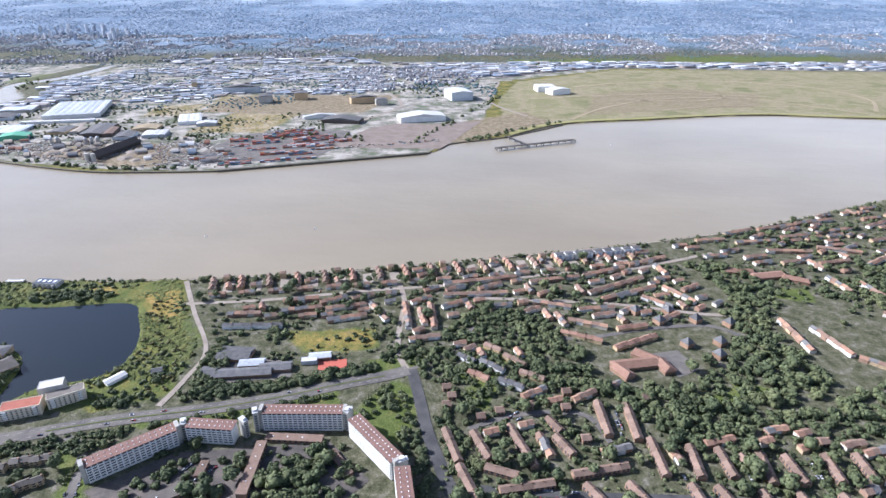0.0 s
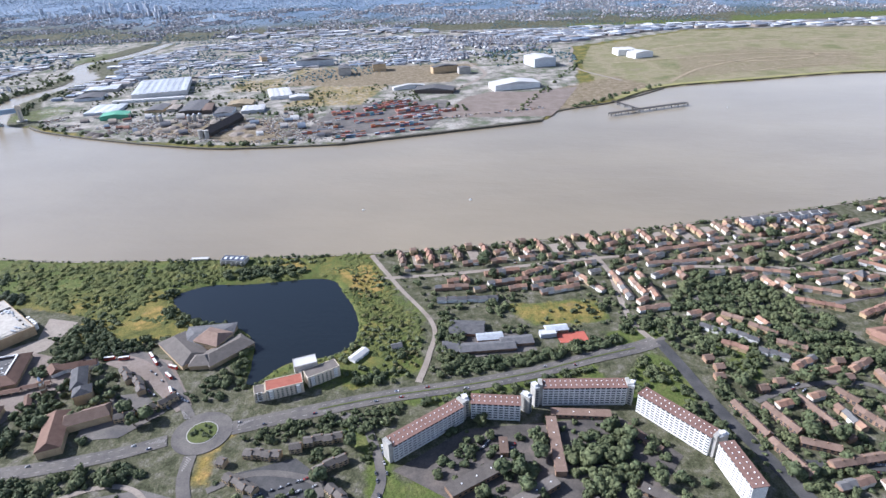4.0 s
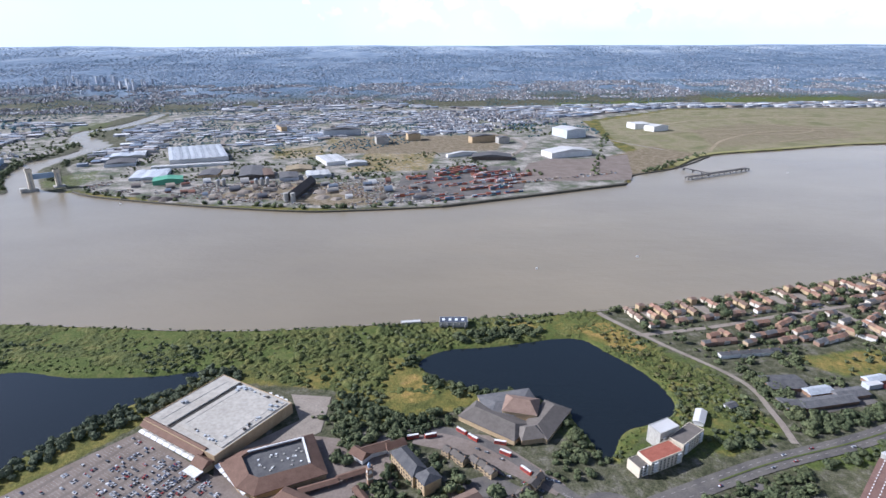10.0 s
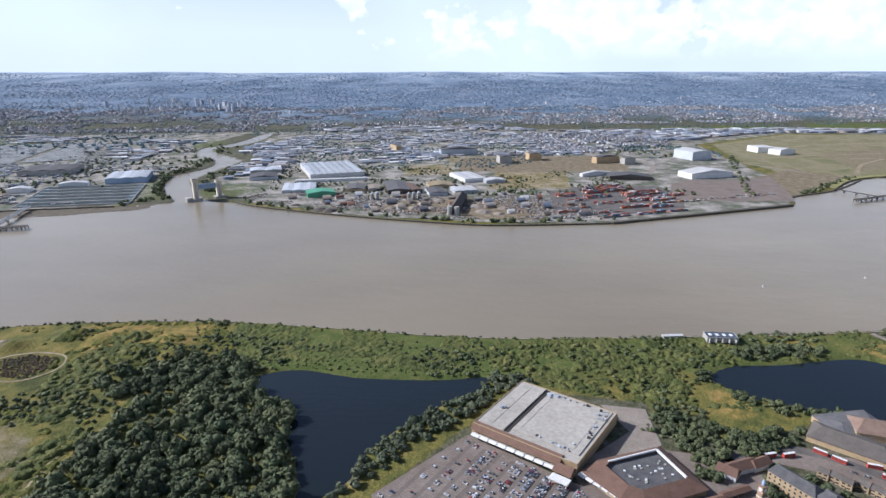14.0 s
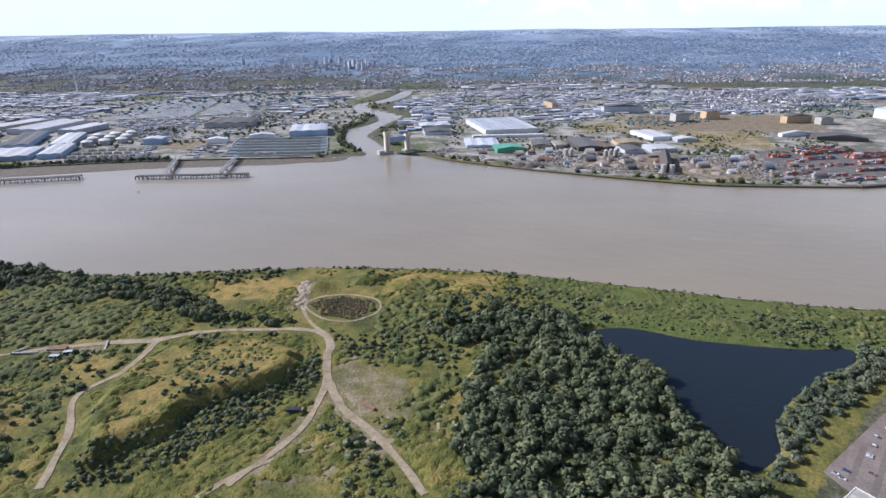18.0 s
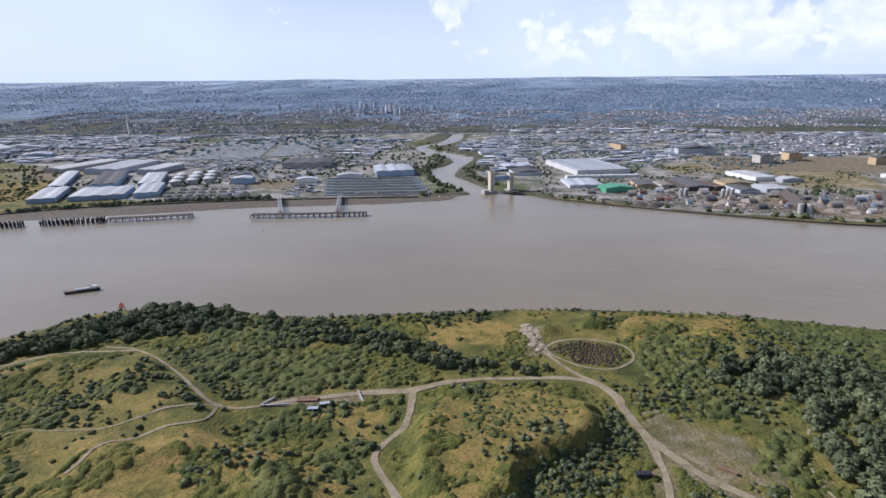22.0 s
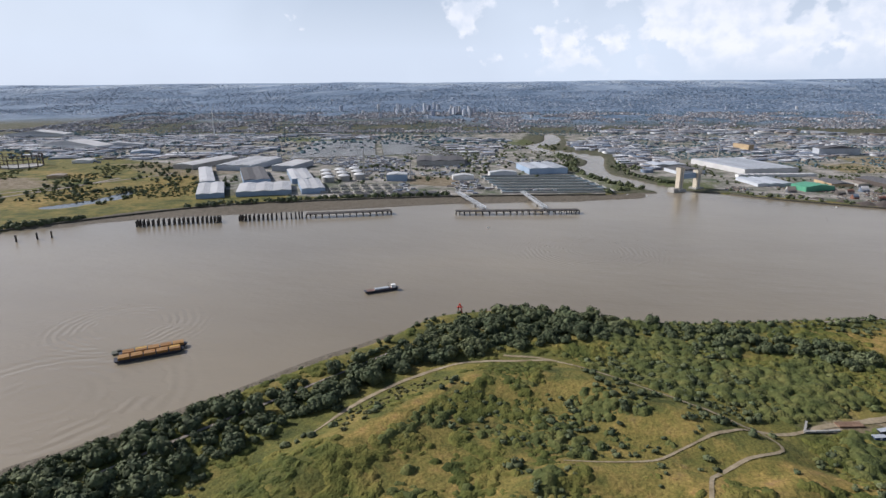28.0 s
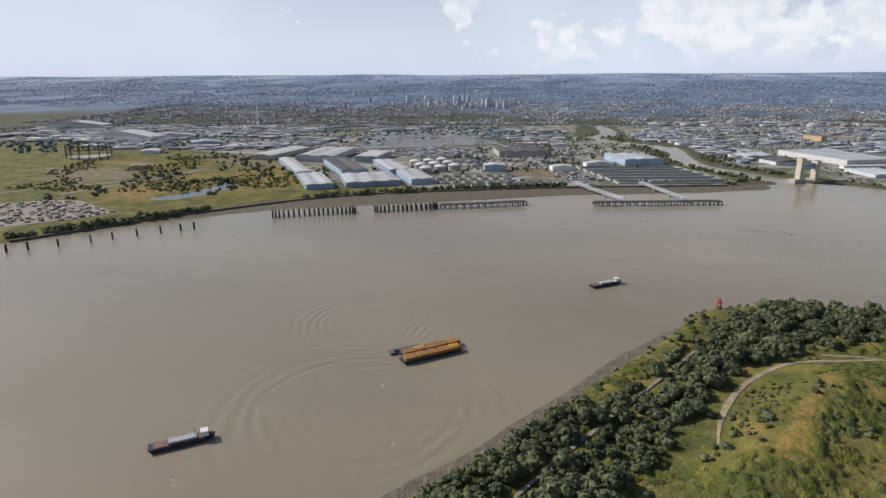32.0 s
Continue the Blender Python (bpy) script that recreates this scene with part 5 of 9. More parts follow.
wood([(-396, 340), (-372, 320), (-352, 312), (-330, 312), (-340, 298), (-366, 292), (-384, 290), (-388, 272), (-394, 272), (-397, 300)], 4.4, 20, 1.8, 3.6, "trees and scrub round a shopping centre", -0.4)
wood([(-316, 318), (-300, 326), (-280, 312), (-272, 292), (-268, 270), (-262, 262), (-290, 250), (-298, 262), (-282, 280), (-276, 300)], 5.0, 21, 1.6, 3.2, "trees on a lake shore", -0.4)
wood([(-322, 400), (-300, 406), (-262, 402), (-262, 392), (-300, 386), (-325, 386)], 5.0, 22, 2.2, 4.0, "dark trees beside a pumping station on the lake shore")
wood([(-236, 380), (-205, 400), (-168, 336), (-166, 280), (-200, 276), (-212, 296), (-208, 330), (-222, 362)], 4.8, 23, 1.0, 2.6, "green scrub between a lake and a path", -0.1, BUSHES, M_SCRUB, "scrub", 0.85, 22)
wood([(-192, 300), (-172, 300), (-174, 268), (-205, 262), (-212, 276)], 5.0, 24, 1.6, 3.0, "trees beside a road", -0.3)
wood([(-158, 330), (-146, 335), (-140, 290), (-100, 288), (-60, 300), (-40, 292), (-80, 282), (-150, 272), (-160, 290)], 4.4, 25, 2.0, 3.8, "dense trees between a school and a main road", -0.9)
wood([(-160, 352), (-122, 352), (-112, 344), (-114, 332), (-156, 332)], 4.4, 225, 1.6, 3.4, "dark trees north of a school", -0.3)
wood([(-158, 272), (-100, 284), (-44, 304), (-46, 312), (-105, 292), (-162, 280)], 3.8, 52, 1.6, 3.2, "hedge of trees beside a main road", -0.9, away=[(MAIN_E, 6.5)])
wood([(-160, 336), (-148, 338), (-146, 290), (-158, 288)], 4.2, 53, 1.6, 3.0, "dense trees beside a path", -2)
wood([(-120, 322), (-100, 322), (-104, 312), (-120, 314)], 4.2, 54, 1.4, 2.6, "trees beside a school", -2)
wood([(-44, 326), (-22, 330), (-24, 312), (-44, 310)], 4.2, 55, 1.6, 3.0, "trees beside a playing field", -2)
wood([(-240, 240), (-195, 252), (-172, 250), (-180, 234), (-200, 228), (-250, 222)], 4.0, 26, 1.3, 2.8, "hedge of small trees beside a road", -0.7)
wood([(-262, 222), (-258, 196), (-247, 176), (-184, 166), (-180, 178), (-192, 178), (-243, 178), (-256, 198)], 3.6, 27, 1.0, 2.2, "trees round a small housing estate", -0.4)
wood([(-264, 222), (-258, 226), (-240, 226), (-226, 230), (-202, 236), (-190, 226), (-192, 206), (-188, 206), (-184, 226), (-198, 242), (-240, 236), (-262, 228)], 3.4, 227, 1.0, 2.2, "hedge of small trees round a housing estate", -0.5)
wood([(-545, 150), (-455, 178), (-390, 193), (-335, 206), (-300, 211), (-290, 202), (-320, 196), (-340, 188), (-350, 172), (-340, 150), (-420, 130)], 4.0, 28, 1.4, 3.6, "dense trees below a main road", -0.7)
wood([(-262, 178), (-240, 172), (-180, 168), (-150, 172), (-100, 172), (-60, 160), (-60, 150), (-350, 150), (-330, 158), (-290, 156), (-270, 162)], 5.0, 29, 2.0, 4.6, "large green trees in a park", -0.5)
wood([(-300, 192), (-280, 184), (-282, 178), (-300, 184)], 3.4, 135, 1.0, 1.8, "small trees in a car park", -0.3)
wood([(-152, 200), (-140, 235), (-66, 240), (-40, 215), (-40, 190), (-60, 150), (-150, 150)], 6.4, 30, 1.8, 4.2, "mature trees in a courtyard between apartment blocks", 0.2)
wood([(-94, 218), (-80, 229), (-68, 236), (-60, 227), (-68, 212), (-74, 194), (-93, 194)], 5.2, 230, 2.8, 4.8, "dense mature trees in the middle of a courtyard", -2)
rs = np.random.RandomState(231)
yard_trees = [(-134, 237), (-140, 216), (-134, 179), (-138, 164), (-112, 205), (-72, 184), (-78, 178), (-66, 180), (-53, 206), (-49, 212), (-57, 203), (-108, 228), (-106, 222), (-46, 200)]
plant("courtyard_trees", yard_trees, rs.uniform(2.6, 4.4, len(yard_trees)), TREES, M_LEAF, "single mature trees on courtyard paving", "trees")
wood([(-6, 352), (20, 378), (68, 372), (82, 345), (60, 320), (30, 335), (0, 335)], 6.0, 31, 2.4, 4.6, "dark wood among houses", -0.6)
wood([(66, 346), (92, 320), (88, 284), (60, 290), (40, 300), (50, 330)], 6.0, 32, 2.2, 4.2, "dark wood among houses", -0.5)
wood([(86, 284), (130, 290), (165, 300), (205, 345), (200, 370), (217, 400), (205, 455), (240, 460), (262, 405), (226, 350), (236, 300), (270, 290), (330, 260), (330, 225), (230, 243), (180, 252), (128, 236), (108, 250)], 6.6, 33, 2.4, 4.8, "large dark green wood with clearings", -0.25)
wood([(290, 410), (420, 470), (600, 560), (700, 400), (500, 250), (340, 230), (320, 300), (340, 350)], 7.0, 34, 2.0, 4.2, "trees among houses", -0.1)
wood([(-30, 318), (0, 330), (20, 318), (10, 290), (-8, 290), (-20, 300)], 5.4, 35, 2.0, 3.8, "trees on a green beside a road", -0.5)
wood([(-8, 268), (-2, 268), (12, 215), (20, 180), (8, 180), (-4, 220)], 4.2, 36, 1.6, 3.4, "street trees", -0.3, away=[([(-24, 304), (-18, 276), (-13, 250), (-6, 225), (2, 200), (14, 160)], 4.4)])
wood([(-384, 250), (-376, 258), (-362, 252), (-364, 225), (-380, 205), (-388, 215)], 4.4, 37, 1.6, 3.2, "dark trees beside a shopping centre", -0.6)
wood([(-215, 424), (-100, 438), (108, 478), (192, 500), (192, 494), (108, 470), (-100, 430), (-215, 416)], 6.0, 38, 1.6, 3.0, "trees along the riverside houses", -0.1)
wood([(-205, 400), (190, 470), (200, 370), (-20, 300), (-170, 345)], 6.6, 39, 0.9, 2.3, "small garden trees and hedges among houses", -0.05, BUSHES, M_LEAF, "garden_shrubs", 0.9, 20)
wood([(-5, 285), (120, 285), (240, 240), (300, 190), (-5, 190)], 5.6, 40, 0.9, 2.4, "small garden trees and hedges among terraces", -0.1, BUSHES, M_LEAF, "garden_shrubs", 0.9, 18)
wood([(200, 500), (480, 615), (620, 560), (320, 380), (240, 430)], 7.5, 41, 1.2, 2.8, "garden trees among houses", -0.15, BUSHES, M_LEAF, "garden_shrubs", 0.9, 30)
wood([(-60, 258), (-38, 290), (-30, 290), (-22, 262), (-28, 250), (-44, 256)], 5.0, 130, 1.6, 3.2, "trees on a green beside a main road", 0.0)
wood([(-185, 250), (-110, 268), (-70, 280), (-64, 276), (-108, 260), (-150, 248)], 4.0, 131, 1.4, 3.0, "line of trees between a main road and flats", -0.6, away=[(MAIN_E, 6.5)])
wood([(-22, 262), (-14, 236), (-8, 200), (-13, 190), (-19, 222), (-30, 246)], 4.4, 132, 1.8, 3.6, "dark trees beside an apartment block", -0.5, away=[([(-24, 304), (-18, 276), (-13, 250), (-6, 225), (2, 200), (14, 160)], 4.4)])
wood([(-290, 300), (-276, 290), (-262, 262), (-256, 268), (-262, 300), (-280, 312)], 4.0, 133, 1.2, 2.4, "trees on a lake shore", -0.3)
wood([(-366, 416), (-338, 418), (-336, 404), (-300, 404), (-296, 396), (-340, 392), (-372, 402)], 3.8, 134, 1.2, 2.6, "trees round a pumping station", -0.2, BUSHES, M_BRAMBLE, "scrub", 0.9)
wood([(-352, 374), (-336, 352), (-318, 338), (-296, 330), (-300, 322), (-330, 326), (-346, 340), (-362, 366)], 3.6, 221, 1.2, 2.8, "trees and bushes on a lake shore", -0.6)
# reeds round the lakes
wood([(-640, 392), (-600, 396), (-540, 388), (-470, 392), (-470, 372), (-540, 372), (-600, 380)], 4.0, 42, 0.7, 1.5, "pale green reed bed on a lake's edge", -2, BUSHES, M_REED, "reed_bed", 0.7)
wood([(-206, 360), (-196, 320), (-204, 290), (-240, 284), (-260, 262), (-256, 284), (-226, 292), (-212, 312), (-216, 340), (-232, 372)], 3.2, 43, 0.6, 1.2, "pale green reed bed on a lake's edge", -2, BUSHES, M_REED, "reed_bed", 0.7)
# trees and bushes on the far bank
pts = []
rs = np.random.RandomState(3)
for line, n, off in (([(-1600, 490), (-1540, 560), (-1500, 612), (-1400, 707), (-1280, 762), (-1138, 806)], 330, 6), ([(-1590, 690), (-1600, 760), (-1570, 800), (-1530, 760), (-1535, 690)], 40, 10), ([(-1680, 640), (-1640, 760), (-1700, 860)], 50, 30), ([(-1560, 860), (-1640, 1000), (-1750, 1050)], 50, 24), ([(-1350, 1000), (-1300, 1050), (-1200, 1020)], 45, 16), ([(-890, 880), (-925, 925), (-955, 1000), (-985, 1095), (-960, 1160)], 110, 9), ([(-850, 930), (-885, 1000), (-900, 1080), (-890, 1180)], 60, 9), ([(-945, 845), (-905, 880)], 14, 10), ([(-790, 880), (-744, 840), (-613, 785), (-478, 742), (-406, 738), (-292, 746)], 60, 8), ([(-20, 840), (60, 915), (200, 1030)], 40, 8), ([(-960, 1050), (-975, 1200), (-960, 1300), (-1040, 1500)], 90, 30), ([(-870, 1060), (-880, 1150)], 20, 10), ([(-600, 930), (-400, 900), (-250, 920), (-120, 900)], 60, 25), ([(-60, 870), (40, 1100), (120, 1300)], 40, 8), ([(20, 1250), (-100, 1400), (60, 1500)], 70, 50), ([(-1350, 880), (-1100, 1000), (-1150, 1150)], 70, 50), ([(-1800, 1000), (-1500, 830), (-1450, 900)], 60, 60)):
    L0 = np.array(line)
    for _ in range(n):
        i = rs.randint(len(L0) - 1)
        p = L0[i] + (L0[i + 1] - L0[i]) * rs.rand() + rs.normal(size=2) * off * 0.5
        pts.append(p)
pts = np.array(pts)
pts = pts[-signed(pts[:, 0], pts[:, 1], RIVER) > 1]
plant("far_bank_trees", pts, rs.uniform(1.8, 5.0, len(pts)), BUSHES, M_LEAF, "green trees and bushes along the far bank", "trees")


m1 = scatter([(-1660, 680), (-1480, 740), (-1440, 790), (-1500, 900), (-1650, 1060), (-1900, 950), (-1820, 700)], 7.5, 301, 0.02, 60)
plant("marsh_scrub", m1, np.random.RandomState(301).uniform(1.2, 3.6, len(m1)), BUSHES, M_BRAMBLE, "brown-green scrub on rough riverside fields", "bushes", squash=0.6)


def make_tree(size, label):
    t = thing("tree", 0, 0, 0, 0, label, "tree", "single trees")
    part("trunk", solid(drum(0, 0, -0.3, size * 0.9, size * 0.11, size * 0.06, 7), beam((0, 0, size * 0.6), (size * 0.35, size * 0.1, size * 1.1), size * 0.05), beam((0, 0, size * 0.65), (-size * 0.3, size * 0.15, size * 1.1), size * 0.05)), M_BARK, t)
    V, F = crown(RS, 6, 170)
    V = V * size + np.array([0, 0, size * 1.25])
    c = sheet("crown", V, F, M_LEAF)
    c.parent = t
    return t


def lone_trees():
    rs = np.random.RandomState(21)
    kinds = [make_tree(s, "broadleaf tree with a full green crown") for s in (2.2, 2.8, 3.4, 4.0)]
    spots = []
    for poly, n, pick in (([(-150, 205), (-70, 235), (-45, 210), (-60, 160), (-150, 170)], 26, None), ([(-8, 280), (110, 280), (230, 230), (200, 195), (0, 195)], 44, None), ([(-205, 405), (150, 470), (120, 380), (-160, 350)], 40, None), ([(90, 280), (200, 345), (230, 300), (180, 255)], 24, None), ([(-250, 215), (-190, 225), (-190, 180), (-245, 182)], 5, None), ([(-340, 300), (-290, 240), (-380, 215), (-350, 260)], 12, None), ([(200, 480), (420, 560), (380, 400), (250, 420)], 28, None)):
        xs, ys = [p[0] for p in poly], [p[1] for p in poly]
        k = 0
        while k < n:
            x, y = rs.uniform(min(xs), max(xs)), rs.uniform(min(ys), max(ys))
            if inside(np.array([x]), np.array([y]), poly)[0]:
                spots.append((x, y))
                k += 1
    for i, (x, y) in enumerate(spots):
        m = pose(x, y, land_z(x, y), 0, 0, rs.uniform(0, 360))
        if i < 4:
            kinds[i].matrix_basis = m
        else:
            copy_thing(kinds[i % 4], m)


lone_trees()

# ---- houses ----
GZ = 0.6  # street level


def make_house(l, w, h, rise, wall, roof, label, group, windows=True, hip=0.0, detached=False):
    t = thing("house", 0, 0, GZ, 0, label, "house", group)
    part("wall", solid(box(-l / 2, l / 2, -w / 2, w / 2, -0.5, h)), wall, t)
    o = 0.25
    ex = o if detached else 0.0
    r = part("roof", solid(gable(-l / 2 - ex, l / 2 + ex, -w / 2 - o, w / 2 + o, h, h + rise, hip)), roof, t)
    part("chimney", solid(box(l / 2 - 0.75, l / 2 - 0.15, -0.3, 0.3, h + rise * 0.7, h + rise + 0.5)), M_BRICK, r)
    if windows:
        wm = None
        for s in (-1, 1):
            for x in (-l * 0.23, l * 0.23):
                for z in (0.9, h - 0.75):
                    if wm is None:
                        ob = part("window", solid(box(-l * 0.13, l * 0.13, -0.05, 0.05, -0.36, 0.36)), M_GLASS, t)
                        wm = ob.data
                    else:
                        ob = part("window", wm, None, t)
                    ob.matrix_basis = pose(x, s * w / 2, z)
        part("door", solid(box(-0.28, 0.28, -w / 2 - 0.06, -w / 2 + 0.05, -0.3, 0.95)), M_DARK, t)
    return t


def terrace(x0, y0, x1, y1, n, w=4.6, h=2.7, rise=1.5, wall=M_BRICK, roof=M_TILE, label="brown-brick terraced house with a tiled pitched roof", group="terraced houses", windows=False, step=0.0, gap=0.0):
    L0 = math.hypot(x1 - x0, y1 - y0)
    a = math.degrees(math.atan2(y1 - y0, x1 - x0))
    l = L0 / n
    first = make_house(l * (1 - gap), w, h, rise, wall, roof, label, group, windows, detached=gap > 0)
    for i in range(n):
        t = (i + 0.5) / n
        off = step * ((i % 2) - 0.5)
        x, y = x0 + (x1 - x0) * t - math.sin(radians(a)) * off, y0 + (y1 - y0) * t + math.cos(radians(a)) * off
        m = pose(x, y, GZ, 0, 0, a)
        HOMES.append((x, y))
        if i == 0:
            first.matrix_basis = m
        else:
            copy_thing(first, m)


FAR_WALLS, FAR_ROOFS = [], []
HOMES = []  # centres of houses already placed


def far_row(x0, y0, x1, y1, n, w, h, rise, step):
    """A row of houses too far off to tell their parts apart."""
    a = math.atan2(y1 - y0, x1 - x0)
    l = math.hypot(x1 - x0, y1 - y0) / n * 0.94
    for i in range(n):
        t = (i + 0.5) / n
        off = step * ((i % 2) - 0.5)
        cx, cy = x0 + (x1 - x0) * t - math.sin(a) * off, y0 + (y1 - y0) * t + math.cos(a) * off
        HOMES.append((cx, cy))
        for (V, F), bag in ((box(-l / 2, l / 2, -w / 2, w / 2, -0.5, h), FAR_WALLS), (gable(-l / 2 - 0.2, l / 2 + 0.2, -w / 2 - 0.25, w / 2 + 0.25, h, h + rise), FAR_ROOFS)):
            bag.append(([(cx + x * math.cos(a) - y * math.sin(a), cy + x * math.sin(a) + y * math.cos(a), GZ + z) for x, y, z in V], F))


# foreground terraces
for x0, y0, x1, y1, n in ((85, 271, 85, 243, 6), (101, 269, 100, 240, 6), (106, 241, 106, 215, 5), (125, 236, 123, 214, 5), (139, 234, 139, 214, 4), (159, 231, 156, 210, 4), (171, 229, 172, 210, 4), (192, 230, 190, 211, 4), (208, 230, 207, 211, 4), (224, 228, 223, 209, 4),
                          (-3, 248, 4, 224, 5), (4, 222, 12, 200, 5), (12, 246, 20, 226, 4), (32, 251, 42, 221, 6), (54, 257, 60, 246, 2), (56, 243, 63, 229, 3), (17, 221, 33, 215, 3), (23, 206, 50, 211, 5), (60, 216, 89, 222, 6), (65, 210, 73, 196, 3), (86, 211, 93, 196, 3),
                          (116, 210, 118, 194, 3), (128, 209, 133, 192, 3), (148, 206, 150, 192, 3), (165, 205, 166, 190, 3), (185, 204, 187, 188, 3)):
    terrace(x0, y0, x1, y1, n, 4.6, 2.7, 1.35, windows=y0 < 260)
for x, y in ((45, 268), (69, 280), (28, 263), (17, 258), (-2, 284), (-2, 268), (115, 275), (72, 241), (197, 239), (66, 266), (1, 276)):
    terrace(x - 2.4, y, x + 2.4, y + 0.5, 1, 4.8, 2.7, 1.6, gap=0.02, label="small detached brown-brick house with a hipped tiled roof", group="detached houses", windows=True)
# riverside closes: rows at right angles to the bank
RIVERSIDE = "brick house with an orange tiled roof in a riverside close"
for i in range(17):
    x = -190 + 22.0 * i
    yb = 426 + (x + 215) * 0.155 + (0.04 * max(0, x - 20))
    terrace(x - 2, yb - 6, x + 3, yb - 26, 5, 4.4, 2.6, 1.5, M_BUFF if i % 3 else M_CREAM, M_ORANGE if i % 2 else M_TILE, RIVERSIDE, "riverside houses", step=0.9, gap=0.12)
    far_row(x + 4, yb - 33, x + 16, yb - 31, 3, 4.2, 2.6, 1.4, 0.6)
    if i % 2 == 0:
        t = thing("riverside_flats", x + 9, yb - 7, GZ, 12, "three-storey buff-brick riverside flats", "apartment block", "riverside flats")
        part("wall", solid(box(-2.6, 2.6, -2.4, 2.4, -0.5, 5.0)), M_BUFF, t)
        part("roof", solid(gable(-2.8, 2.8, -2.6, 2.6, 5.0, 6.1, 1.2)), M_TILE, t)
# second line of rows behind them
for x0, y0, x1, y1, n, k in ((-162, 368, -138, 370, 5, 0), (-126, 387, -100, 393, 5, 1), (-124, 373, -95, 379, 6, 0), (-160, 352, -118, 353, 6, 2), (-88, 360, -60, 368, 6, 0), (-92, 376, -62, 384, 6, 1), (-33, 385, -28, 350, 7, 1), (-14, 385, -10, 350, 7, 1), (-4, 416, 56, 430, 9, 0), (-4, 398, 46, 402, 8, 1), (-60, 386, -44, 360, 5, 0), (66, 420, 108, 430, 7, 1), (112, 431, 150, 448, 7, 3), (155, 452, 192, 468, 7, 3), (110, 402, 160, 428, 9, 0), (118, 392, 165, 412, 8, 1),
                              (172, 412, 188, 387, 5, 1), (64, 388, 92, 380, 5, 1), (96, 376, 124, 380, 5, 0), (78, 346, 104, 334, 5, 1), (110, 326, 142, 341, 7, 1), (86, 362, 112, 352, 5, 0), (118, 350, 140, 354, 4, 1), (150, 396, 168, 380, 4, 0),
                              (20, 312, 34, 300, 3, 2), (36, 318, 48, 306, 3, 0), (12, 300, 24, 292, 3, 1), (30, 292, 44, 284, 3, 2), (44, 300, 58, 292, 3, 0), (6, 318, 16, 310, 2, 2), (24, 330, 34, 322, 2, 0),
                              (239, 362, 240, 322, 7, 3), (256, 352, 264, 318, 7, 3), (266, 316, 290, 296, 6, 3), (234, 504, 262, 508, 5, 0), (268, 520, 300, 532, 6, 1), (306, 532, 350, 545, 7, 0), (352, 548, 396, 560, 7, 1), (270, 500, 310, 505, 6, 1), (318, 512, 352, 520, 6, 3), (360, 525, 400, 535, 6, 0), (290, 482, 330, 480, 6, 0), (340, 490, 374, 478, 6, 1), (322, 455, 352, 462, 5, 0), (314, 430, 318, 404, 5, 3), (360, 450, 388, 468, 5, 1), (335, 420, 338, 396, 4, 1), (350, 385, 362, 360, 4, 1), (320, 372, 345, 350, 5, 0), (380, 420, 410, 440, 5, 0), (400, 505, 440, 515, 6, 1), (420, 540, 470, 565, 7, 0), (440, 480, 480, 490, 6, 1), (430, 440, 470, 430, 6, 0), (300, 330, 330, 320, 5, 1), (310, 300, 340, 285, 5, 3), (380, 380, 410, 360, 5, 0), (300, 262, 318, 240, 4, 1)):
    if x0 > 225 or y0 > 352:
        far_row(x0, y0, x1, y1, n, 4.4, 2.6, 1.4, 0.5)
        continue
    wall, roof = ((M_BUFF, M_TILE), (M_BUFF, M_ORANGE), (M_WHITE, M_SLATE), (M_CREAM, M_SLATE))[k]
    terrace(x0, y0, x1, y1, n, 4.4, 2.6, 1.4, wall, roof, ("buff-brick house with a brown tiled roof", "buff-brick house with an orange tiled roof", "white-rendered house with a slate roof", "cream terraced house with a grey slate roof")[k], "estate houses", step=0.5, gap=0.06)
STREETS = [[(-24, 304), (-18, 276), (-13, 250), (-6, 225), (2, 200), (14, 160)], [(-26, 302), (-34, 322), (-35, 350), (-34, 390), (-40, 420)], [(-205, 385), (-140, 392), (-60, 408), (20, 420), (90, 438), (150, 445), (240, 480)], [(20, 396), (70, 392), (130, 386), (190, 372), (230, 372)],
           [(45, 345), (90, 340), (140, 352), (185, 356), (205, 340)], [(10, 209), (60, 205), (210, 199), (300, 200)], [(10, 250), (40, 262), (75, 262), (85, 240)], MAIN_E]


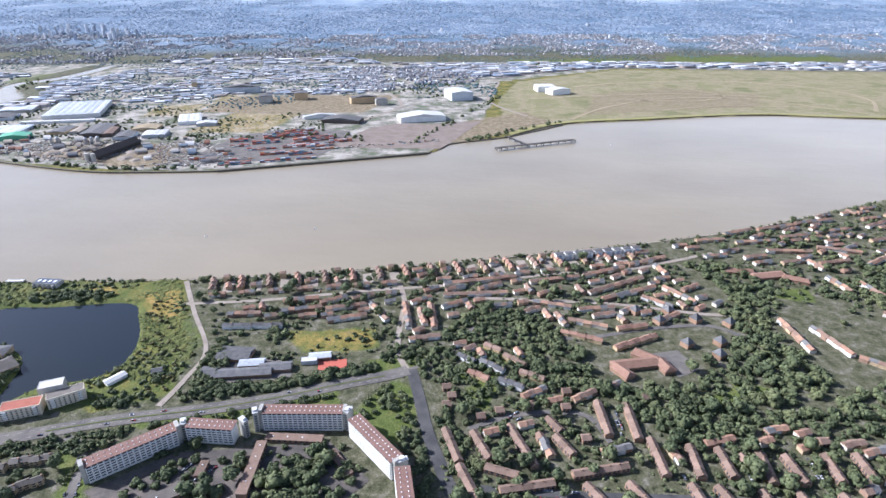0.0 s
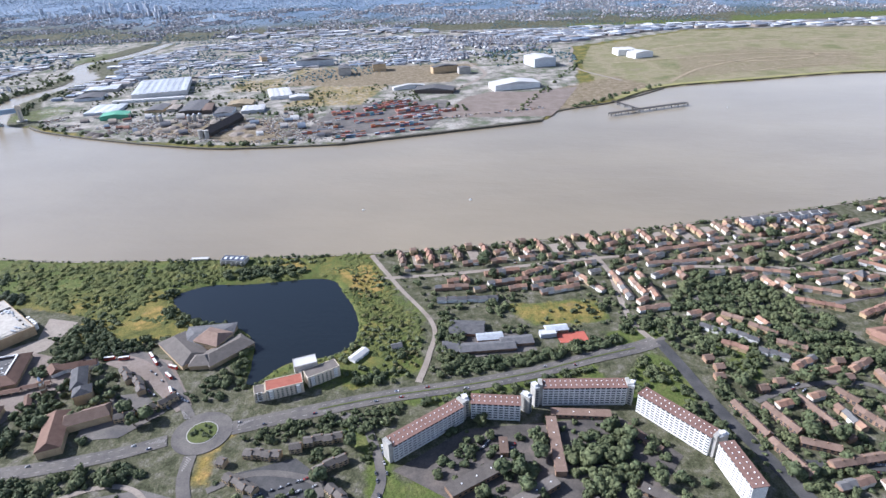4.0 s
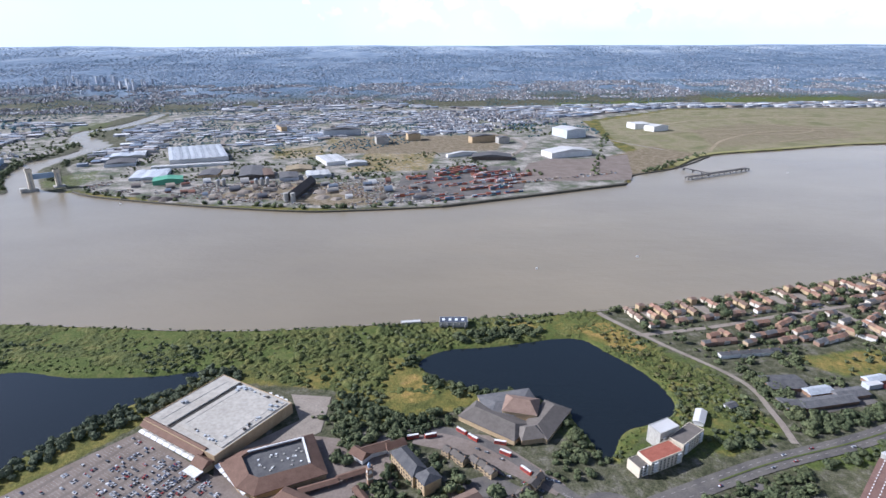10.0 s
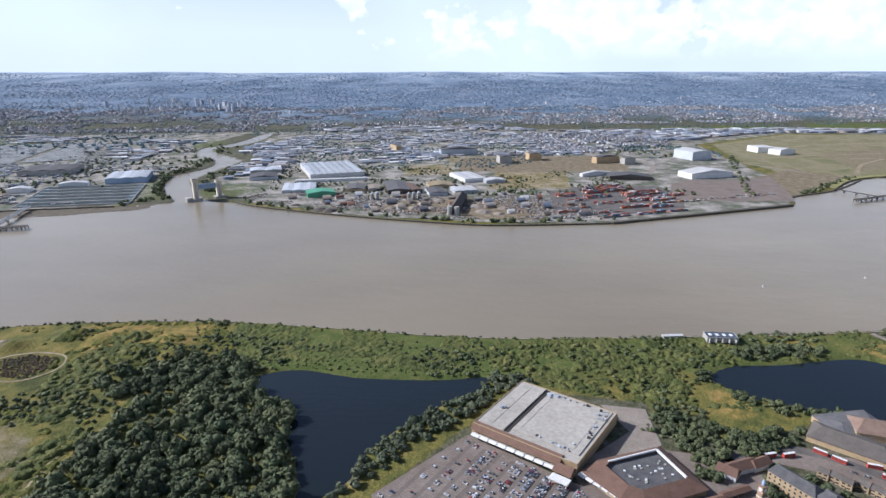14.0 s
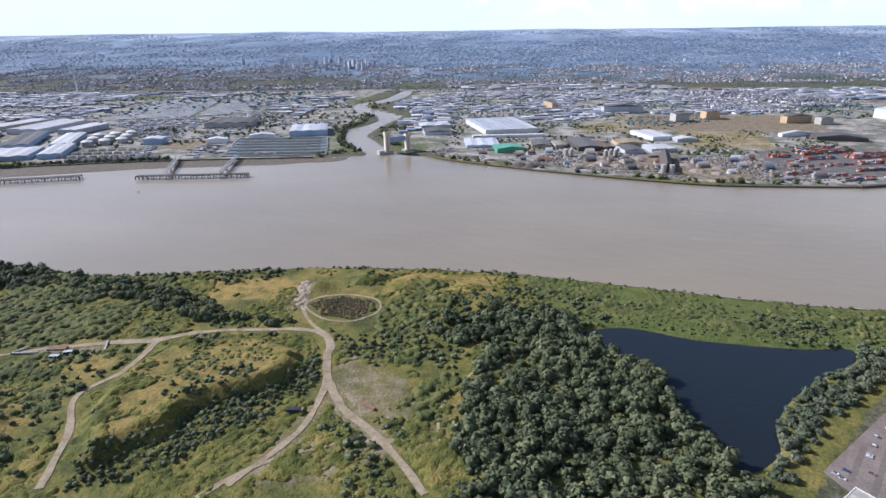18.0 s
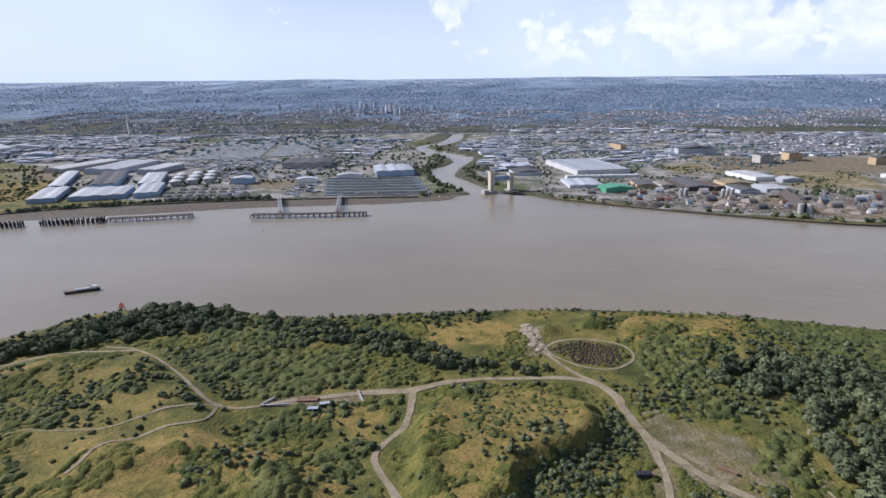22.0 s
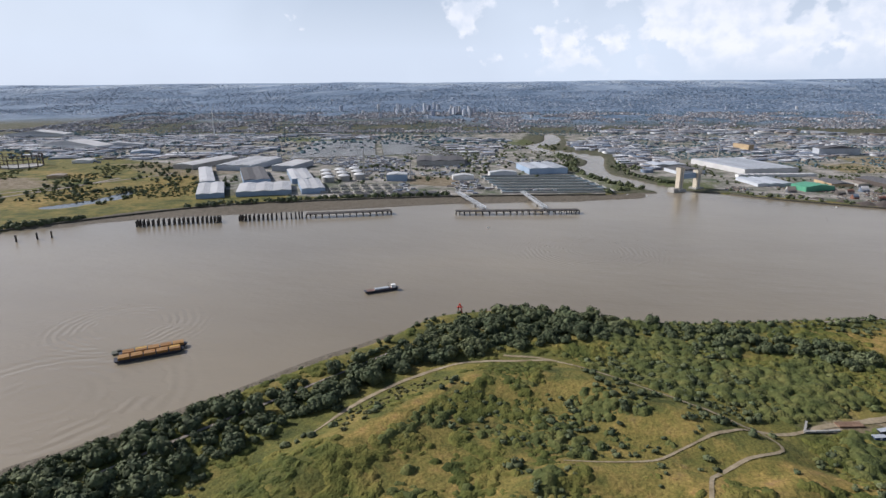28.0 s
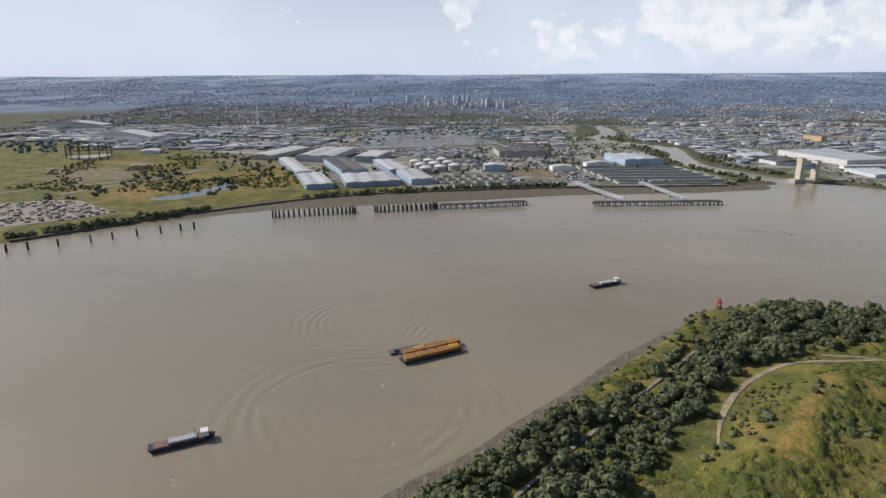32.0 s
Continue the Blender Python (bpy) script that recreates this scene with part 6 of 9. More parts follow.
def infill():
    """More short rows wherever the estate leaves room."""
    rs = np.random.RandomState(78)
    areas = [[(-200, 412), (180, 482), (210, 375), (70, 335), (-30, 335), (-45, 360), (-160, 362)], [(0, 340), (60, 318), (58, 285), (10, 285), (-4, 320)], [(15, 285), (110, 288), (240, 238), (300, 215), (300, 190), (0, 190), (-4, 240)], [(205, 500), (480, 612), (640, 560), (560, 300), (330, 240), (300, 300), (330, 380), (250, 430)]]
    no_go = WOODS + [[(-165, 335), (-20, 335), (-30, 290), (-165, 285)], [(90, 292), (150, 292), (150, 330), (95, 330)], [(230, 410), (310, 415), (300, 450), (230, 455)], [(-110, 346), (-50, 354), (-46, 326), (-98, 322)], [(8, 290), (28, 290), (26, 262), (8, 262)]]
    for area in areas:
        xs, ys = [p[0] for p in area], [p[1] for p in area]
        for _ in range(2600 if area is areas[0] else 1000):
            x, y = rs.uniform(min(xs), max(xs)), rs.uniform(min(ys), max(ys))
            n = rs.randint(2, 6)
            a = rs.choice((0.22, 0.22, 1.79, 0.5))
            c = np.array([(x + (i + 0.5) * 4.3 * math.cos(a), y + (i + 0.5) * 4.3 * math.sin(a)) for i in range(n)])
            H = np.array(HOMES)
            if not inside(c[:, 0], c[:, 1], area).all():
                continue
            if min(np.hypot(H[:, 0] - p[0], H[:, 1] - p[1]).min() for p in c) < 6.9:
                continue
            if any(inside(c[:, 0], c[:, 1], w).any() for w in no_go) or min(line_dist(c[:, 0], c[:, 1], st).min() for st in STREETS) < 5:
                continue
            far_row(x, y, x + n * 4.3 * math.cos(a), y + n * 4.3 * math.sin(a), n, 4.3, 2.6, 1.4, 0.5)


infill()
M_FARWALL = palette("estate_walls", [(0.40, 0.30, 0.19), (0.55, 0.50, 0.42), (0.26, 0.17, 0.12), (0.62, 0.60, 0.56)], 0.9)
M_FARROOF = palette("estate_roofs", [(0.20, 0.13, 0.095), (0.28, 0.165, 0.112), (0.15, 0.145, 0.14), (0.23, 0.155, 0.115), (0.32, 0.195, 0.13)], 0.85)
tagged(part("estate_house_walls", solid(*FAR_WALLS), M_FARWALL), "walls of many far estate houses", "houses", kind="stuff")
tagged(part("estate_house_roofs", solid(*FAR_ROOFS), M_FARROOF), "tiled roofs of many far estate houses", "houses", kind="stuff")
# dark pyramid roofs
for x, y in ((138, 374), (151, 360), (178, 362), (200, 357), (160, 331), (183, 333), (176, 318), (162, 374)):
    t = thing("house", x, y, GZ, 30, "brick flats with a tall dark pyramid roof", "house", "pyramid-roofed flats")
    part("wall", solid(box(-3.2, 3.2, -3.2, 3.2, -0.5, 3.6)), M_BRICK, t)
    part("roof", solid(gable(-3.5, 3.5, -3.5, 3.5, 3.6, 7.2, 3.3)), M_SLATE, t)
# small estate inside the curved road
for x0, y0, x1, y1, n in ((-249, 216, -231, 214, 4), (-228, 219, -222, 220, 1), (-222, 223, -203, 226, 4), (-260, 211, -256, 210, 1), (-253, 202, -237, 193, 4), (-213, 204, -199, 213, 3), (-204, 196, -193, 185, 3), (-239, 183, -229, 175, 3), (-227, 178, -222, 173, 1), (-219, 175, -214, 170, 1), (-211, 176, -205, 171, 2), (-203, 174, -199, 170, 1)):
    terrace(x0, y0, x1, y1, n, 4.4, 3.0, 1.3, M_BUFF, M_GREYTILE, "buff-brick terraced house with a grey-brown tiled roof", "estate houses", True, step=0.8)
for x0, y0, x1, y1, n, k in ((-342, 280, -333, 270, 3, 0), (-330, 272, -321, 260, 3, 0), (-326, 240, -316, 243, 2, 0), (-315, 244, -308, 249, 2, 0), (-307, 250, -300, 257, 2, 0)):
    terrace(x0, y0, x1, y1, n, 4.4, 3.2, 1.4, M_BUFF, M_GREYTILE if k == 0 else M_TILE, "buff-brick town house with a grey roof", "town houses", True, step=0.6)


# ---- slab blocks of flats ----
def slab(x0, y0, x1, y1, floors, ends, label):
    L0 = math.hypot(x1 - x0, y1 - y0)
    a = math.degrees(math.atan2(y1 - y0, x1 - x0))
    w, fh = 7.0, 1.55
    h = floors * fh + 0.8
    t = thing("apartment_block", (x0 + x1) / 2, (y0 + y1) / 2, GZ, a, label, "apartment block", "slab blocks")
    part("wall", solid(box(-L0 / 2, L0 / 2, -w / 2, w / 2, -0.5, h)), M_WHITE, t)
    r = part("roof", solid(box(-L0 / 2 - 0.3, L0 / 2 + 0.3, -w / 2 - 0.35, w / 2 + 0.35, h, h + 0.35)), M_REDROOF, t, "flat red-brown roof")
    n = int(L0 / 2.6)
    vm = None
    for i in range(n):
        for s in (-1.6, 1.6):
            if vm is None:
                ob = part("roof_vent", solid(box(-0.2, 0.2, -0.2, 0.2, 0, 0.35), gable(-0.26, 0.26, -0.26, 0.26, 0.35, 0.5)), M_SKYLIGHT, r)
                vm = ob.data
            else:
                ob = part("roof_vent", vm, None, r)
            ob.matrix_basis = pose(-L0 / 2 + (i + 0.5) * L0 / n, s, h + 0.35)
    wm = bm2 = None
    for s in (-1, 1):
        for f in range(floors):
            z = 0.8 + f * fh
            if bm2 is None:
                ob = part("balcony", solid(box(-L0 / 2 + 0.4, L0 / 2 - 0.4, -0.45, 0.0, 0, 0.10), box(-L0 / 2 + 0.4, L0 / 2 - 0.4, -0.45, -0.38, 0.1, 0.55)), M_WHITE, t, "white balcony front running the block's length")
                bm2 = ob.data
            else:
                ob = part("balcony", bm2, None, t)
            ob.matrix_basis = pose(0, s * w / 2, z, 0, 0, 0 if s < 0 else 180)
            for i in range(n):
                x = -L0 / 2 + (i + 0.5) * L0 / n
                if wm is None:
                    ob = part("window", solid(box(-0.95, 0.95, -0.06, 0.06, 0, 0.72)), M_GLASS, t)
                    wm = ob.data
                else:
                    ob = part("window", wm, None, t)
                ob.matrix_basis = pose(x, s * w / 2, z + 0.55)
    for e in ends:
        part("stair_tower", solid(box(e * L0 / 2 - 1.0 + e * 1.2, e * L0 / 2 + 1.0 + e * 1.2, -w / 2 + 0.8, w / 2 - 0.8, -0.5, h + 1.6)), M_CONCRETE, t, "grey concrete stair tower")
    return t


slab(-178, 214, -145, 240, 6, (-1, 1), "long white slab block of flats with a red-brown roof")
slab(-139, 243, -114, 241, 6, (), "short white slab block of flats with a red-brown roof")
slab(-101.5, 252, -58.5, 252, 7, (-1, 1), "long white slab block of flats with a red-brown roof")
slab(-51.5, 246, -26.5, 216, 7, (1,), "sunlit white slab block of flats with a red-brown roof")
slab(-23.5, 211, -19.5, 186, 7, (), "sunlit white slab block of flats with a red-brown roof")
# stair towers and bridges in the gaps between the slabs
for x, y, a, h in ((-142, 243.5, 20, 10.6), (-110.5, 245, 50, 10.8), (-105.5, 250, 20, 12.6), (-55.4, 251, -25, 12.4), (-23.8, 215.2, -68, 12.4)):
    t = thing("stair_tower", x, y, GZ, a, "grey concrete stair tower linking two slab blocks", "stair tower", "stair towers")
    part("wall", solid(box(-1.3, 1.3, -2.6, 2.6, -0.5, h)), M_CONCRETE, t)
    part("roof", solid(box(-1.5, 1.5, -2.8, 2.8, h, h + 0.3)), M_PALEMETAL, t)
    part("lift_room", solid(box(-0.9, 0.9, -1.4, 1.0, h + 0.3, h + 1.5)), M_WHITE, t)
    for side in (-1, 1):
        for i in range(int(h / 1.6)):
            part("window", solid(box(-0.7, 0.7, side * 2.6 - 0.05, side * 2.6 + 0.05, 0.7 + i * 1.55, 1.6 + i * 1.55)), M_GLASS, t)
# low decks and garages in the courtyard
for x0, y0, x1, y1, w, h in ((-99, 237, -99, 202, 5, 3.4), (-98, 242, -68, 240, 5, 2.2), (-128, 206, -150, 192, 7, 3.2), (-157, 188, -156, 168, 6, 3.0), (-156, 164, -149, 156, 6, 2.8), (-147, 154, -128, 153, 6, 2.8), (-102, 198, -125, 183, 5.5, 3.4), (-84, 186, -118, 163, 6, 3.2), (-122, 160, -118, 152, 6, 2.8), (-118, 150, -115, 139, 6, 2.8), (-130, 177, -130, 166, 4, 3.0), (-124, 224, -124, 214, 4, 2.6), (-68, 172, -92, 157, 5, 3.2), (-97, 153, -94, 142, 5, 3.2), (-62, 174, -46, 175, 5, 2.8), (-65, 195, -52, 186, 5, 2.2), (-62, 232, -50, 216, 4, 2.0)):
    L0 = math.hypot(x1 - x0, y1 - y0)
    t = thing("garage_block", (x0 + x1) / 2, (y0 + y1) / 2, GZ, math.degrees(math.atan2(y1 - y0, x1 - x0)), "low brick garages and maisonettes with flat grey-brown roofs", "garages", "courtyard garages")
    part("wall", solid(box(-L0 / 2, L0 / 2, -w / 2, w / 2, -0.5, h)), M_BRICK, t)
    part("roof", solid(box(-L0 / 2 - 0.2, L0 / 2 + 0.2, -w / 2 - 0.2, w / 2 + 0.2, h, h + 0.25)), M_TILE if y1 > 200 else M_GREYTILE, t)
    for i in range(max(1, int(L0 / 3))):
        part("window", solid(box(-L0 / 2 + 0.8 + i * 3, -L0 / 2 + 2.2 + i * 3, w / 2 - 0.02, w / 2 + 0.08, 1.0, 1.9)), M_GLASS, t)
        part("window", solid(box(-L0 / 2 + 0.8 + i * 3, -L0 / 2 + 2.2 + i * 3, -w / 2 - 0.08, -w / 2 + 0.02, 1.0, 1.9)), M_GLASS, t)
    for i in range(max(1, int(L0 / 8))):
        part("roof_light", solid(box(-L0 / 2 + 3 + i * 8, -L0 / 2 + 3.6 + i * 8, -0.3, 0.3, h + 0.25, h + 0.5)), M_SKYLIGHT, t)


# ---- supermarket and shopping centre ----
def block(name, x, y, turn, l, w, h, wall, roof, label, category, group="", parapet=0.35):
    t = thing(name, x, y, GZ, turn, label, category, group)
    part("wall", solid(box(-l / 2, l / 2, -w / 2, w / 2, -0.5, h)), wall, t)
    part("roof", solid(box(-l / 2 + 0.3, l / 2 - 0.3, -w / 2 + 0.3, w / 2 - 0.3, h, h + 0.15)), roof, t)
    if parapet:
        p = solid(box(-l / 2, l / 2, -w / 2, -w / 2 + 0.3, h, h + parapet), box(-l / 2, l / 2, w / 2 - 0.3, w / 2, h, h + parapet), box(-l / 2, -l / 2 + 0.3, -w / 2 + 0.3, w / 2 - 0.3, h, h + parapet), box(l / 2 - 0.3, l / 2, -w / 2 + 0.3, w / 2 - 0.3, h, h + parapet))
        part("parapet", p, wall, t)
    return t


def supermarket():
    t = block("supermarket", -457.5, 316.5, -37, 55, 50, 6.2, M_BUFF, M_STOREROOF, "large buff-brick supermarket with a flat pale roof", "supermarket", parapet=0.5)
    part("upper_roof", solid(box(-9, 25.5, -19, 23.4, 6.3, 6.8)), M_STOREROOF, t, "raised pale roof deck")
    part("gutter", solid(box(-11.6, -9.4, -22, 24, 6.36, 6.55)), M_DARK, t, "dark roof valley")
    part("ridge", solid(box(-13.0, -11.8, -22, 24, 6.36, 7.2)), M_STOREROOF, t)
    for x0, x1, y0, y1 in ((-6, 22, -16.4, -16.1), (-6, 22, 19.6, 19.9), (21.7, 22, -16, 19.6), (-6, -5.7, -16, 19.6), (-20, -19.7, -20, 22)):
        part("roof_seam", solid(box(x0, x1, y0, y1, 6.36 if x1 < -9 else 6.8, 6.5 if x1 < -9 else 6.92)), M_CONCRETE, t)
    rs = np.random.RandomState(6)
    for i in range(30):
        x, y = ((rs.uniform(20, 24.6), rs.uniform(-17, 22)) if i < 12 else (rs.uniform(-6, 22), rs.choice((-17.6, 21.5)) + rs.normal() * 0.5))
        k = rs.uniform(0.3, 0.7)
        part("roof_plant", solid(box(x - k, x + k, y - k, y + k, 6.8, 6.8 + k * 1.2)), M_METAL if i % 3 else M_DARK, t)
    for x, y, k in ((-8, 20, 1.2), (-6, 21.5, 1.0), (-4, 20.5, 1.1), (-2.4, 22, 0.8), (-7, 17.6, 0.9), (20, 17, 1.0), (23, 18, 0.9), (22, 14, 0.7), (-22, -4, 1.0), (-23, -5.4, 0.7)):
        part("roof_plant", solid(box(x - k, x + k, y - k * 0.7, y + k * 0.7, 6.3, 7.6)), M_METAL, t)
    for x, y in ((8, 27.2), (13, 27.4), (16.5, 27.4), (20, 27.2)):
        part("tank", solid(drum(x, y, -0.5, 4.5, 1.3, 1.3, 12)), M_WHITE, t, "white cylindrical tank")
    part("tiled_eave", solid(gable(-27.5, 20, -27.6, -19.4, 4.4, 7.3)), M_RUST, t, "brown tiled roof over the shop front")
    part("front_wall", solid(box(-27.4, 19, -26.2, -25.1, -0.5, 4.4)), M_BUFF, t, "buff-brick shop front")
    part("shop_window", solid(box(-24, 17, -26.3, -26.22, 0.2, 2.4)), M_GLASS, t)
    for i in range(9):
        part("canopy", solid(gable(-26 + i * 4.9, -21.6 + i * 4.9, -29.6, -26.4, 2.5, 3.2)), M_WHITE, t, "small white canopy")
    part("entrance_porch", solid(box(19.4, 26.6, -31, -25.2, -0.5, 3.6), gable(19, 27, -31.4, -25.2, 3.6, 6.2)), M_BUFF, t, "gabled brick entrance porch")
    part("porch_roof", solid(gable(18.6, 27.4, -31.8, -24.6, 3.7, 6.5)), M_RUST, t)
    part("porch_canopy", solid(box(19, 28, -36.5, -31.8, 2.7, 3.1)), M_WHITE, t, "white entrance canopy")
    for x in (19.6, 27.4):
        part("porch_post", solid(box(x - 0.2, x + 0.2, -36.2, -35.8, -0.5, 2.7)), M_WHITE, t)


supermarket()


def pitched_hall(name, x, y, turn, l, w, h, rise, wall, roof, label, category, hip=0.0, group=""):
    t = thing(name, x, y, GZ, turn, label, category, group)
    part("wall", solid(box(-l / 2, l / 2, -w / 2, w / 2, -0.5, h)), wall, t)
    part("roof", solid(gable(-l / 2 - 0.4, l / 2 + 0.4, -w / 2 - 0.5, w / 2 + 0.5, h, h + rise, hip)), roof, t)
    return t


def retail():
    # shop unit with a sloping tiled skirt round a sunken flat roof
    t = thing("shop_building", 0, 0, GZ, 0, "brown-tiled shop building with a sunken dark flat roof", "shop")
    outer = [(-449, 280), (-441, 287), (-407, 297), (-397, 267), (-428, 256), (-437, 262)]
    inner = [(-438, 279.5), (-435, 283), (-411, 291), (-405, 271), (-427, 264), (-432, 267)]
    n = len(outer)

    def prism(P, z0, z1):
        return [(x, y, z) for z in (z0, z1) for x, y in P], [tuple(range(n))[::-1], tuple(range(n, 2 * n))] + [(i, (i + 1) % n, n + (i + 1) % n, n + i) for i in range(n)]

    mx, my = -422.0, 276.0
    part("wall", solid(prism([(mx + (x - mx) * 0.96, my + (y - my) * 0.96) for x, y in outer][::-1], -0.5, 3.4)), M_BUFF, t)
    part("flat_roof", solid(prism(inner[::-1], 3.4, 4.6)), M_SLATE, t, "dark felt roof with roof lights")
    for i in range(n):
        j = (i + 1) % n
        part("tiled_slope", solid(([(*outer[i], 3.3), (*outer[j], 3.3), (*inner[j], 6.2), (*inner[i], 6.2), (*outer[i], 3.0), (*outer[j], 3.0), (*inner[j], 4.4), (*inner[i], 4.4)], [(3, 2, 1, 0), (4, 5, 6, 7), (0, 1, 5, 4), (2, 3, 7, 6), (1, 2, 6, 5), (3, 0, 4, 7)])), M_RUST, t)
    part("white_parapet", solid(beam((-411.2, 290.4, 6.0), (-405.6, 271.4, 6.0), 0.9), beam((-436, 282.6, 6.0), (-411.6, 290.6, 6.0), 0.7)), M_WHITE, t, "white inner parapet")
    rs = np.random.RandomState(5)
    for i in range(26):
        u, v = rs.uniform(0.1, 0.9), rs.uniform(0.12, 0.9)
        x, y = -435 + u * 24 + v * 7, 281 + u * 8 - v * 15
        part("roof_light", solid(box(x - 0.45, x + 0.45, y - 0.45, y + 0.45, 4.6, 5.0)), M_CONCRETE if i % 3 else M_SKYLIGHT, t)
    for i in range(7):
        f = (i + 0.5) / 7
        x, y = -450 + 18 * f, 279 - 21 * f
        part("canopy", solid(([(x - 1.9, y + 1.2, 2.6), (x + 0.2, y - 1.6, 2.6), (x + 2.4, y + 0.2, 3.1), (x + 0.4, y + 2.8, 3.1), (x - 1.9, y + 1.2, 2.3), (x + 0.2, y - 1.6, 2.3), (x + 2.4, y + 0.2, 2.8), (x + 0.4, y + 2.8, 2.8)], [(0, 1, 2, 3), (7, 6, 5, 4), (0, 4, 5, 1), (1, 5, 6, 2), (2, 6, 7, 3), (3, 7, 4, 0)])), M_WHITE, t, "white shop canopy")
    SHOP = "buff-brick shop with a large red-brown tiled hipped roof"
    for x, y, a, l, w, h, r, hip in ((-425, 241, -43, 22, 15, 3.6, 4.2, 5), (-409, 249, -32, 22, 12, 3.6, 4.2, 4), (-394, 237, -74, 20, 12, 3.6, 4.2, 4), (-418, 251, 30, 14, 8, 3.2, 2.6, 1), (-440, 198, 20, 32, 14, 3.2, 4.0, 5)):
        pitched_hall("shop_building", x, y, a, l, w, h, r, M_BUFF, M_RUST, SHOP, "shop", hip, "shopping centre")
    for x, y, a, l in ((-401, 261, 17, 18), (-386, 267, 19, 15), (-382, 254, -60, 10)):
        t = thing("covered_walk", x, y, GZ, a, "tiled covered walkway on posts between shops", "covered walk", "covered walks")
        part("roof", solid(gable(-l / 2, l / 2, -2.0, 2.0, 2.2, 3.2)), M_RUST, t)
        for i in range(5):
            for sd in (-1.6, 1.6):
                part("post", solid(box(-l / 2 + 0.4 + i * (l - 0.8) / 4 - 0.12, -l / 2 + 0.4 + i * (l - 0.8) / 4 + 0.12, sd - 0.12, sd + 0.12, -0.4, 2.2)), M_BRICK, t)
    for x, y, a, l, w in ((-376, 283, 18, 16, 6), (-366, 285, 22, 10, 5), (-383, 280, -44, 9, 6)):
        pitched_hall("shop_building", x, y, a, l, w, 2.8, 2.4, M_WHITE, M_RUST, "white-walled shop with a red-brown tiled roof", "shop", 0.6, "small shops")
    for x, y, a, l, w in ((-360, 268, -62, 20, 8), (-352, 257, -62, 8, 9)):
        t = pitched_hall("brick_hotel", x, y, a, l, w, 6.4, 2.6, M_BUFF, M_SLATE, "three-storey buff-brick block with a grey hipped roof", "hotel", 3, "brick hotel")
        for f in range(3):
            for i in range(int(l / 2.2)):
                for sd in (-1, 1):
                    part("window", solid(box(-0.4, 0.4, -0.06, 0.06, 0, 0.9)), M_GLASS, t).matrix_basis = pose(-l / 2 + 1.2 + i * 2.2, sd * w / 2, 0.7 + f * 2.0)
    # clock tower
    t = thing("clock_tower", -378, 262, GZ, 20, "slim brick and cream clock tower with a small cupola", "clock tower")
    part("shaft", solid(box(-1.2, 1.2, -1.2, 1.2, -0.5, 9.0)), M_BRICK, t)
    part("band", solid(box(-1.3, 1.3, -1.3, 1.3, 3.4, 4.2), box(-1.3, 1.3, -1.3, 1.3, 6.3, 6.6)), M_CREAM, t, "cream stone band")
    part("cornice", solid(box(-1.5, 1.5, -1.5, 1.5, 9.0, 9.4)), M_BRICK, t)
    for i in range(4):
        part("clock_face", solid(drum(0, 0, 0, 0.12, 0.8, 0.8, 12)), M_WHITE, t).matrix_basis = pose(0, 0, 7.6, 0, 0, 90 * i) @ pose(0, -1.2, 0, 90, 0, 0)
    part("cupola", solid(drum(0, 0, 9.4, 10.6, 0.7, 0.7, 8), drum(0, 0, 10.6, 12.2, 0.9, 0.05, 8)), M_BLUEMETAL, t)
    # hall with crossed roofs, civic building, small store
    for x, y, a, l, w in ((-351, 229, -68, 28, 11), (-340, 240, 25, 22, 10)):
        pitched_hall("brick_hall", x, y, a, l, w, 4.6, 3.0, M_BUFF, M_RUST if a < 0 else M_TILE, "large brick hall with a steep red-brown tiled roof", "hall", 2, "crossed halls")
    for x, y, a, l, w, h, r, hip, rf in ((-314, 299, -43, 34, 17, 3.0, 3.0, 5, M_GREYTILE), (-287, 297, 50, 30, 15, 3.0, 3.0, 5, M_GREYTILE), (-303, 312, 8, 30, 22, 3.4, 2.4, 7, M_SLATE), (-298, 307, -20, 18, 15, 5.6, 3.6, 5, M_TILE), (-298, 287, 5, 12, 11, 3.2, 3.4, 4, M_GREYTILE)):
        pitched_hall("civic_building", x, y, a, l, w, h, r, M_BUFF, rf, "low buff-brick civic building with a broad grey pitched roof", "civic building", hip, "civic buildings")
    t = block("small_store", -532, 246, -48, 24, 12, 3.4, M_WHITE, M_STOREROOF, "small white metal-clad store", "store")
    part("upper_roof", solid(gable(-11, 6, -5, 5, 3.5, 4.6)), M_STOREROOF, t)
    block("small_store", -522, 237, -48, 6, 8, 2.6, M_WHITE, M_PALEMETAL, "small white kiosk beside a car park", "store")
    block("warehouse", -556, 212, 10, 26, 20, 4.4, M_BUFF, M_STOREROOF, "metal-roofed warehouse beside trees", "warehouse")
    # flats on the lake
    for x, y, a, l, w, h, roof in ((-241.5, 262, 20, 20, 9, 6.6, M_REDFELT), (-254, 257.5, 20, 6, 8, 5.2, M_GREYTILE), (-223, 273, 33, 19, 8, 6.8, M_GREYTILE), (-233, 277, 22, 13, 8, 9.2, M_ROOFWHITE)):
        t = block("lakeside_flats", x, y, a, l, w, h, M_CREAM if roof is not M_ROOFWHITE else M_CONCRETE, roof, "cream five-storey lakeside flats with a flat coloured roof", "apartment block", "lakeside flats")
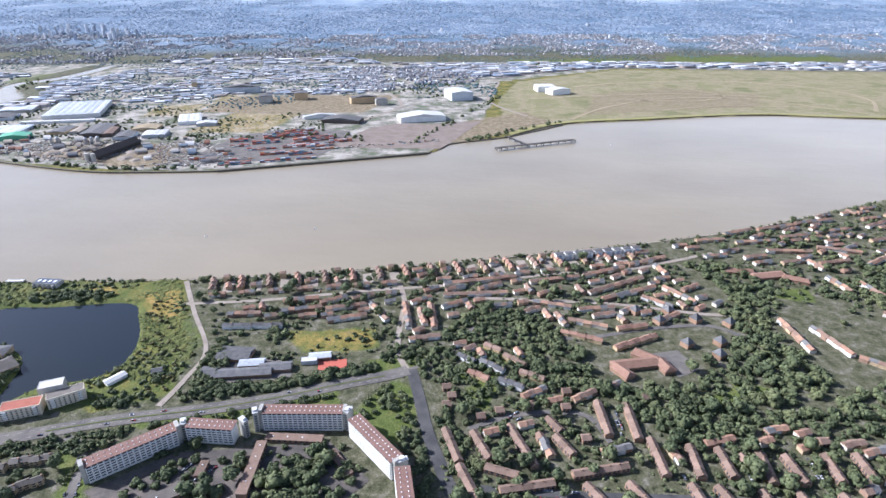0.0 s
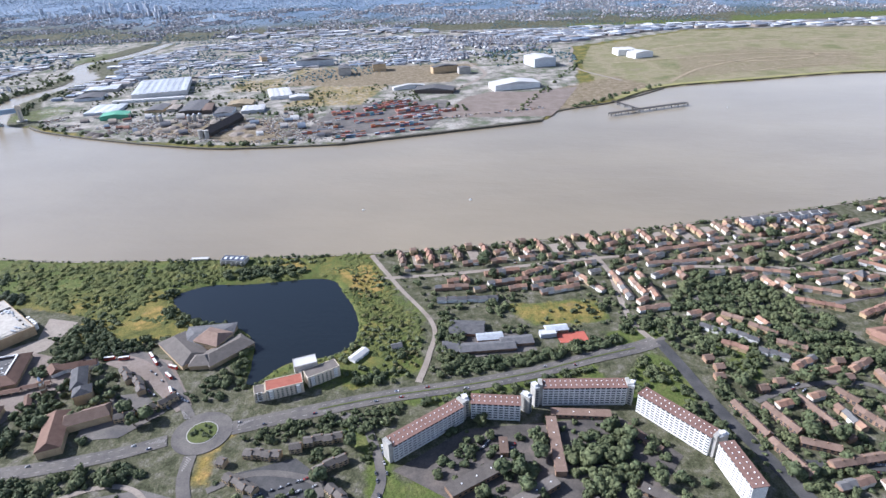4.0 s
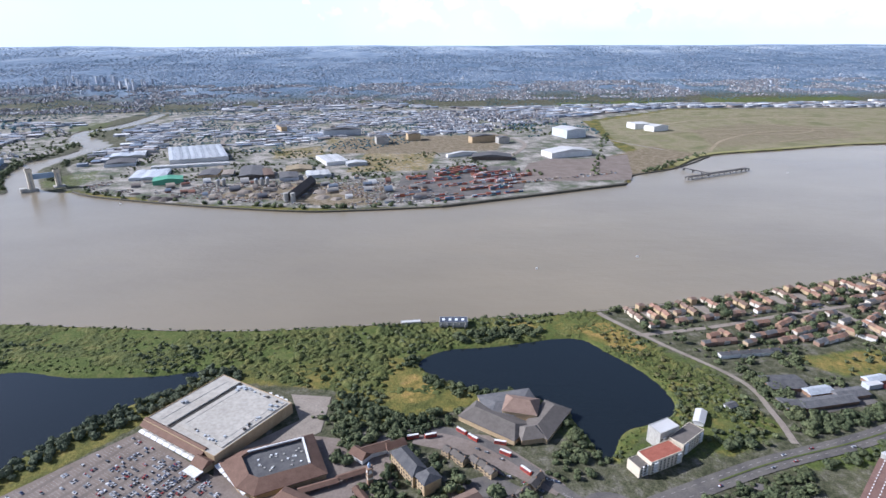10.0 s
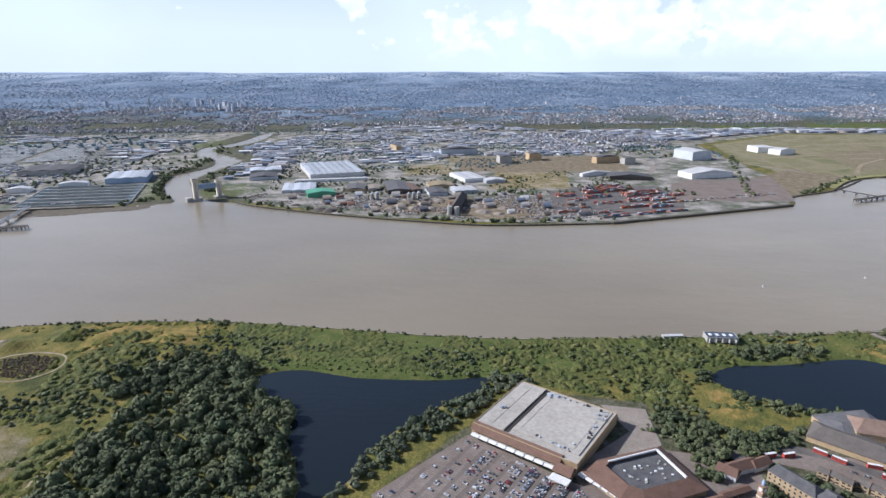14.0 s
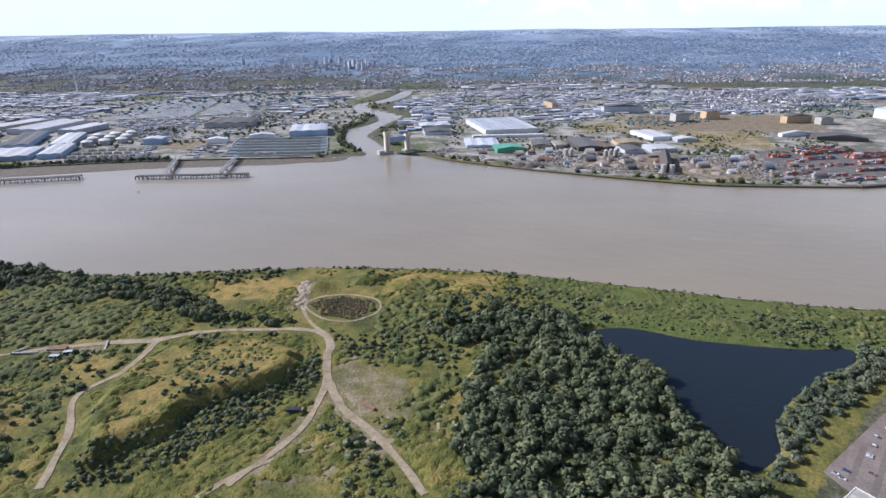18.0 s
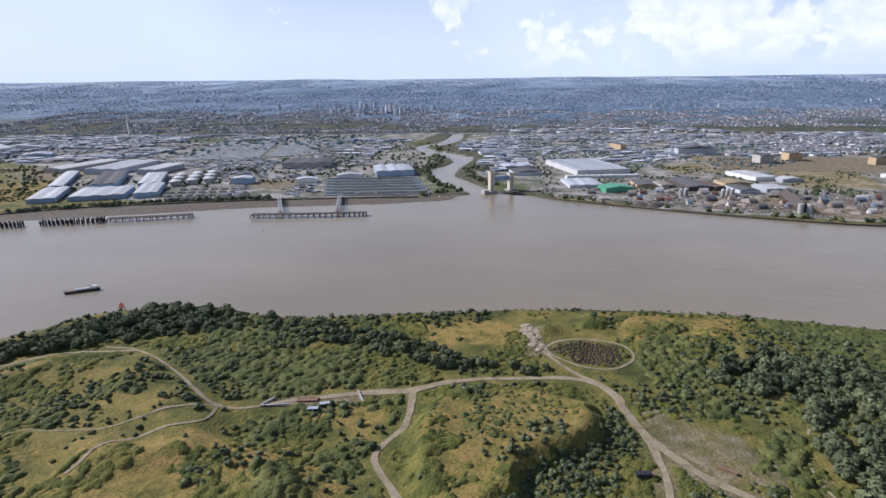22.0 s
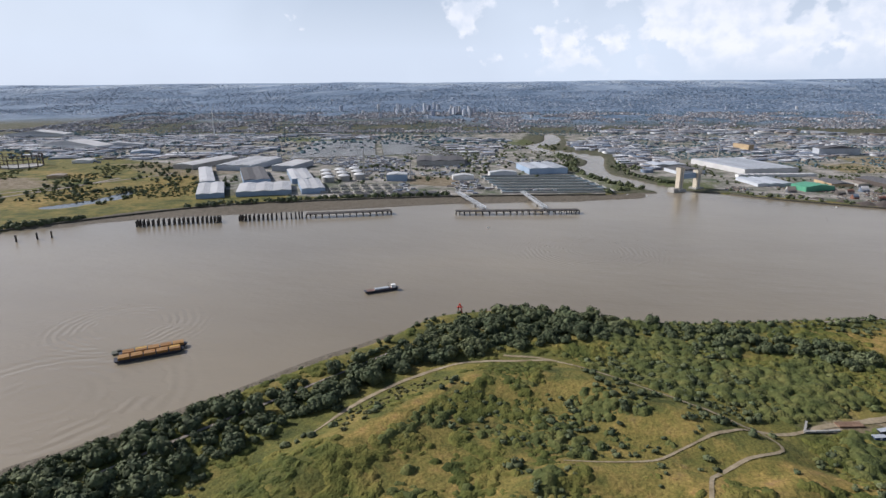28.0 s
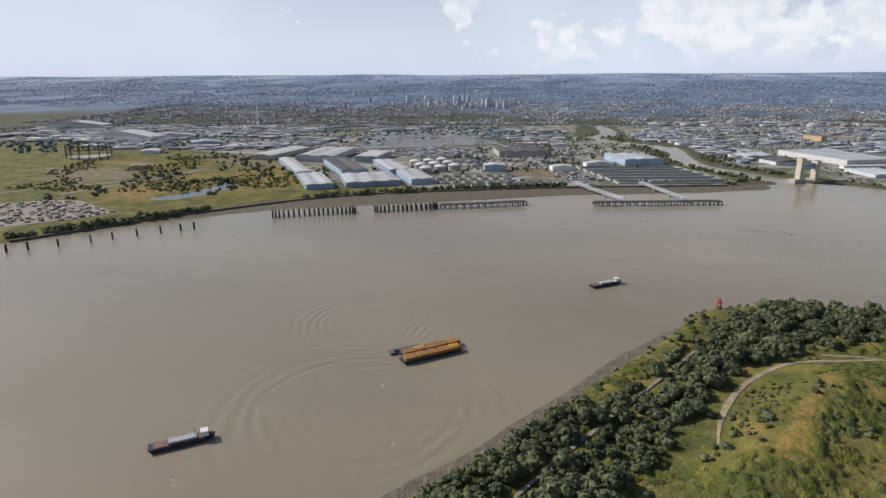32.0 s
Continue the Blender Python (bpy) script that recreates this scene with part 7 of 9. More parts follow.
        for f in range(4):
            part("balcony", solid(box(-l / 2 + 1.6, -l / 2 + 3.8, -w / 2 - 0.8, -w / 2, 1.3 + f * 1.5, 1.85 + f * 1.5), box(l / 2 - 3.8, l / 2 - 1.6, -w / 2 - 0.8, -w / 2, 1.3 + f * 1.5, 1.85 + f * 1.5)), M_WHITE, t, "white balcony front")
        wm = None
        for f in range(4):
            for i in range(int(l / 2.4)):
                for s in (-1, 1):
                    if wm is None:
                        ob = part("window", solid(box(-0.5, 0.5, -0.06, 0.06, 0, 0.8)), M_GLASS, t)
                        wm = ob.data
                    else:
                        ob = part("window", wm, None, t)
                    ob.matrix_basis = pose(-l / 2 + 1.3 + i * 2.4, s * w / 2, 0.5 + f * 1.5)
    # pumping station on the lake's north shore
    t = block("pumping_station", -322, 414, -6, 20, 9, 4.2, M_CONCRETE, M_SOLAR, "concrete pumping station with a dark panelled roof", "pumping station")
    for i in range(5):
        part("fin", solid(box(-9 + i * 4.2, -8.4 + i * 4.2, -6.5, -4.4, -2, 3.6)), M_CONCRETE, t)
    for i in range(4):
        part("roof_light", solid(box(-8 + i * 4.5, -6 + i * 4.5, -1.6, 1.6, 4.36, 4.6)), M_SKYLIGHT, t)
    block("river_wall_building", -352, 419, 3, 14, 4, 2.0, M_CONCRETE, M_ROOFWHITE, "low pale sluice building on the flood bank", "sluice building")
    # school, sports court, field pavilion
    for x, y, a, l, w, roof in ((-140, 318, -4, 22, 14, M_SLATE), (-128, 298, 6, 34, 8, M_SLATE), (-110, 304, 6, 20, 8, M_SLATE), (-126, 308, 6, 16, 7, M_METAL), (-150, 298, 0, 10, 10, M_SLATE), (-84, 316, 8, 14, 6, M_METAL)):
        pitched_hall("school_building", x, y, a, l, w, 2.4, 1.4, M_BRICK, roof, "low grey-roofed school building", "school", 0.5, "school buildings")
    for x, y, a, l, w in ((118, 308, 10, 30, 9), (128, 316, -40, 18, 8), (108, 300, -60, 14, 8), (136, 306, -75, 14, 8)):
        pitched_hall("school_building", x, y, a, l, w, 2.6, 2.2, M_BRICK, M_ORANGE, "low school with linked orange tiled roofs", "school", 2, "linked school roofs")
    for x, y, a, l, w in ((265, 432, 10, 30, 9), (245, 440, -10, 24, 9), (285, 425, -30, 20, 8)):
        pitched_hall("school_building", x, y, a, l, w, 2.6, 2.0, M_BRICK, M_ORANGE, "low school with linked orange tiled roofs", "school", 2, "linked school roofs")
    t = thing("sports_court", -75, 309, GZ, 8, "red hard court for ball games behind a fence", "sports court")
    part("surface", solid(box(-9, 9, -5, 5, -0.3, 0.12)), M_REDCOURT, t)
    part("fence", solid(*[box(x - 0.05, x + 0.05, y - 0.05, y + 0.05, 0, 1.5) for x in np.linspace(-9, 9, 8) for y in (-5, 5)]), M_METAL, t)
    block("sports_hall", -90, 311, 8, 10, 5, 2.6, M_METAL, M_ROOFWHITE, "small white-roofed sports hall", "hall")
    t = pitched_hall("boat_shed", -205, 292, 55, 12, 5, 2.2, 1.0, M_WHITE, M_ROOFWHITE, "white-roofed shed by the lake", "shed")
    pitched_hall("cottage", -183, 300, 20, 6, 4, 2.2, 1.2, M_WHITE, M_SLATE, "small white cottage among trees", "house")
    # white riverside flats
    for i in range(9):
        x = 98 + i * 9.0
        t = thing("riverside_flats", x, 466 + (x - 98) * 0.2, GZ, 11, "white and pale blue four-storey riverside flats", "apartment block", "white riverside flats")
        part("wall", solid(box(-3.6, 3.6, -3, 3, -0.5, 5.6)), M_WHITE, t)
        part("roof", solid(gable(-3.8, 3.8, -3.3, 3.3, 5.6, 6.8, 0.6)), M_SLATE, t)
        for j in range(3):
            part("balcony", solid(box(-1.2, 1.2, -3.8, -3.0, 0.9 + j * 1.6, 1.5 + j * 1.6)), M_BLUEMETAL, t)


retail()

# walled garden, grey council offices among trees
def garden_patch():
    t = thing("walled_garden", 0, 0, GZ, 0, "overgrown garden plot inside a brick wall", "garden")
    P = [(-446, 231), (-435, 239), (-418, 227), (-427, 219)]
    part("bed", solid(([(x, y, z) for z in (-0.3, 0.5) for x, y in P], [(0, 1, 2, 3), (7, 6, 5, 4)] + [(i, (i + 1) % 4, 4 + (i + 1) % 4, 4 + i) for i in range(4)])), M_BEDDARK, t)
    for i in range(4):
        p, q = P[i], P[(i + 1) % 4]
        part("wall", solid(beam((*p, 0.6), (*q, 0.6), 0.9)), M_BRICK, t)


garden_patch()
for x, y, a, l, w, h in ((-333, 174, -35, 18, 8, 4.4), (-322, 175, 20, 20, 7, 5.2), (-320, 166, -20, 14, 8, 4.0), (-303, 170, -12, 16, 9, 4.6), (-311, 174, 30, 10, 5, 3.6), (-328, 165, 60, 10, 6, 3.6)):
    t = pitched_hall("council_office", x, y, a, l, w, h, 1.6, M_CONCRETE, M_OFFICE, "grey office wing with a ribbed metal roof", "office", 1.5, "council offices")
    part("window_band", solid(box(-l / 2 + 0.6, l / 2 - 0.6, -w / 2 - 0.05, -w / 2 + 0.05, 1.0, 2.0)), M_GLASS, t)
    part("window_band", solid(box(-l / 2 + 0.6, l / 2 - 0.6, w / 2 - 0.05, w / 2 + 0.05, 1.0, 2.0)), M_GLASS, t)
    for i in range(3):
        part("roof_light", solid(box(-l / 3 + i * l / 3 - 0.5, -l / 3 + i * l / 3 + 0.5, -0.4, 0.4, h + 1.3, h + 1.85)), M_SKYLIGHT, t)

# roundabout, markings, parking
t = tagged(part("roundabout_road", solid(drum(ROUNDABOUT[0], ROUNDABOUT[1], 0.5, GZ + 0.36, 15.0, 15.0, 40)), M_ASPHALT), "grey asphalt ring of a roundabout", "road", kind="structure")
M_LAWN = mat("mown_lawn", [(0.065, 0.088, 0.022), (0.11, 0.12, 0.038)], 0.95, 0.15, fine=1.2)
isl = thing("roundabout_island", ROUNDABOUT[0], ROUNDABOUT[1], GZ + 0.3, 0, "round grass island with small shrubs", "roundabout island")
part("kerb", solid(drum(0, 0, 0, 0.22, 7.8, 7.8, 36)), M_CONCRETE, isl)
part("lawn", solid(drum(0, 0, 0.1, 0.36, 7.5, 7.2, 36)), M_LAWN, isl)
rs = np.random.RandomState(4)
for i in range(16):
    V, F = BUSHES[i % 6]
    c = sheet("shrub", V * rs.uniform(0.7, 1.3), F, M_LEAF)
    c.parent = isl
    c.matrix_basis = pose(rs.uniform(-4.5, 4.5), rs.uniform(-4.5, 4.5), 0.8)


def road_marks(pts, offs, dash, gap, w, lift):
    P = np.array(curve(pts, step=1.0))
    T = np.gradient(P, axis=0)
    T /= np.linalg.norm(T, axis=1)[:, None]
    Nn = np.stack([-T[:, 1], T[:, 0]], 1)
    pcs = []
    for o in offs:
        k = 0
        while k + dash < len(P):
            a, b = P[k] + Nn[k] * o, P[k + dash] + Nn[k + dash] * o
            n1 = Nn[k] * w / 2
            pcs.append(([(*(a - n1), lift), (*(b - n1), lift), (*(b + n1), lift), (*(a + n1), lift)], [(0, 1, 2, 3)]))
            k += dash + gap
    return pcs


pcs = road_marks(MAIN_E, (-2.4, 2.4), 2, 3, 0.25, GZ + 0.42) + road_marks(MAIN_W, (-2.2, 2.2), 2, 3, 0.25, GZ + 0.42)
for cx, cy, a in ((-259, 236, 30), (-293, 226, 200), (-276, 214, -90), (-288, 241, 130)):
    for i in range(7):
        p = Vector((cx, cy)) + Vector((math.cos(radians(a)), math.sin(radians(a)))) * i * 1.2
        d = Vector((math.cos(radians(a + 60)), math.sin(radians(a + 60)))) * (1.6 - 0.18 * i)
        n1 = Vector((math.cos(radians(a)), math.sin(radians(a)))) * 0.22
        pcs.append(([(*(p - d - n1), GZ + 0.43), (*(p - d + n1), GZ + 0.43), (*(p + d + n1), GZ + 0.43), (*(p + d - n1), GZ + 0.43)], [(0, 1, 2, 3)]))
tagged(part("road_markings", solid(*pcs), M_BAY), "worn white lane and hatching lines", "road markings", kind="structure")
strip("central_reserve", MAIN_E[1:7], 0.9, M_LAWN, 0.5, "grass strip between carriageways", category="verge")

LOT = [(-541, 270), (-497, 312), (-448, 272), (-440, 262), (-425, 252), (-438, 232), (-432, 205), (-470, 190), (-520, 225)]


def flat_patch(name, poly, material, z, label, category):
    bm = bmesh.new()
    f = bm.faces.new([bm.verts.new((x, y, z)) for x, y in poly])
    bmesh.ops.triangulate(bm, faces=[f])
    return tagged(part(name, bm, material), label, category, kind="structure")


M_AISLE = mat("worn_aisle_paving", [(0.135, 0.11, 0.09), (0.175, 0.145, 0.122)], 0.9, 0.06, fine=0.8)
M_COURT = mat("worn_courtyard_paving", [(0.062, 0.056, 0.050), (0.098, 0.086, 0.075), (0.150, 0.124, 0.104)], 0.9, 0.08, fine=1.0)
M_LOT = mat("worn_brick_paving", [(0.155, 0.123, 0.098), (0.19, 0.153, 0.126), (0.225, 0.186, 0.156)], 0.9, 0.06, fine=0.8)
flat_patch("car_park_ground", LOT, M_LOT, GZ + 0.25, "brown-grey block-paved supermarket car park", "car park")
flat_patch("yard_ground", [(-424, 338), (-401, 333), (-404, 302), (-410, 298), (-441, 289), (-447, 289), (-416, 313)], M_PAVING, GZ + 0.25, "pale concrete delivery yard", "yard")
flat_patch("yard_ground", [(-446, 228), (-417, 226), (-394, 222), (-385, 214), (-398, 200), (-420, 198), (-446, 206)], M_LOT, GZ + 0.20, "brown-grey paved delivery yard", "yard")
flat_patch("yard_ground", [(-352, 300), (-318, 290), (-290, 252), (-296, 246), (-330, 276), (-358, 288)], M_LOT, GZ + 0.2, "brown-grey bus stands", "yard")
flat_patch("yard_ground", [(-317, 190), (-291, 196), (-269, 190), (-266, 169), (-277, 160), (-293, 162), (-302, 180)], M_ASPHALT, GZ + 0.2, "grey car park among trees", "car park")


flat_patch("yard_ground", [(-452, 284), (-448, 262), (-438, 240), (-424, 226), (-392, 222), (-384, 246), (-366, 258), (-364, 280), (-376, 292), (-396, 296), (-410, 300), (-440, 290)], M_LOT, GZ + 0.22, "brown block paving between shops", "paving")
flat_patch("yard_ground", [(-345, 258), (-322, 262), (-302, 246), (-318, 228), (-340, 226)], M_ASPHALT, GZ + 0.2, "grey parking court behind town houses", "car park")
flat_patch("yard_ground", [(-250, 205), (-224, 214), (-206, 200), (-210, 184), (-240, 188)], M_STREET, GZ + 0.2, "grey parking court in a small estate", "car park")
flat_patch("yard_ground", [(-176, 206), (-142, 232), (-64, 240), (-40, 214), (-60, 190), (-120, 184), (-150, 190)], M_COURT, GZ + 0.16, "worn brown courtyard between apartment blocks", "paving")
for i in range(17):
    x = -179 + 22.0 * i
    yb = 426 + (x + 215) * 0.155 + (0.04 * max(0, x - 20))
    flat_patch("close_ground", [(x - 4, yb - 8), (x + 4, yb - 7), (x + 8, yb - 28), (x, yb - 29)], M_PAVING, GZ + 0.22, "pale paved residential close with parking", "paving")
flat_patch("yard_ground", [(-150, 312), (-104, 318), (-98, 296), (-148, 288)], M_ASPHALT, GZ + 0.16, "grey school playground", "playground")
flat_patch("yard_ground", [(134, 322), (152, 326), (158, 304), (142, 296)], M_ASPHALT, GZ + 0.2, "grey school playground", "playground")


# ---- cars ----
def make_car(l, w, h, material, label, category, group):
    t = tagged(part(category, solid(([(-l / 2, -w / 2, 0.12), (l / 2, -w / 2, 0.12), (l / 2, w / 2, 0.12), (-l / 2, w / 2, 0.12), (-l / 2, -w / 2, h * 0.58), (l / 2, -w / 2, h * 0.5), (l / 2, w / 2, h * 0.5), (-l / 2, w / 2, h * 0.58)], [(0, 3, 2, 1), (4, 5, 6, 7), (0, 1, 5, 4), (1, 2, 6, 5), (2, 3, 7, 6), (3, 0, 4, 7)])), material), label, category, group)
    part("glazing", solid(([(-l * 0.42, -w * 0.46, h * 0.55), (l * 0.2, -w * 0.46, h * 0.53), (l * 0.2, w * 0.46, h * 0.53), (-l * 0.42, w * 0.46, h * 0.55), (-l * 0.3, -w * 0.38, h * 0.95), (l * 0.02, -w * 0.38, h * 0.95), (l * 0.02, w * 0.38, h * 0.95), (-l * 0.3, w * 0.38, h * 0.95)], [(4, 5, 6, 7), (0, 1, 5, 4), (1, 2, 6, 5), (2, 3, 7, 6), (3, 0, 4, 7)])), M_GLASS, t)
    part("roof", solid(box(-l * 0.3, l * 0.02, -w * 0.38, w * 0.38, h * 0.95, h)), material, t)
    return t


def cars():
    rs = np.random.RandomState(9)
    proto = make_car(2.35, 0.98, 0.8, M_CARS, "small parked car in glossy paint", "car", "parked cars")
    spots = []
    a = radians(-36)
    ux, uy = np.array([math.cos(a), math.sin(a)]), np.array([-math.sin(a), math.cos(a)])
    lotc = np.array([-470, 258])
    bays, more = [], []
    for r in range(-8, 9):
        for i in range(-32, 33):
            for k in (0, 1):
                p = lotc + uy * i * 1.5 + ux * (r * 7.6 + k * 2.6)
                d = math.hypot(p[0] + 468, p[1] - 268)
                if signed(p[:1], p[1:], LOT)[0] > 3 and rs.rand() < 0.62 * math.exp(-(d / 24) ** 2) + 0.02:
                    spots.append((p[0], p[1], math.degrees(a) + 180 * rs.randint(2)))
                    bays.append(p)
                elif signed(p[:1], p[1:], LOT)[0] > 3 and rs.rand() < 0.42 * math.exp(-(d / 42) ** 2):
                    more.append((p[0], p[1], math.degrees(a) + 180 * rs.randint(2)))
    for line, n, off in (((-186, 222, -178, 190), 10, 2.8), ((-212, 200, -240, 188), 16, 3), ((-296, 250, -330, 278), 24, 5), ((-132, 214, -122, 226), 14, 6), ((10, 207, 110, 201), 22, 2.6), ((14, 240, 40, 262), 12, 2.5), ((-120, 405, 60, 425), 20, 2.5), ((93, 270, 93, 240), 14, 1), ((115, 232, 116, 214), 8, 1), ((150, 230, 148, 212), 8, 1), ((182, 228, 182, 210), 8, 1), ((-288, 186, -276, 170), 16, 8)):
        x0, y0, x1, y1 = line
        ang = math.degrees(math.atan2(y1 - y0, x1 - x0))
        for _ in range(n):
            t = rs.rand()
            o = rs.choice((-1, 1)) * off * rs.uniform(0.8, 1.0)
            spots.append((x0 + (x1 - x0) * t - math.sin(radians(ang)) * o, y0 + (y1 - y0) * t + math.cos(radians(ang)) * o, ang))
    for P, n in ((MAIN_E, 10), (MAIN_W, 6)):
        c = curve(P, step=2.0)
        for _ in range(n):
            k = rs.randint(2, len(c) - 2)
            ang = math.degrees(math.atan2(c[k + 1][1] - c[k][1], c[k + 1][0] - c[k][0]))
            o = rs.choice((-2.6, 2.6))
            spots.append((c[k][0] - math.sin(radians(ang)) * o, c[k][1] + math.cos(radians(ang)) * o, ang))
    for i, (x, y, ang) in enumerate(spots):
        m = pose(x, y, GZ + 0.3, 0, 0, ang)
        if i == 0:
            proto.matrix_basis = m
        else:
            copy_thing(proto, m)
    pcs = []
    for x, y, ang in more:
        m = pose(x, y, GZ + 0.3, 0, 0, ang)
        for V, F in (box(-1.17, 1.17, -0.48, 0.48, 0.12, 0.44), (([(-1.0, -0.44, 0.44), (0.5, -0.44, 0.44), (0.5, 0.44, 0.44), (-1.0, 0.44, 0.44), (-0.7, -0.36, 0.8), (0.1, -0.36, 0.8), (0.1, 0.36, 0.8), (-0.7, 0.36, 0.8)], [(4, 5, 6, 7), (0, 1, 5, 4), (1, 2, 6, 5), (2, 3, 7, 6), (3, 0, 4, 7)]))):
            pcs.append(([tuple(m @ Vector(p)) for p in V], F))
    tagged(part("parked_cars", solid(*pcs), M_CARMIX), "further rows of small parked cars", "cars", kind="stuff")
    lines = []
    for r in range(-8, 9):
        for i in range(-32, 33):
            for k in (0, 1):
                p = lotc + uy * (i * 1.5 + 0.75) + ux * (r * 7.6 + k * 2.6)
                if signed(p[:1], p[1:], LOT)[0] > 2.5:
                    c = [p + ux * e * 1.25 + uy * f * 0.06 for e, f in ((-1, -1), (1, -1), (1, 1), (-1, 1))]
                    lines.append(([(q[0], q[1], GZ + 0.262) for q in c], [(0, 1, 2, 3)]))
    tagged(part("bay_lines", solid(*lines), M_BAY), "worn white parking bay lines", "road markings", kind="structure")
    aisle = []
    for r in range(-8, 9):
        for i in range(-16, 17):
            p = lotc + uy * i * 3.0 + ux * (r * 7.6 + 5.1)
            if signed(p[:1], p[1:], LOT)[0] > 3.5:
                c = [p + ux * e * 1.1 + uy * f * 1.5 for e, f in ((-1, -1), (1, -1), (1, 1), (-1, 1))]
                aisle.append(([(q[0], q[1], GZ + 0.257) for q in c], [(0, 1, 2, 3)]))
    tagged(part("aisles", solid(*aisle), M_AISLE), "darker driving aisles of a car park", "road", kind="structure")
    bus = thing("bus", -332, 294, GZ + 0.25, -48, "red double-deck bus with a pale roof at a stand", "bus", "parked buses")
    part("body", solid(box(-3.0, 3.0, -0.68, 0.68, 0.15, 2.0)), M_RED, bus)
    part("roof", solid(box(-2.95, 2.95, -0.64, 0.64, 2.0, 2.12)), M_WHITE, bus)
    for s in (-1, 1):
        for z in (0.7, 1.45):
            part("window", solid(box(-2.8, 2.8, s * 0.69 - 0.02, s * 0.69 + 0.02, z, z + 0.35)), M_GLASS, bus)
    for x, y, ang in ((-327, 288, -48), (-314, 283, -20), (-313, 275, -40), (-357, 292, 10), (-348, 292, 10), (-306, 262, -55)):
        copy_thing(bus, pose(x, y, GZ + 0.25, 0, 0, ang))
    lorry = thing("lorry", -412, 233, GZ + 0.3, -53, "white articulated lorry parked in a delivery yard", "lorry")
    part("trailer", solid(box(-3.6, 2.6, -0.7, 0.7, 0.5, 2.1)), M_WHITE, lorry)
    part("cab", solid(box(2.8, 4.0, -0.65, 0.65, 0.2, 1.7)), M_WHITE, lorry)


cars()


# trees in gardens and along streets, clear of the houses
def town_trees():
    H = np.array(HOMES)
    for poly, sp, keep, seed in (([(-205, 420), (190, 495), (205, 370), (60, 330), (-30, 330), (-165, 345)], 6.5, 0.15, 91), ([(-4, 335), (60, 318), (120, 290), (245, 240), (300, 215), (300, 188), (-2, 188)], 5.0, -0.12, 92), ([(205, 500), (480, 612), (640, 560), (560, 300), (330, 240), (300, 300), (250, 430)], 9.5, -0.05, 93), ([(-160, 170), (-150, 236), (-60, 240), (-30, 200), (-40, 160)], 6.0, 0.0, 94), ([(-258, 220), (-190, 226), (-186, 178), (-250, 178)], 4.4, 0.12, 95), ([(-360, 285), (-300, 250), (-330, 225), (-400, 205), (-385, 255)], 5.5, 0.05, 96)):
        P = scatter(poly, sp, seed, keep, 24, [(st, 3.6) for st in STREETS])
        d = np.array([np.hypot(H[:, 0] - x, H[:, 1] - y).min() for x, y in P])
        P, d = P[d > 3.6], d[d > 3.6]
        rs = np.random.RandomState(seed)
        sizes = np.minimum(rs.uniform(1.1, 3.0, len(P)), d * 0.62)
        plant("garden_trees", P, sizes, TREES, M_LEAF, "green garden and street trees among houses", "trees")


town_trees()

# ---- north bank: yards, sheds, containers ----
def ground_at(x, y):
    return 0.6 if y < 1850 else land_z(x, y)


RISE = 0.06


def shed(x, y, turn, l, w, h, wall=M_METAL, roof=M_PALEMETAL, label="metal-clad industrial shed with a shallow pitched roof", spans=1, lights=True):
    t = thing("industrial_shed", x, y, ground_at(x, y), turn, label, "industrial building", "industrial sheds")
    part("wall", solid(box(-l / 2, l / 2, -w / 2, w / 2, -1.0, h)), wall, t)
    sw = w / spans
    for s in range(spans):
        y0 = -w / 2 + s * sw
        r = part("roof", solid(gable(-l / 2 - 0.3, l / 2 + 0.3, y0, y0 + sw, h, h + sw * RISE)), roof, t)
        if lights:
            n = max(2, int(l / 9))
            for i in range(n):
                xa = -l / 2 + (i + 0.5) * l / n
                rise = sw * RISE
                part("roof_light", solid(([(xa - 0.6, y0 + sw * 0.08, h + rise * 0.16 + 0.12), (xa + 0.6, y0 + sw * 0.08, h + rise * 0.16 + 0.12), (xa + 0.6, y0 + sw * 0.46, h + rise * 0.92 + 0.12), (xa - 0.6, y0 + sw * 0.46, h + rise * 0.92 + 0.12)], [(0, 1, 2, 3)])), M_SKYLIGHT, r)
    return t


def shed_on(near_left, near_right, far_right, far_left, h, wall, roof, label="metal-clad industrial shed with a shallow pitched roof", spans=1, lights=True):
    """A shed whose plan has these four corners, its ridge running away from the river."""
    a, b, c, d = (Vector(p) for p in (near_left, near_right, far_right, far_left))
    away = (c + d - a - b) / 2
    mid = (a + b + c + d) / 4
    across = Vector((-away.y, away.x)).normalized()
    w = (abs((b - a).dot(across)) + abs((c - d).dot(across))) / 2
    return shed(mid.x, mid.y, math.degrees(math.atan2(away.y, away.x)), away.length, w, h, wall, roof, label, spans, lights)


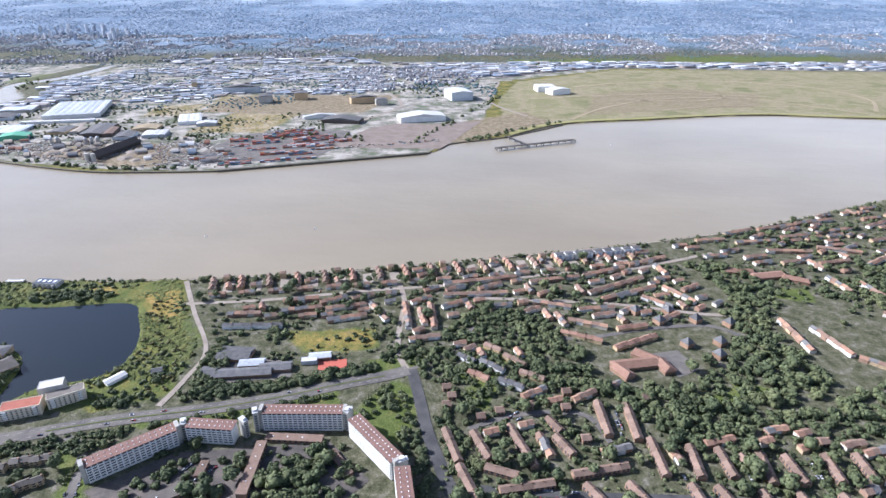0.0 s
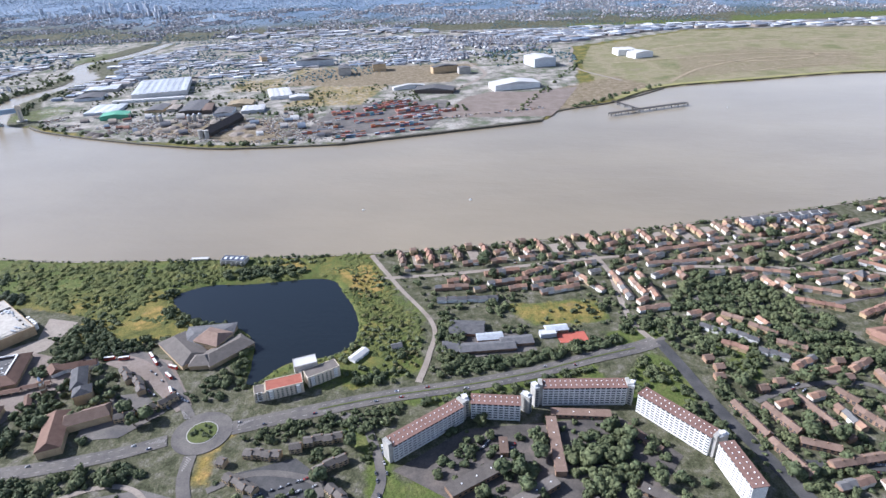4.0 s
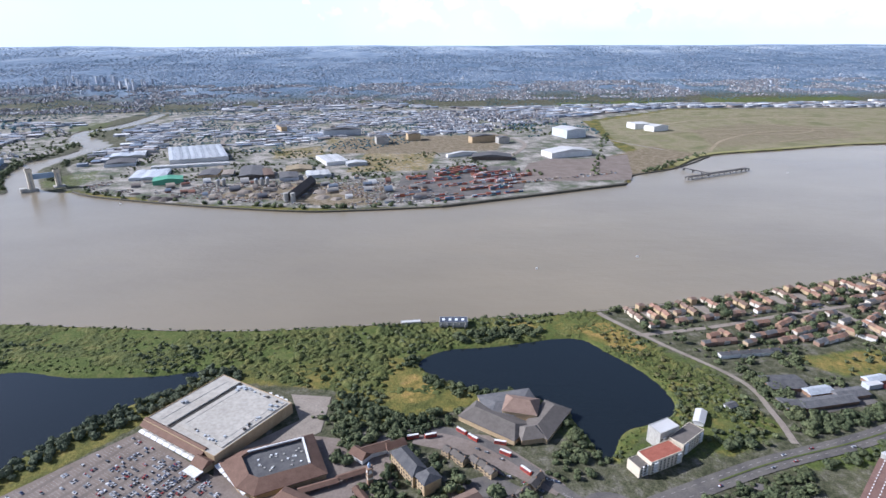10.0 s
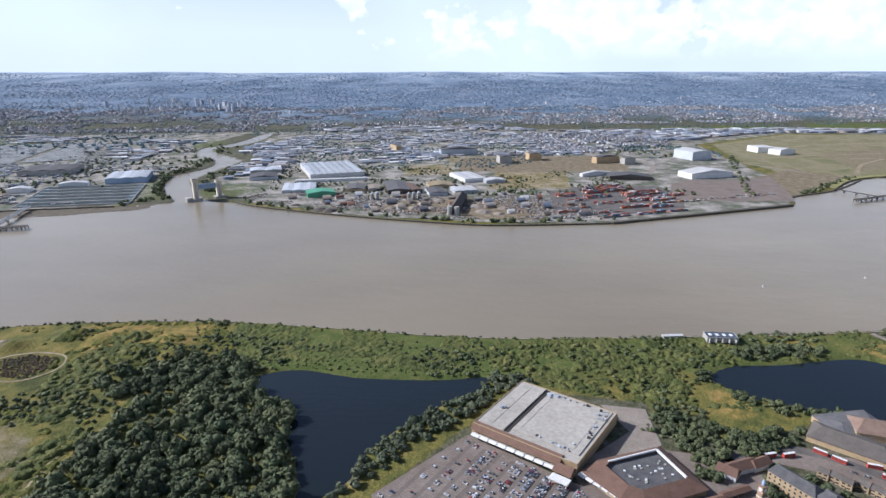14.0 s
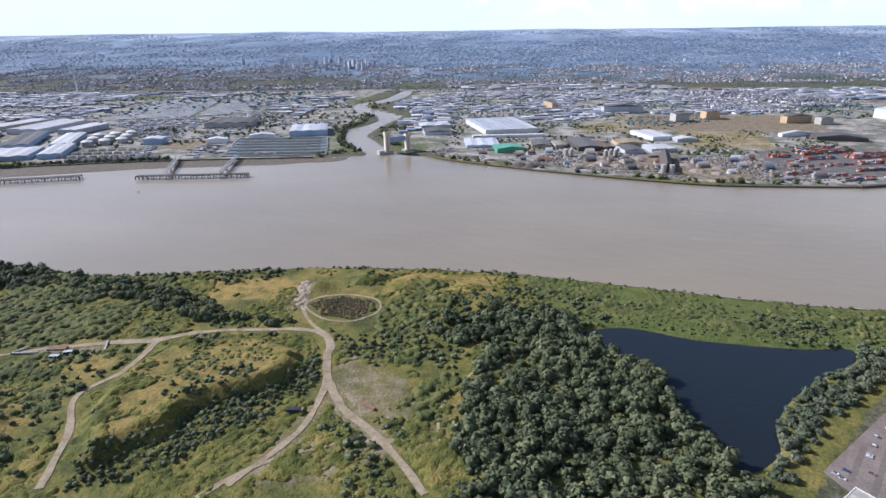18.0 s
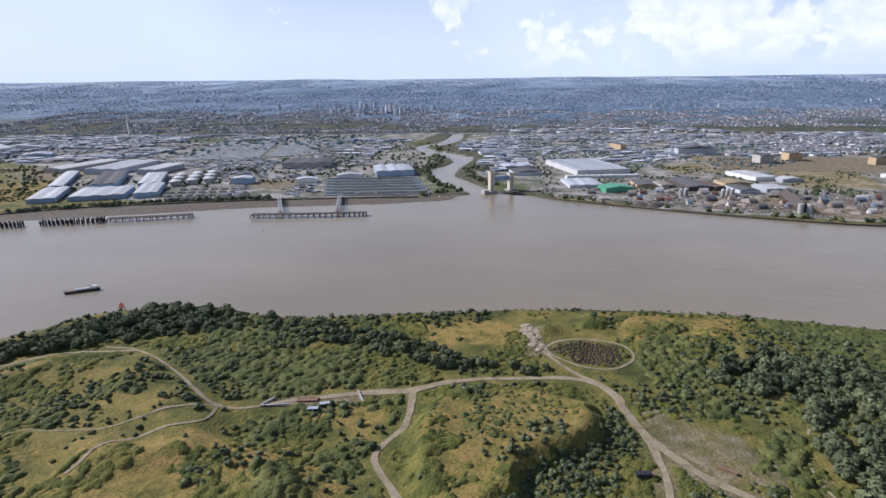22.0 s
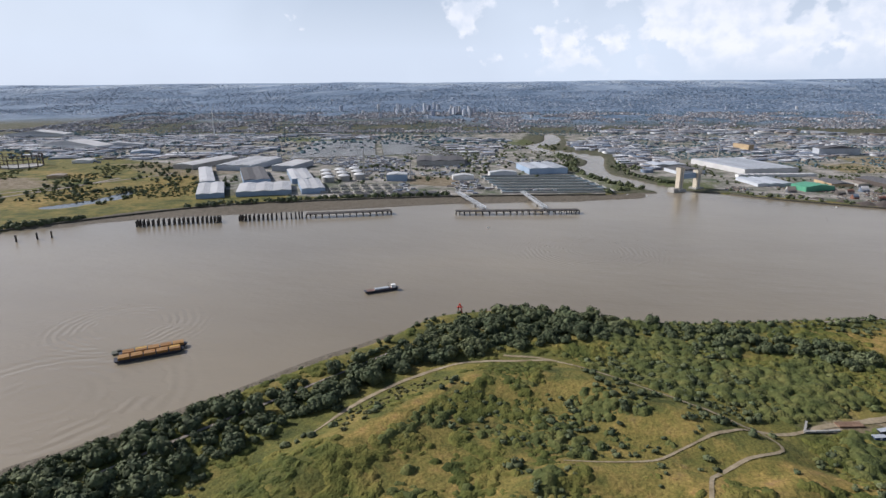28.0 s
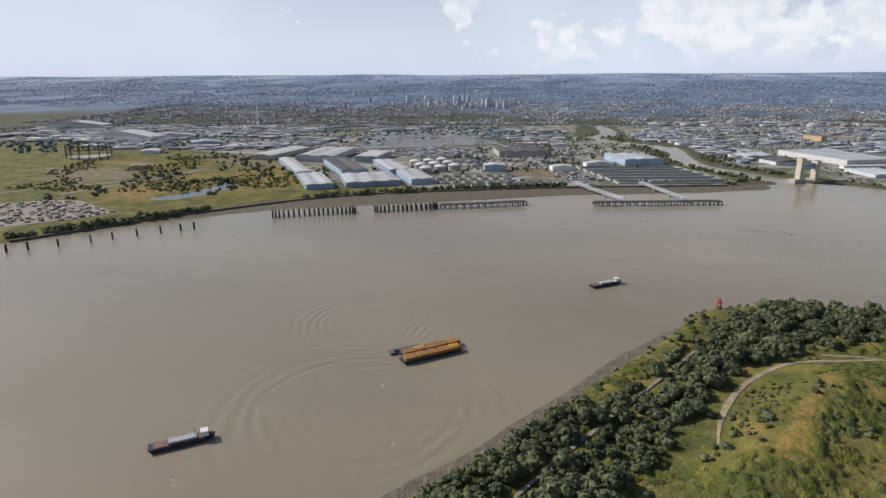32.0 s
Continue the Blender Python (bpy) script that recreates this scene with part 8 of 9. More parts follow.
BIG = "very large blue-grey warehouse with a ribbed pale roof"
BLUE = "blue-grey metal warehouse with a pale ribbed roof"
shed_on((-720, 1037), (-632, 1058), (-679, 1200), (-765, 1159), 8, M_ROOFWHITE, M_METAL, BIG, 8)
for q, h, wl, rf, sp in (
        (((-1440, 735), (-1410, 752), (-1457, 833), (-1484, 818)), 6, M_BLUEMETAL, M_PALEMETAL, 2), (((-1489, 827), (-1473, 840), (-1560, 980), (-1578, 970)), 6, M_BLUEMETAL, M_PALEMETAL, 1), (((-1398, 758), (-1336, 781), (-1365, 849), (-1428, 823)), 6, M_BLUEMETAL, M_PALEMETAL, 3), (((-1432, 837), (-1395, 854), (-1469, 975), (-1498, 962)), 8, M_BLUEMETAL, M_SLATE, 2), (((-1325, 783), (-1296, 801), (-1337, 875), (-1359, 862)), 7, M_BLUEMETAL, M_PALEMETAL, 2), (((-1369, 858), (-1343, 879), (-1395, 975), (-1419, 960)), 7, M_BLUEMETAL, M_PALEMETAL, 2),
        (((-1550, 985), (-1493, 975), (-1490, 1095), (-1555, 1110)), 9, M_METAL, M_PALEMETAL, 2), (((-1456, 985), (-1421, 980), (-1417, 1053), (-1452, 1075)), 9, M_METAL, M_ROOFWHITE, 2), (((-1634, 990), (-1597, 980), (-1582, 1099), (-1619, 1125)), 8, M_CONCRETE, M_ROOFWHITE, 1), (((-1232, 1058), (-1154, 1100), (-1170, 1170), (-1245, 1130)), 9, M_CONCRETE, M_SLATE, 3),
        (((-2189, 1265), (-2000, 1300), (-1993, 1340), (-2180, 1320)), 8, M_WHITE, M_ROOFWHITE, 1), (((-1869, 1036), (-1840, 1046), (-1851, 1075), (-1880, 1066)), 5, M_WHITE, M_ROOFWHITE, 1), (((-1763, 863), (-1742, 873), (-1752, 893), (-1772, 884)), 4, M_BUFF, M_PAVING, 1), (((-1858, 1180), (-1810, 1205), (-1830, 1240), (-1878, 1215)), 6, M_BLUEMETAL, M_METAL, 1), (((-2046, 1310), (-1940, 1330), (-1950, 1350), (-2056, 1330)), 6, M_WHITE, M_PALEMETAL, 1), (((-2543, 1560), (-2380, 1600), (-2390, 1650), (-2553, 1610)), 8, M_WHITE, M_ROOFWHITE, 1),
        (((-739, 918), (-691, 924), (-700, 985), (-750, 975)), 4, M_METAL, M_METAL, 3), (((-694, 884), (-655, 896), (-664, 922), (-702, 910)), 6, M_GREENMETAL, M_GREENMETAL, 1), (((-645, 926), (-617, 930), (-620, 975), (-648, 970)), 4, M_BUFF, M_SLATE, 1), (((-611, 928), (-595, 935), (-600, 970), (-616, 964)), 4, M_CONCRETE, M_PAVING, 1), (((-580, 902), (-548, 916), (-560, 990), (-592, 976)), 6, M_TRUSS, M_SLATE, 1), (((-545, 909), (-530, 913), (-544, 962), (-558, 958)), 6, M_TRUSS, M_TILE, 1),
        (((-461, 995), (-427, 1012), (-450, 1075), (-485, 1060)), 6, M_WHITE, M_PALEMETAL, 4), (((-480, 900), (-448, 915), (-455, 950), (-488, 935)), 5, M_METAL, M_PALEMETAL, 3), (((-520, 890), (-492, 895), (-500, 935), (-526, 930)), 5, M_METAL, M_SLATE, 1), (((-520, 950), (-480, 955), (-485, 990), (-525, 985)), 4, M_BUFF, M_DIRT, 1), (((-428, 990), (-395, 995), (-400, 1015), (-433, 1010)), 5, M_METAL, M_PALEMETAL, 1), (((-740, 1010), (-620, 1015), (-622, 1024), (-742, 1020)), 4, M_WHITE, M_ROOFWHITE, 12),
        (((-80, 1020), (-1, 1040), (-10, 1075), (-90, 1055)), 9, M_WHITE, M_ROOFWHITE, 1), (((13, 1228), (56, 1247), (40, 1300), (-4, 1284)), 17, M_METAL, M_PALEMETAL, 1), (((208, 1345), (250, 1350), (246, 1390), (205, 1384)), 12, M_WHITE, M_ROOFWHITE, 3), (((232, 1303), (280, 1325), (262, 1350), (226, 1330)), 11, M_WHITE, M_ROOFWHITE, 1), (((-219, 1020), (-152, 1008), (-148, 1040), (-214, 1052)), 6, M_TRUSS, M_SLATE, 1), (((-260, 1055), (-200, 1060), (-203, 1068), (-263, 1063)), 5, M_WHITE, M_ROOFWHITE, 1),
        (((-382, 1200), (-358, 1205), (-362, 1232), (-386, 1228)), 14, M_CONCRETE, M_SLATE, 1), (((-318, 1240), (-292, 1244), (-296, 1268), (-322, 1264)), 14, M_BUFF, M_SLATE, 1), (((-497, 1320), (-416, 1328), (-420, 1348), (-500, 1340)), 13, M_METAL, M_SLATE, 1), (((-194, 1200), (-140, 1214), (-146, 1228), (-200, 1214)), 12, M_BUFF, M_SLATE, 1), (((-141, 1184), (-118, 1188), (-122, 1204), (-145, 1200)), 12, M_CONCRETE, M_SLATE, 1), (((-612, 1440), (-600, 1395), (-588, 1400), (-600, 1445)), 12, M_BUFF, M_SLATE, 1),
        (((-820, 1025), (-775, 1035), (-785, 1075), (-830, 1065)), 5, M_METAL, M_SLATE, 1), (((-840, 1095), (-785, 1105), (-795, 1140), (-850, 1130)), 5, M_CONCRETE, M_METAL, 2), (((-1100, 968), (-1060, 978), (-1064, 992), (-1104, 982)), 6, M_WHITE, M_PALEMETAL, 1), (((-1150, 925), (-1120, 932), (-1124, 948), (-1154, 941)), 6, M_WHITE, M_PALEMETAL, 1), (((-1043, 1000), (-981, 1008), (-1004, 1080), (-1066, 1070)), 9, M_BLUEMETAL, M_METAL, 3), (((-1244, 905), (-1215, 910), (-1219, 932), (-1248, 927)), 9, M_BLUEMETAL, M_PALEMETAL, 1)):
    shed_on(*q, h, wl, rf, BLUE if wl is M_BLUEMETAL and rf is M_PALEMETAL else "low industrial building with a shallow pitched roof", sp, rf in (M_PALEMETAL, M_METAL))


def boxes_stuff(name, pts, material, label, category, lmin, lmax, hmin, hmax, seed, pitched=True, turn=None):
    """Many far buildings in one object, each an island of its own."""
    rs = np.random.RandomState(seed)
    pts = np.asarray(pts)
    zs = land_height(pts[:, 0], pts[:, 1])
    Vs, Fs, n = [], [], 0
    for (x, y), z in zip(pts, zs):
        l, w = rs.uniform(lmin, lmax), rs.uniform(lmin, lmax) * 0.6
        h = rs.uniform(hmin, hmax)
        a = (turn if turn is not None else rs.choice((0.3, 1.87, 0.9, 2.47))) + rs.normal() * 0.08
        c, s = math.cos(a), math.sin(a)
        if pitched:
            V = np.array([(-l, -w, -2), (l, -w, -2), (l, w, -2), (-l, w, -2), (-l, -w, h), (l, -w, h), (l, w, h), (-l, w, h), (-l, 0, h + w * 0.7), (l, 0, h + w * 0.7)]) * (0.5, 0.5, 1)
            F = [(0, 1, 5), (0, 5, 4), (2, 3, 7), (2, 7, 6), (1, 2, 6), (1, 6, 9), (1, 9, 5), (3, 0, 4), (3, 4, 8), (3, 8, 7)]
            R = np.array([(4, 5, 9), (4, 9, 8), (6, 7, 8), (6, 8, 9)])
        else:
            V = np.array([(-l, -w, -2), (l, -w, -2), (l, w, -2), (-l, w, -2), (-l, -w, h), (l, -w, h), (l, w, h), (-l, w, h)]) * (0.5, 0.5, 1)
            F = [(0, 1, 5), (0, 5, 4), (2, 3, 7), (2, 7, 6), (1, 2, 6), (1, 6, 5), (3, 0, 4), (3, 4, 7)]
            R = np.array([(4, 5, 6), (4, 6, 7)])
        W = np.column_stack([V[:, 0] * c - V[:, 1] * s + x, V[:, 0] * s + V[:, 1] * c + y, V[:, 2] + z])
        Vs += [W, W + np.array([0, 0, 0.02])]  # walls and roof are islands of their own
        Fs += [np.array(F) + n, R + n + len(W)]
        n += 2 * len(W)
    ob = sheet(name, np.concatenate(Vs), np.concatenate(Fs), material)
    return tagged(ob, label, category, kind="stuff")


def region(poly, spacing, seed, keep=-2, size=200):
    return scatter(poly, spacing, seed, keep, size)


SHEDS_E = [(-800, 1180), (-770, 1215), (-600, 1215), (-585, 1200), (-470, 1300), (-300, 1310), (-120, 1350), (-200, 1800), (-700, 1800), (-900, 1700), (-900, 1350)]
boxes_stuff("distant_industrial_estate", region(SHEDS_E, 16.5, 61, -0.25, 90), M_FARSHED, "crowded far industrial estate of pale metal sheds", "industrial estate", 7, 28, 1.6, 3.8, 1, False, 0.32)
SHEDS_CREEK = [(-888, 1100), (-880, 1200), (-878, 1290), (-950, 1400), (-955, 1560), (-880, 1560), (-800, 1300), (-790, 1150), (-860, 1040)]
boxes_stuff("creekside_sheds", region(SHEDS_CREEK, 20, 69, -0.6, 60), M_FARSHED, "long grey sheds beside a tidal creek", "industrial estate", 10, 34, 2.5, 6, 16, False, 0.25)
SHEDS_YARD = [(-790, 885), (-740, 850), (-613, 800), (-480, 755), (-400, 745), (-300, 755), (-280, 800), (-400, 900), (-600, 890), (-760, 930)]
boxes_stuff("riverside_yard_sheds", region(SHEDS_YARD, 30, 62, -0.1, 60), M_YARD, "mid-sized sheds in riverside yards", "industrial estate", 6, 16, 1.4, 3.0, 2, True, 0.3)
boxes_stuff("yard_clutter", region(SHEDS_YARD, 4.2, 60, 0.0, 26), M_YARD, "lorries, skips and stockpiles in riverside yards", "clutter", 1.0, 4.5, 0.4, 1.3, 12, False)
WEST_YARD = [(-1691, 640), (-1655, 640), (-1578, 593), (-1589, 571), (-1640, 520), (-1745, 600)]
boxes_stuff("yard_clutter", region(WEST_YARD, 8, 59, -0.3, 40), M_YARD, "white vehicles and cabins in a riverside compound", "clutter", 2, 6, 0.8, 2.0, 13, False)
SHEDS_W = [(-2400, 1230), (-1900, 1080), (-1640, 1140), (-1600, 1250), (-1640, 1560), (-1350, 1600), (-1200, 1300), (-1120, 1250), (-1110, 1600), (-1500, 1750), (-2600, 1650)]
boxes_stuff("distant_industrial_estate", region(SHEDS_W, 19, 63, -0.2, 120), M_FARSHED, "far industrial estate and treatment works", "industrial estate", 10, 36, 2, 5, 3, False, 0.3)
WORKS_YARD = [(-1640, 1130), (-1590, 1115), (-1470, 1110), (-1400, 1070), (-1290, 990), (-1250, 1040), (-1260, 1150), (-1330, 1215), (-1500, 1140), (-1600, 1180)]
boxes_stuff("works_clutter", region(WORKS_YARD, 11, 58, -0.2, 60), M_FARSHED, "small sheds, cabins and vehicles round a treatment works", "clutter", 3, 11, 1.0, 2.6, 14, False, 0.4)
boxes_stuff("works_clutter", region([(-1215, 800), (-1110, 815), (-1000, 850), (-1100, 860), (-1140, 1040), (-1215, 960)], 10, 57, -0.1, 60), M_FARSHED, "small sheds and pipework round settling tanks", "clutter", 3, 10, 1.0, 3.0, 15, False, 0.3)
WORKS_ALL = [(-1900, 1000), (-1660, 1120), (-1500, 1100), (-1350, 1000), (-1250, 900), (-1090, 1090), (-1000, 1120), (-990, 1250), (-1100, 1500), (-1600, 1620), (-2300, 1450)]
boxes_stuff("works_clutter", region(WORKS_ALL, 15, 56, -0.05, 90), M_FARSHED, "pale cabins, tanks and lorries round a treatment works", "clutter", 2, 9, 1.0, 3.2, 17, False, 0.35)
SHEDS_FAR = [(100, 1560), (500, 1780), (1300, 1720), (2400, 1900), (2400, 2050), (1200, 1900), (500, 1900), (-200, 1850), (-900, 1850), (-900, 1950), (-300, 2000)]
boxes_stuff("distant_industrial_estate", region(SHEDS_FAR, 28, 64, -0.2), M_FARSHED, "far band of pale warehouses", "industrial estate", 14, 50, 3, 6, 4, False, 0.2)
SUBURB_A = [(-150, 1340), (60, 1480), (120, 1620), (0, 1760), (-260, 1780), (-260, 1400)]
boxes_stuff("distant_suburb", region(SUBURB_A, 8.5, 65, -0.3, 60), M_HAZYTOWN, "far streets of brick houses", "suburb", 4, 9, 1.5, 2.6, 5)
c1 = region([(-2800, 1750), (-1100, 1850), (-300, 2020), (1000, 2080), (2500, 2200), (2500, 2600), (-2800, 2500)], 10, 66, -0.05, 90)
boxes_stuff("distant_suburb", c1, M_HAZYTOWN, "far houses with brown and grey roofs, haze tinted into their colour", "suburb", 3, 8.5, 0.8, 1.7, 6)
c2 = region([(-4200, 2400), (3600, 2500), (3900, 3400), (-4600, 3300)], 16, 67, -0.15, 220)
boxes_stuff("distant_suburb", c2, M_HAZYSKYLINE, "very distant streets of houses on rising ground", "suburb", 3, 11, 0.4, 1.3, 7, False)
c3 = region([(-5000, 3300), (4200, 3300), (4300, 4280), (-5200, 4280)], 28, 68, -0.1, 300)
boxes_stuff("distant_suburb", c3, M_HAZYSKYLINE, "very distant houses on the skyline hills", "suburb", 4, 16, 0.4, 1.5, 8, False)
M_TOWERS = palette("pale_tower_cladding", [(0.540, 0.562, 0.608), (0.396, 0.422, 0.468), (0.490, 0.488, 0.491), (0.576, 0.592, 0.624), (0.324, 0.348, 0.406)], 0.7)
rs = np.random.RandomState(30)
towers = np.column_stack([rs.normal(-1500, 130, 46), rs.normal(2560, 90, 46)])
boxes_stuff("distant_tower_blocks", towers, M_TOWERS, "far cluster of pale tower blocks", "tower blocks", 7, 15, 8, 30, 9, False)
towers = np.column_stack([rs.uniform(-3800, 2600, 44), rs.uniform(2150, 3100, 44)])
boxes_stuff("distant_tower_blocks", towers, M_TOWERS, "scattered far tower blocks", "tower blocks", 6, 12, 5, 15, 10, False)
# far trees; the blue of distance haze is part of their colour
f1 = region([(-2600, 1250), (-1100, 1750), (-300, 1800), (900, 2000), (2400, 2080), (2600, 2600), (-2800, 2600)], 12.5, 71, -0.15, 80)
plant("distant_trees", f1, rs.uniform(2.2, 5.0, len(f1)), BLOBS, M_HAZYLEAF, "far belts of trees among houses", "trees", squash=0.35)
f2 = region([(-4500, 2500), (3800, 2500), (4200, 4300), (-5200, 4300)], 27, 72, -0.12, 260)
plant("distant_trees", f2, rs.uniform(5, 11, len(f2)), BLOBS, M_HAZYWOOD, "very distant woods and gardens blued by haze in their colour", "trees", squash=0.14)
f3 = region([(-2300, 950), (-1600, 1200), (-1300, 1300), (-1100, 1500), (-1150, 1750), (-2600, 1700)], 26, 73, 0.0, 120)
plant("distant_trees", f3, rs.uniform(4, 8, len(f3)), BLOBS, M_HAZYLEAF, "far belts of trees round works", "trees", squash=0.8)

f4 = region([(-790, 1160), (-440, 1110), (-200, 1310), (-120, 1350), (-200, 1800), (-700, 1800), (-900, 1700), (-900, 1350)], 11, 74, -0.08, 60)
plant("estate_trees", f4, rs.uniform(1.6, 4.0, len(f4)), BLOBS, M_HAZYLEAF, "trees and hedges between far sheds", "trees", squash=0.7)
f6 = region([(-790, 900), (-560, 880), (-400, 880), (-200, 960), (-120, 1080), (-400, 1120), (-780, 1180)], 10, 76, 0.05, 50)
plant("estate_trees", f6, rs.uniform(1.4, 3.4, len(f6)), BUSHES, M_LEAF, "trees and hedges between sheds", "trees", squash=0.9)
f7 = region([(-60, 1260), (110, 1290), (130, 1480), (60, 1540), (-80, 1480)], 9, 77, -0.15, 60)
plant("estate_trees", f7, rs.uniform(2.0, 4.5, len(f7)), BLOBS, M_HAZYLEAF, "dark wood beside marsh", "trees", squash=0.9)
f5 = region([(-1250, 900), (-1000, 1010), (-960, 1230), (-1080, 1480), (-1300, 1300)], 19, 75, 0.0, 60)
plant("estate_trees", f5, rs.uniform(2.5, 5, len(f5)), BLOBS, M_LEAF, "trees along the creek", "trees", squash=0.9)
# containers
def containers():
    """Long stacks in rows; the row nearest the quay as single boxes, those behind in one heap."""
    rs = np.random.RandomState(12)
    proto = tagged(part("shipping_container", solid(box(-3.2, 3.2, -0.68, 0.68, 0, 1.35)), M_BOXES), "painted steel shipping container in a stack", "container", "stacked containers")
    part("doors", solid(box(3.2, 3.26, -0.6, 0.6, 0.1, 1.25)), M_METAL, proto)
    first, pcs = True, []
    V0, F0 = box(-3.2, 3.2, -0.68, 0.68, 0, 1.35)
    # x, y of a block's corner, turn, boxes along, rows deep, boxes high
    for x0, y0, a, nx, ny, nz, single in ((-352, 778, 18, 4, 4, 3, True), (-322, 806, 18, 3, 3, 2, True), (-300, 778, 18, 5, 2, 2, True), (-262, 806, 18, 9, 3, 3, True), (-196, 836, 18, 5, 3, 2, True), (-288, 830, 20, 6, 5, 2, False), (-240, 846, 20, 8, 6, 3, False), (-292, 868, 20, 6, 6, 3, False), (-284, 902, 20, 10, 7, 4, False), (-232, 882, 20, 9, 8, 4, False), (-176, 880, 20, 5, 6, 3, False), (-330, 880, 20, 4, 6, 3, False), (-276, 940, 20, 9, 4, 3, False), (-320, 850, 20, 4, 5, 2, False), (-302, 754, 18, 6, 3, 3, False), (-252, 770, 18, 6, 3, 3, False), (-206, 786, 18, 4, 3, 2, False), (-206, 850, 20, 6, 5, 3, False), (-256, 918, 20, 8, 4, 3, False), (-222, 806, 18, 5, 4, 3, False)):
        ca, sa = math.cos(radians(a)), math.sin(radians(a))
        for j in range(ny):
            for i in range(nx):
                hi = max(0, nz - rs.randint(0, 3))
                u, v = i * 6.9, j * (1.55 if j % 4 else 1.55) + (j // 4) * 3.0
                for k in range(hi):
                    m = pose(x0 + u * ca - v * sa, y0 + u * sa + v * ca, 0.75 + k * 1.36, 0, 0, a)
                    if not single:
                        pcs.append(([tuple(m @ Vector(p)) for p in V0], F0))
                    elif first:
                        proto.matrix_basis, first = m, False
                    else:
                        copy_thing(proto, m)
    tagged(part("container_stacks", solid(*pcs), M_STACK), "long stacks of mostly red-brown shipping containers", "containers", kind="stuff")
    # cabins and vans along the tarmac's river edge
    pcs = []
    for i in range(70):
        u, v = rs.uniform(0, 190), rs.choice((0, 0, 4, 9)) + rs.normal() * 1.0
        m = pose(-190 + u * 0.945 - v * 0.33, 838 + u * 0.33 * 0.86 + v * 0.945, 0.9, 0, 0, 19 + rs.choice((0, 90)) + rs.normal() * 6)
        V, F = box(-rs.uniform(1.2, 3.2), 1.4, -0.65, 0.65, 0, rs.uniform(0.9, 1.5))
        pcs.append(([tuple(m @ Vector(p)) for p in V], F))
    tagged(part("parked_lorries", solid(*pcs), M_YARD), "pale vans, lorries and cabins along a yard's edge", "vehicles", kind="stuff")


containers()


def heap(name, spots, material, label, category):
    """Loose conical heaps with ragged sides."""
    rs = np.random.RandomState(len(name))
    pcs = []
    for x, y, r, h in spots:
        n = 12
        V = [(x + r * k * rs.uniform(0.85, 1.15) * math.cos(6.283 * i / n), y + r * k * rs.uniform(0.85, 1.15) * math.sin(6.283 * i / n), z) for k, z in ((1.0, 0.2), (0.55, 0.6 + h * 0.4)) for i in range(n)] + [(x, y, 0.6 + h * 0.7)]
        F = [(i, (i + 1) % n, n + (i + 1) % n, n + i) for i in range(n)] + [(n + i, n + (i + 1) % n, 2 * n) for i in range(n)]
        pcs.append((V, F))
    return tagged(part(name, solid(*pcs), material), label, category, kind="stuff")


heap("aggregate_heaps", [(-590, 815, 9, 5), (-570, 812, 8, 4.5), (-556, 830, 11, 6), (-540, 812, 9, 5), (-525, 840, 12, 6.5), (-515, 812, 8, 4), (-505, 860, 10, 5), (-450, 790, 12, 5), (-430, 780, 9, 4), (-455, 820, 12, 5), (-420, 810, 10, 4)], M_PAVING, "pale sandy heaps of aggregate", "heaps")
heap("scrap_heaps", [(-662, 806, 11, 5), (-648, 800, 10, 6), (-640, 812, 9, 4), (-680, 820, 8, 3), (-700, 836, 8, 3), (-725, 850, 7, 2.5)], M_TRUSS, "dark brown heaps of scrap", "heaps")
t = thing("conveyor_hall", -480, 826, 0.6, 80, "dark sloping conveyor hall beside an aggregates quay", "conveyor")
part("hall", solid(gable(-46, 46, -7, 7, 5, 12)), M_TRUSS, t)
part("wall", solid(box(-46, 46, -6.5, 6.5, -1, 5)), M_DARK, t)
part("silo", solid(drum(-52, 4, -1, 11, 3.2, 3.2, 12), drum(-52, -5, -1, 11, 3.2, 3.2, 12)), M_CONCRETE, t)
for x, y in ((-548, 868), (-541, 872), (-534, 876), (-600, 868), (-593, 872)):
    t = thing("silo", x, y, 0.6, 0, "grey concrete silo with a conical top", "silo", "silos")
    part("drum", solid(drum(0, 0, -0.5, 9, 2.8, 2.8, 12)), M_CONCRETE, t)
    part("cone", solid(drum(0, 0, 9, 11, 2.8, 0.4, 12)), M_METAL, t)


def filter_bed(near_left, near_right, far_right, far_left, n, slab, stripe, label):
    t = thing("filter_bed", 0, 0, 0.7, 0, label, "filter bed", "filter beds")
    a, b, c, d = (Vector((*p, 0)) for p in (near_left, near_right, far_right, far_left))
    part("slab", solid(([tuple(p + Vector((0, 0, z))) for z in (-1, 0.5) for p in (a, b, c, d)], [(0, 3, 2, 1), (4, 5, 6, 7), (0, 1, 5, 4), (1, 2, 6, 5), (2, 3, 7, 6), (3, 0, 4, 7)])), slab, t)
    for k in range(n):
        f0, f1 = (k + 0.2) / n, (k + 0.55) / n
        p, q, r, s = a.lerp(d, f0), b.lerp(c, f0), b.lerp(c, f1), a.lerp(d, f1)
        p, q, s, r = p.lerp(q, 0.02), p.lerp(q, 0.98), s.lerp(r, 0.02), s.lerp(r, 0.98)
        part("channel", solid(([tuple(v + Vector((0, 0, z))) for z in (0.4, 1.3) for v in (p, q, r, s)], [(4, 5, 6, 7), (0, 1, 5, 4), (1, 2, 6, 5), (2, 3, 7, 6), (3, 0, 4, 7)])), stripe, t)
    return t


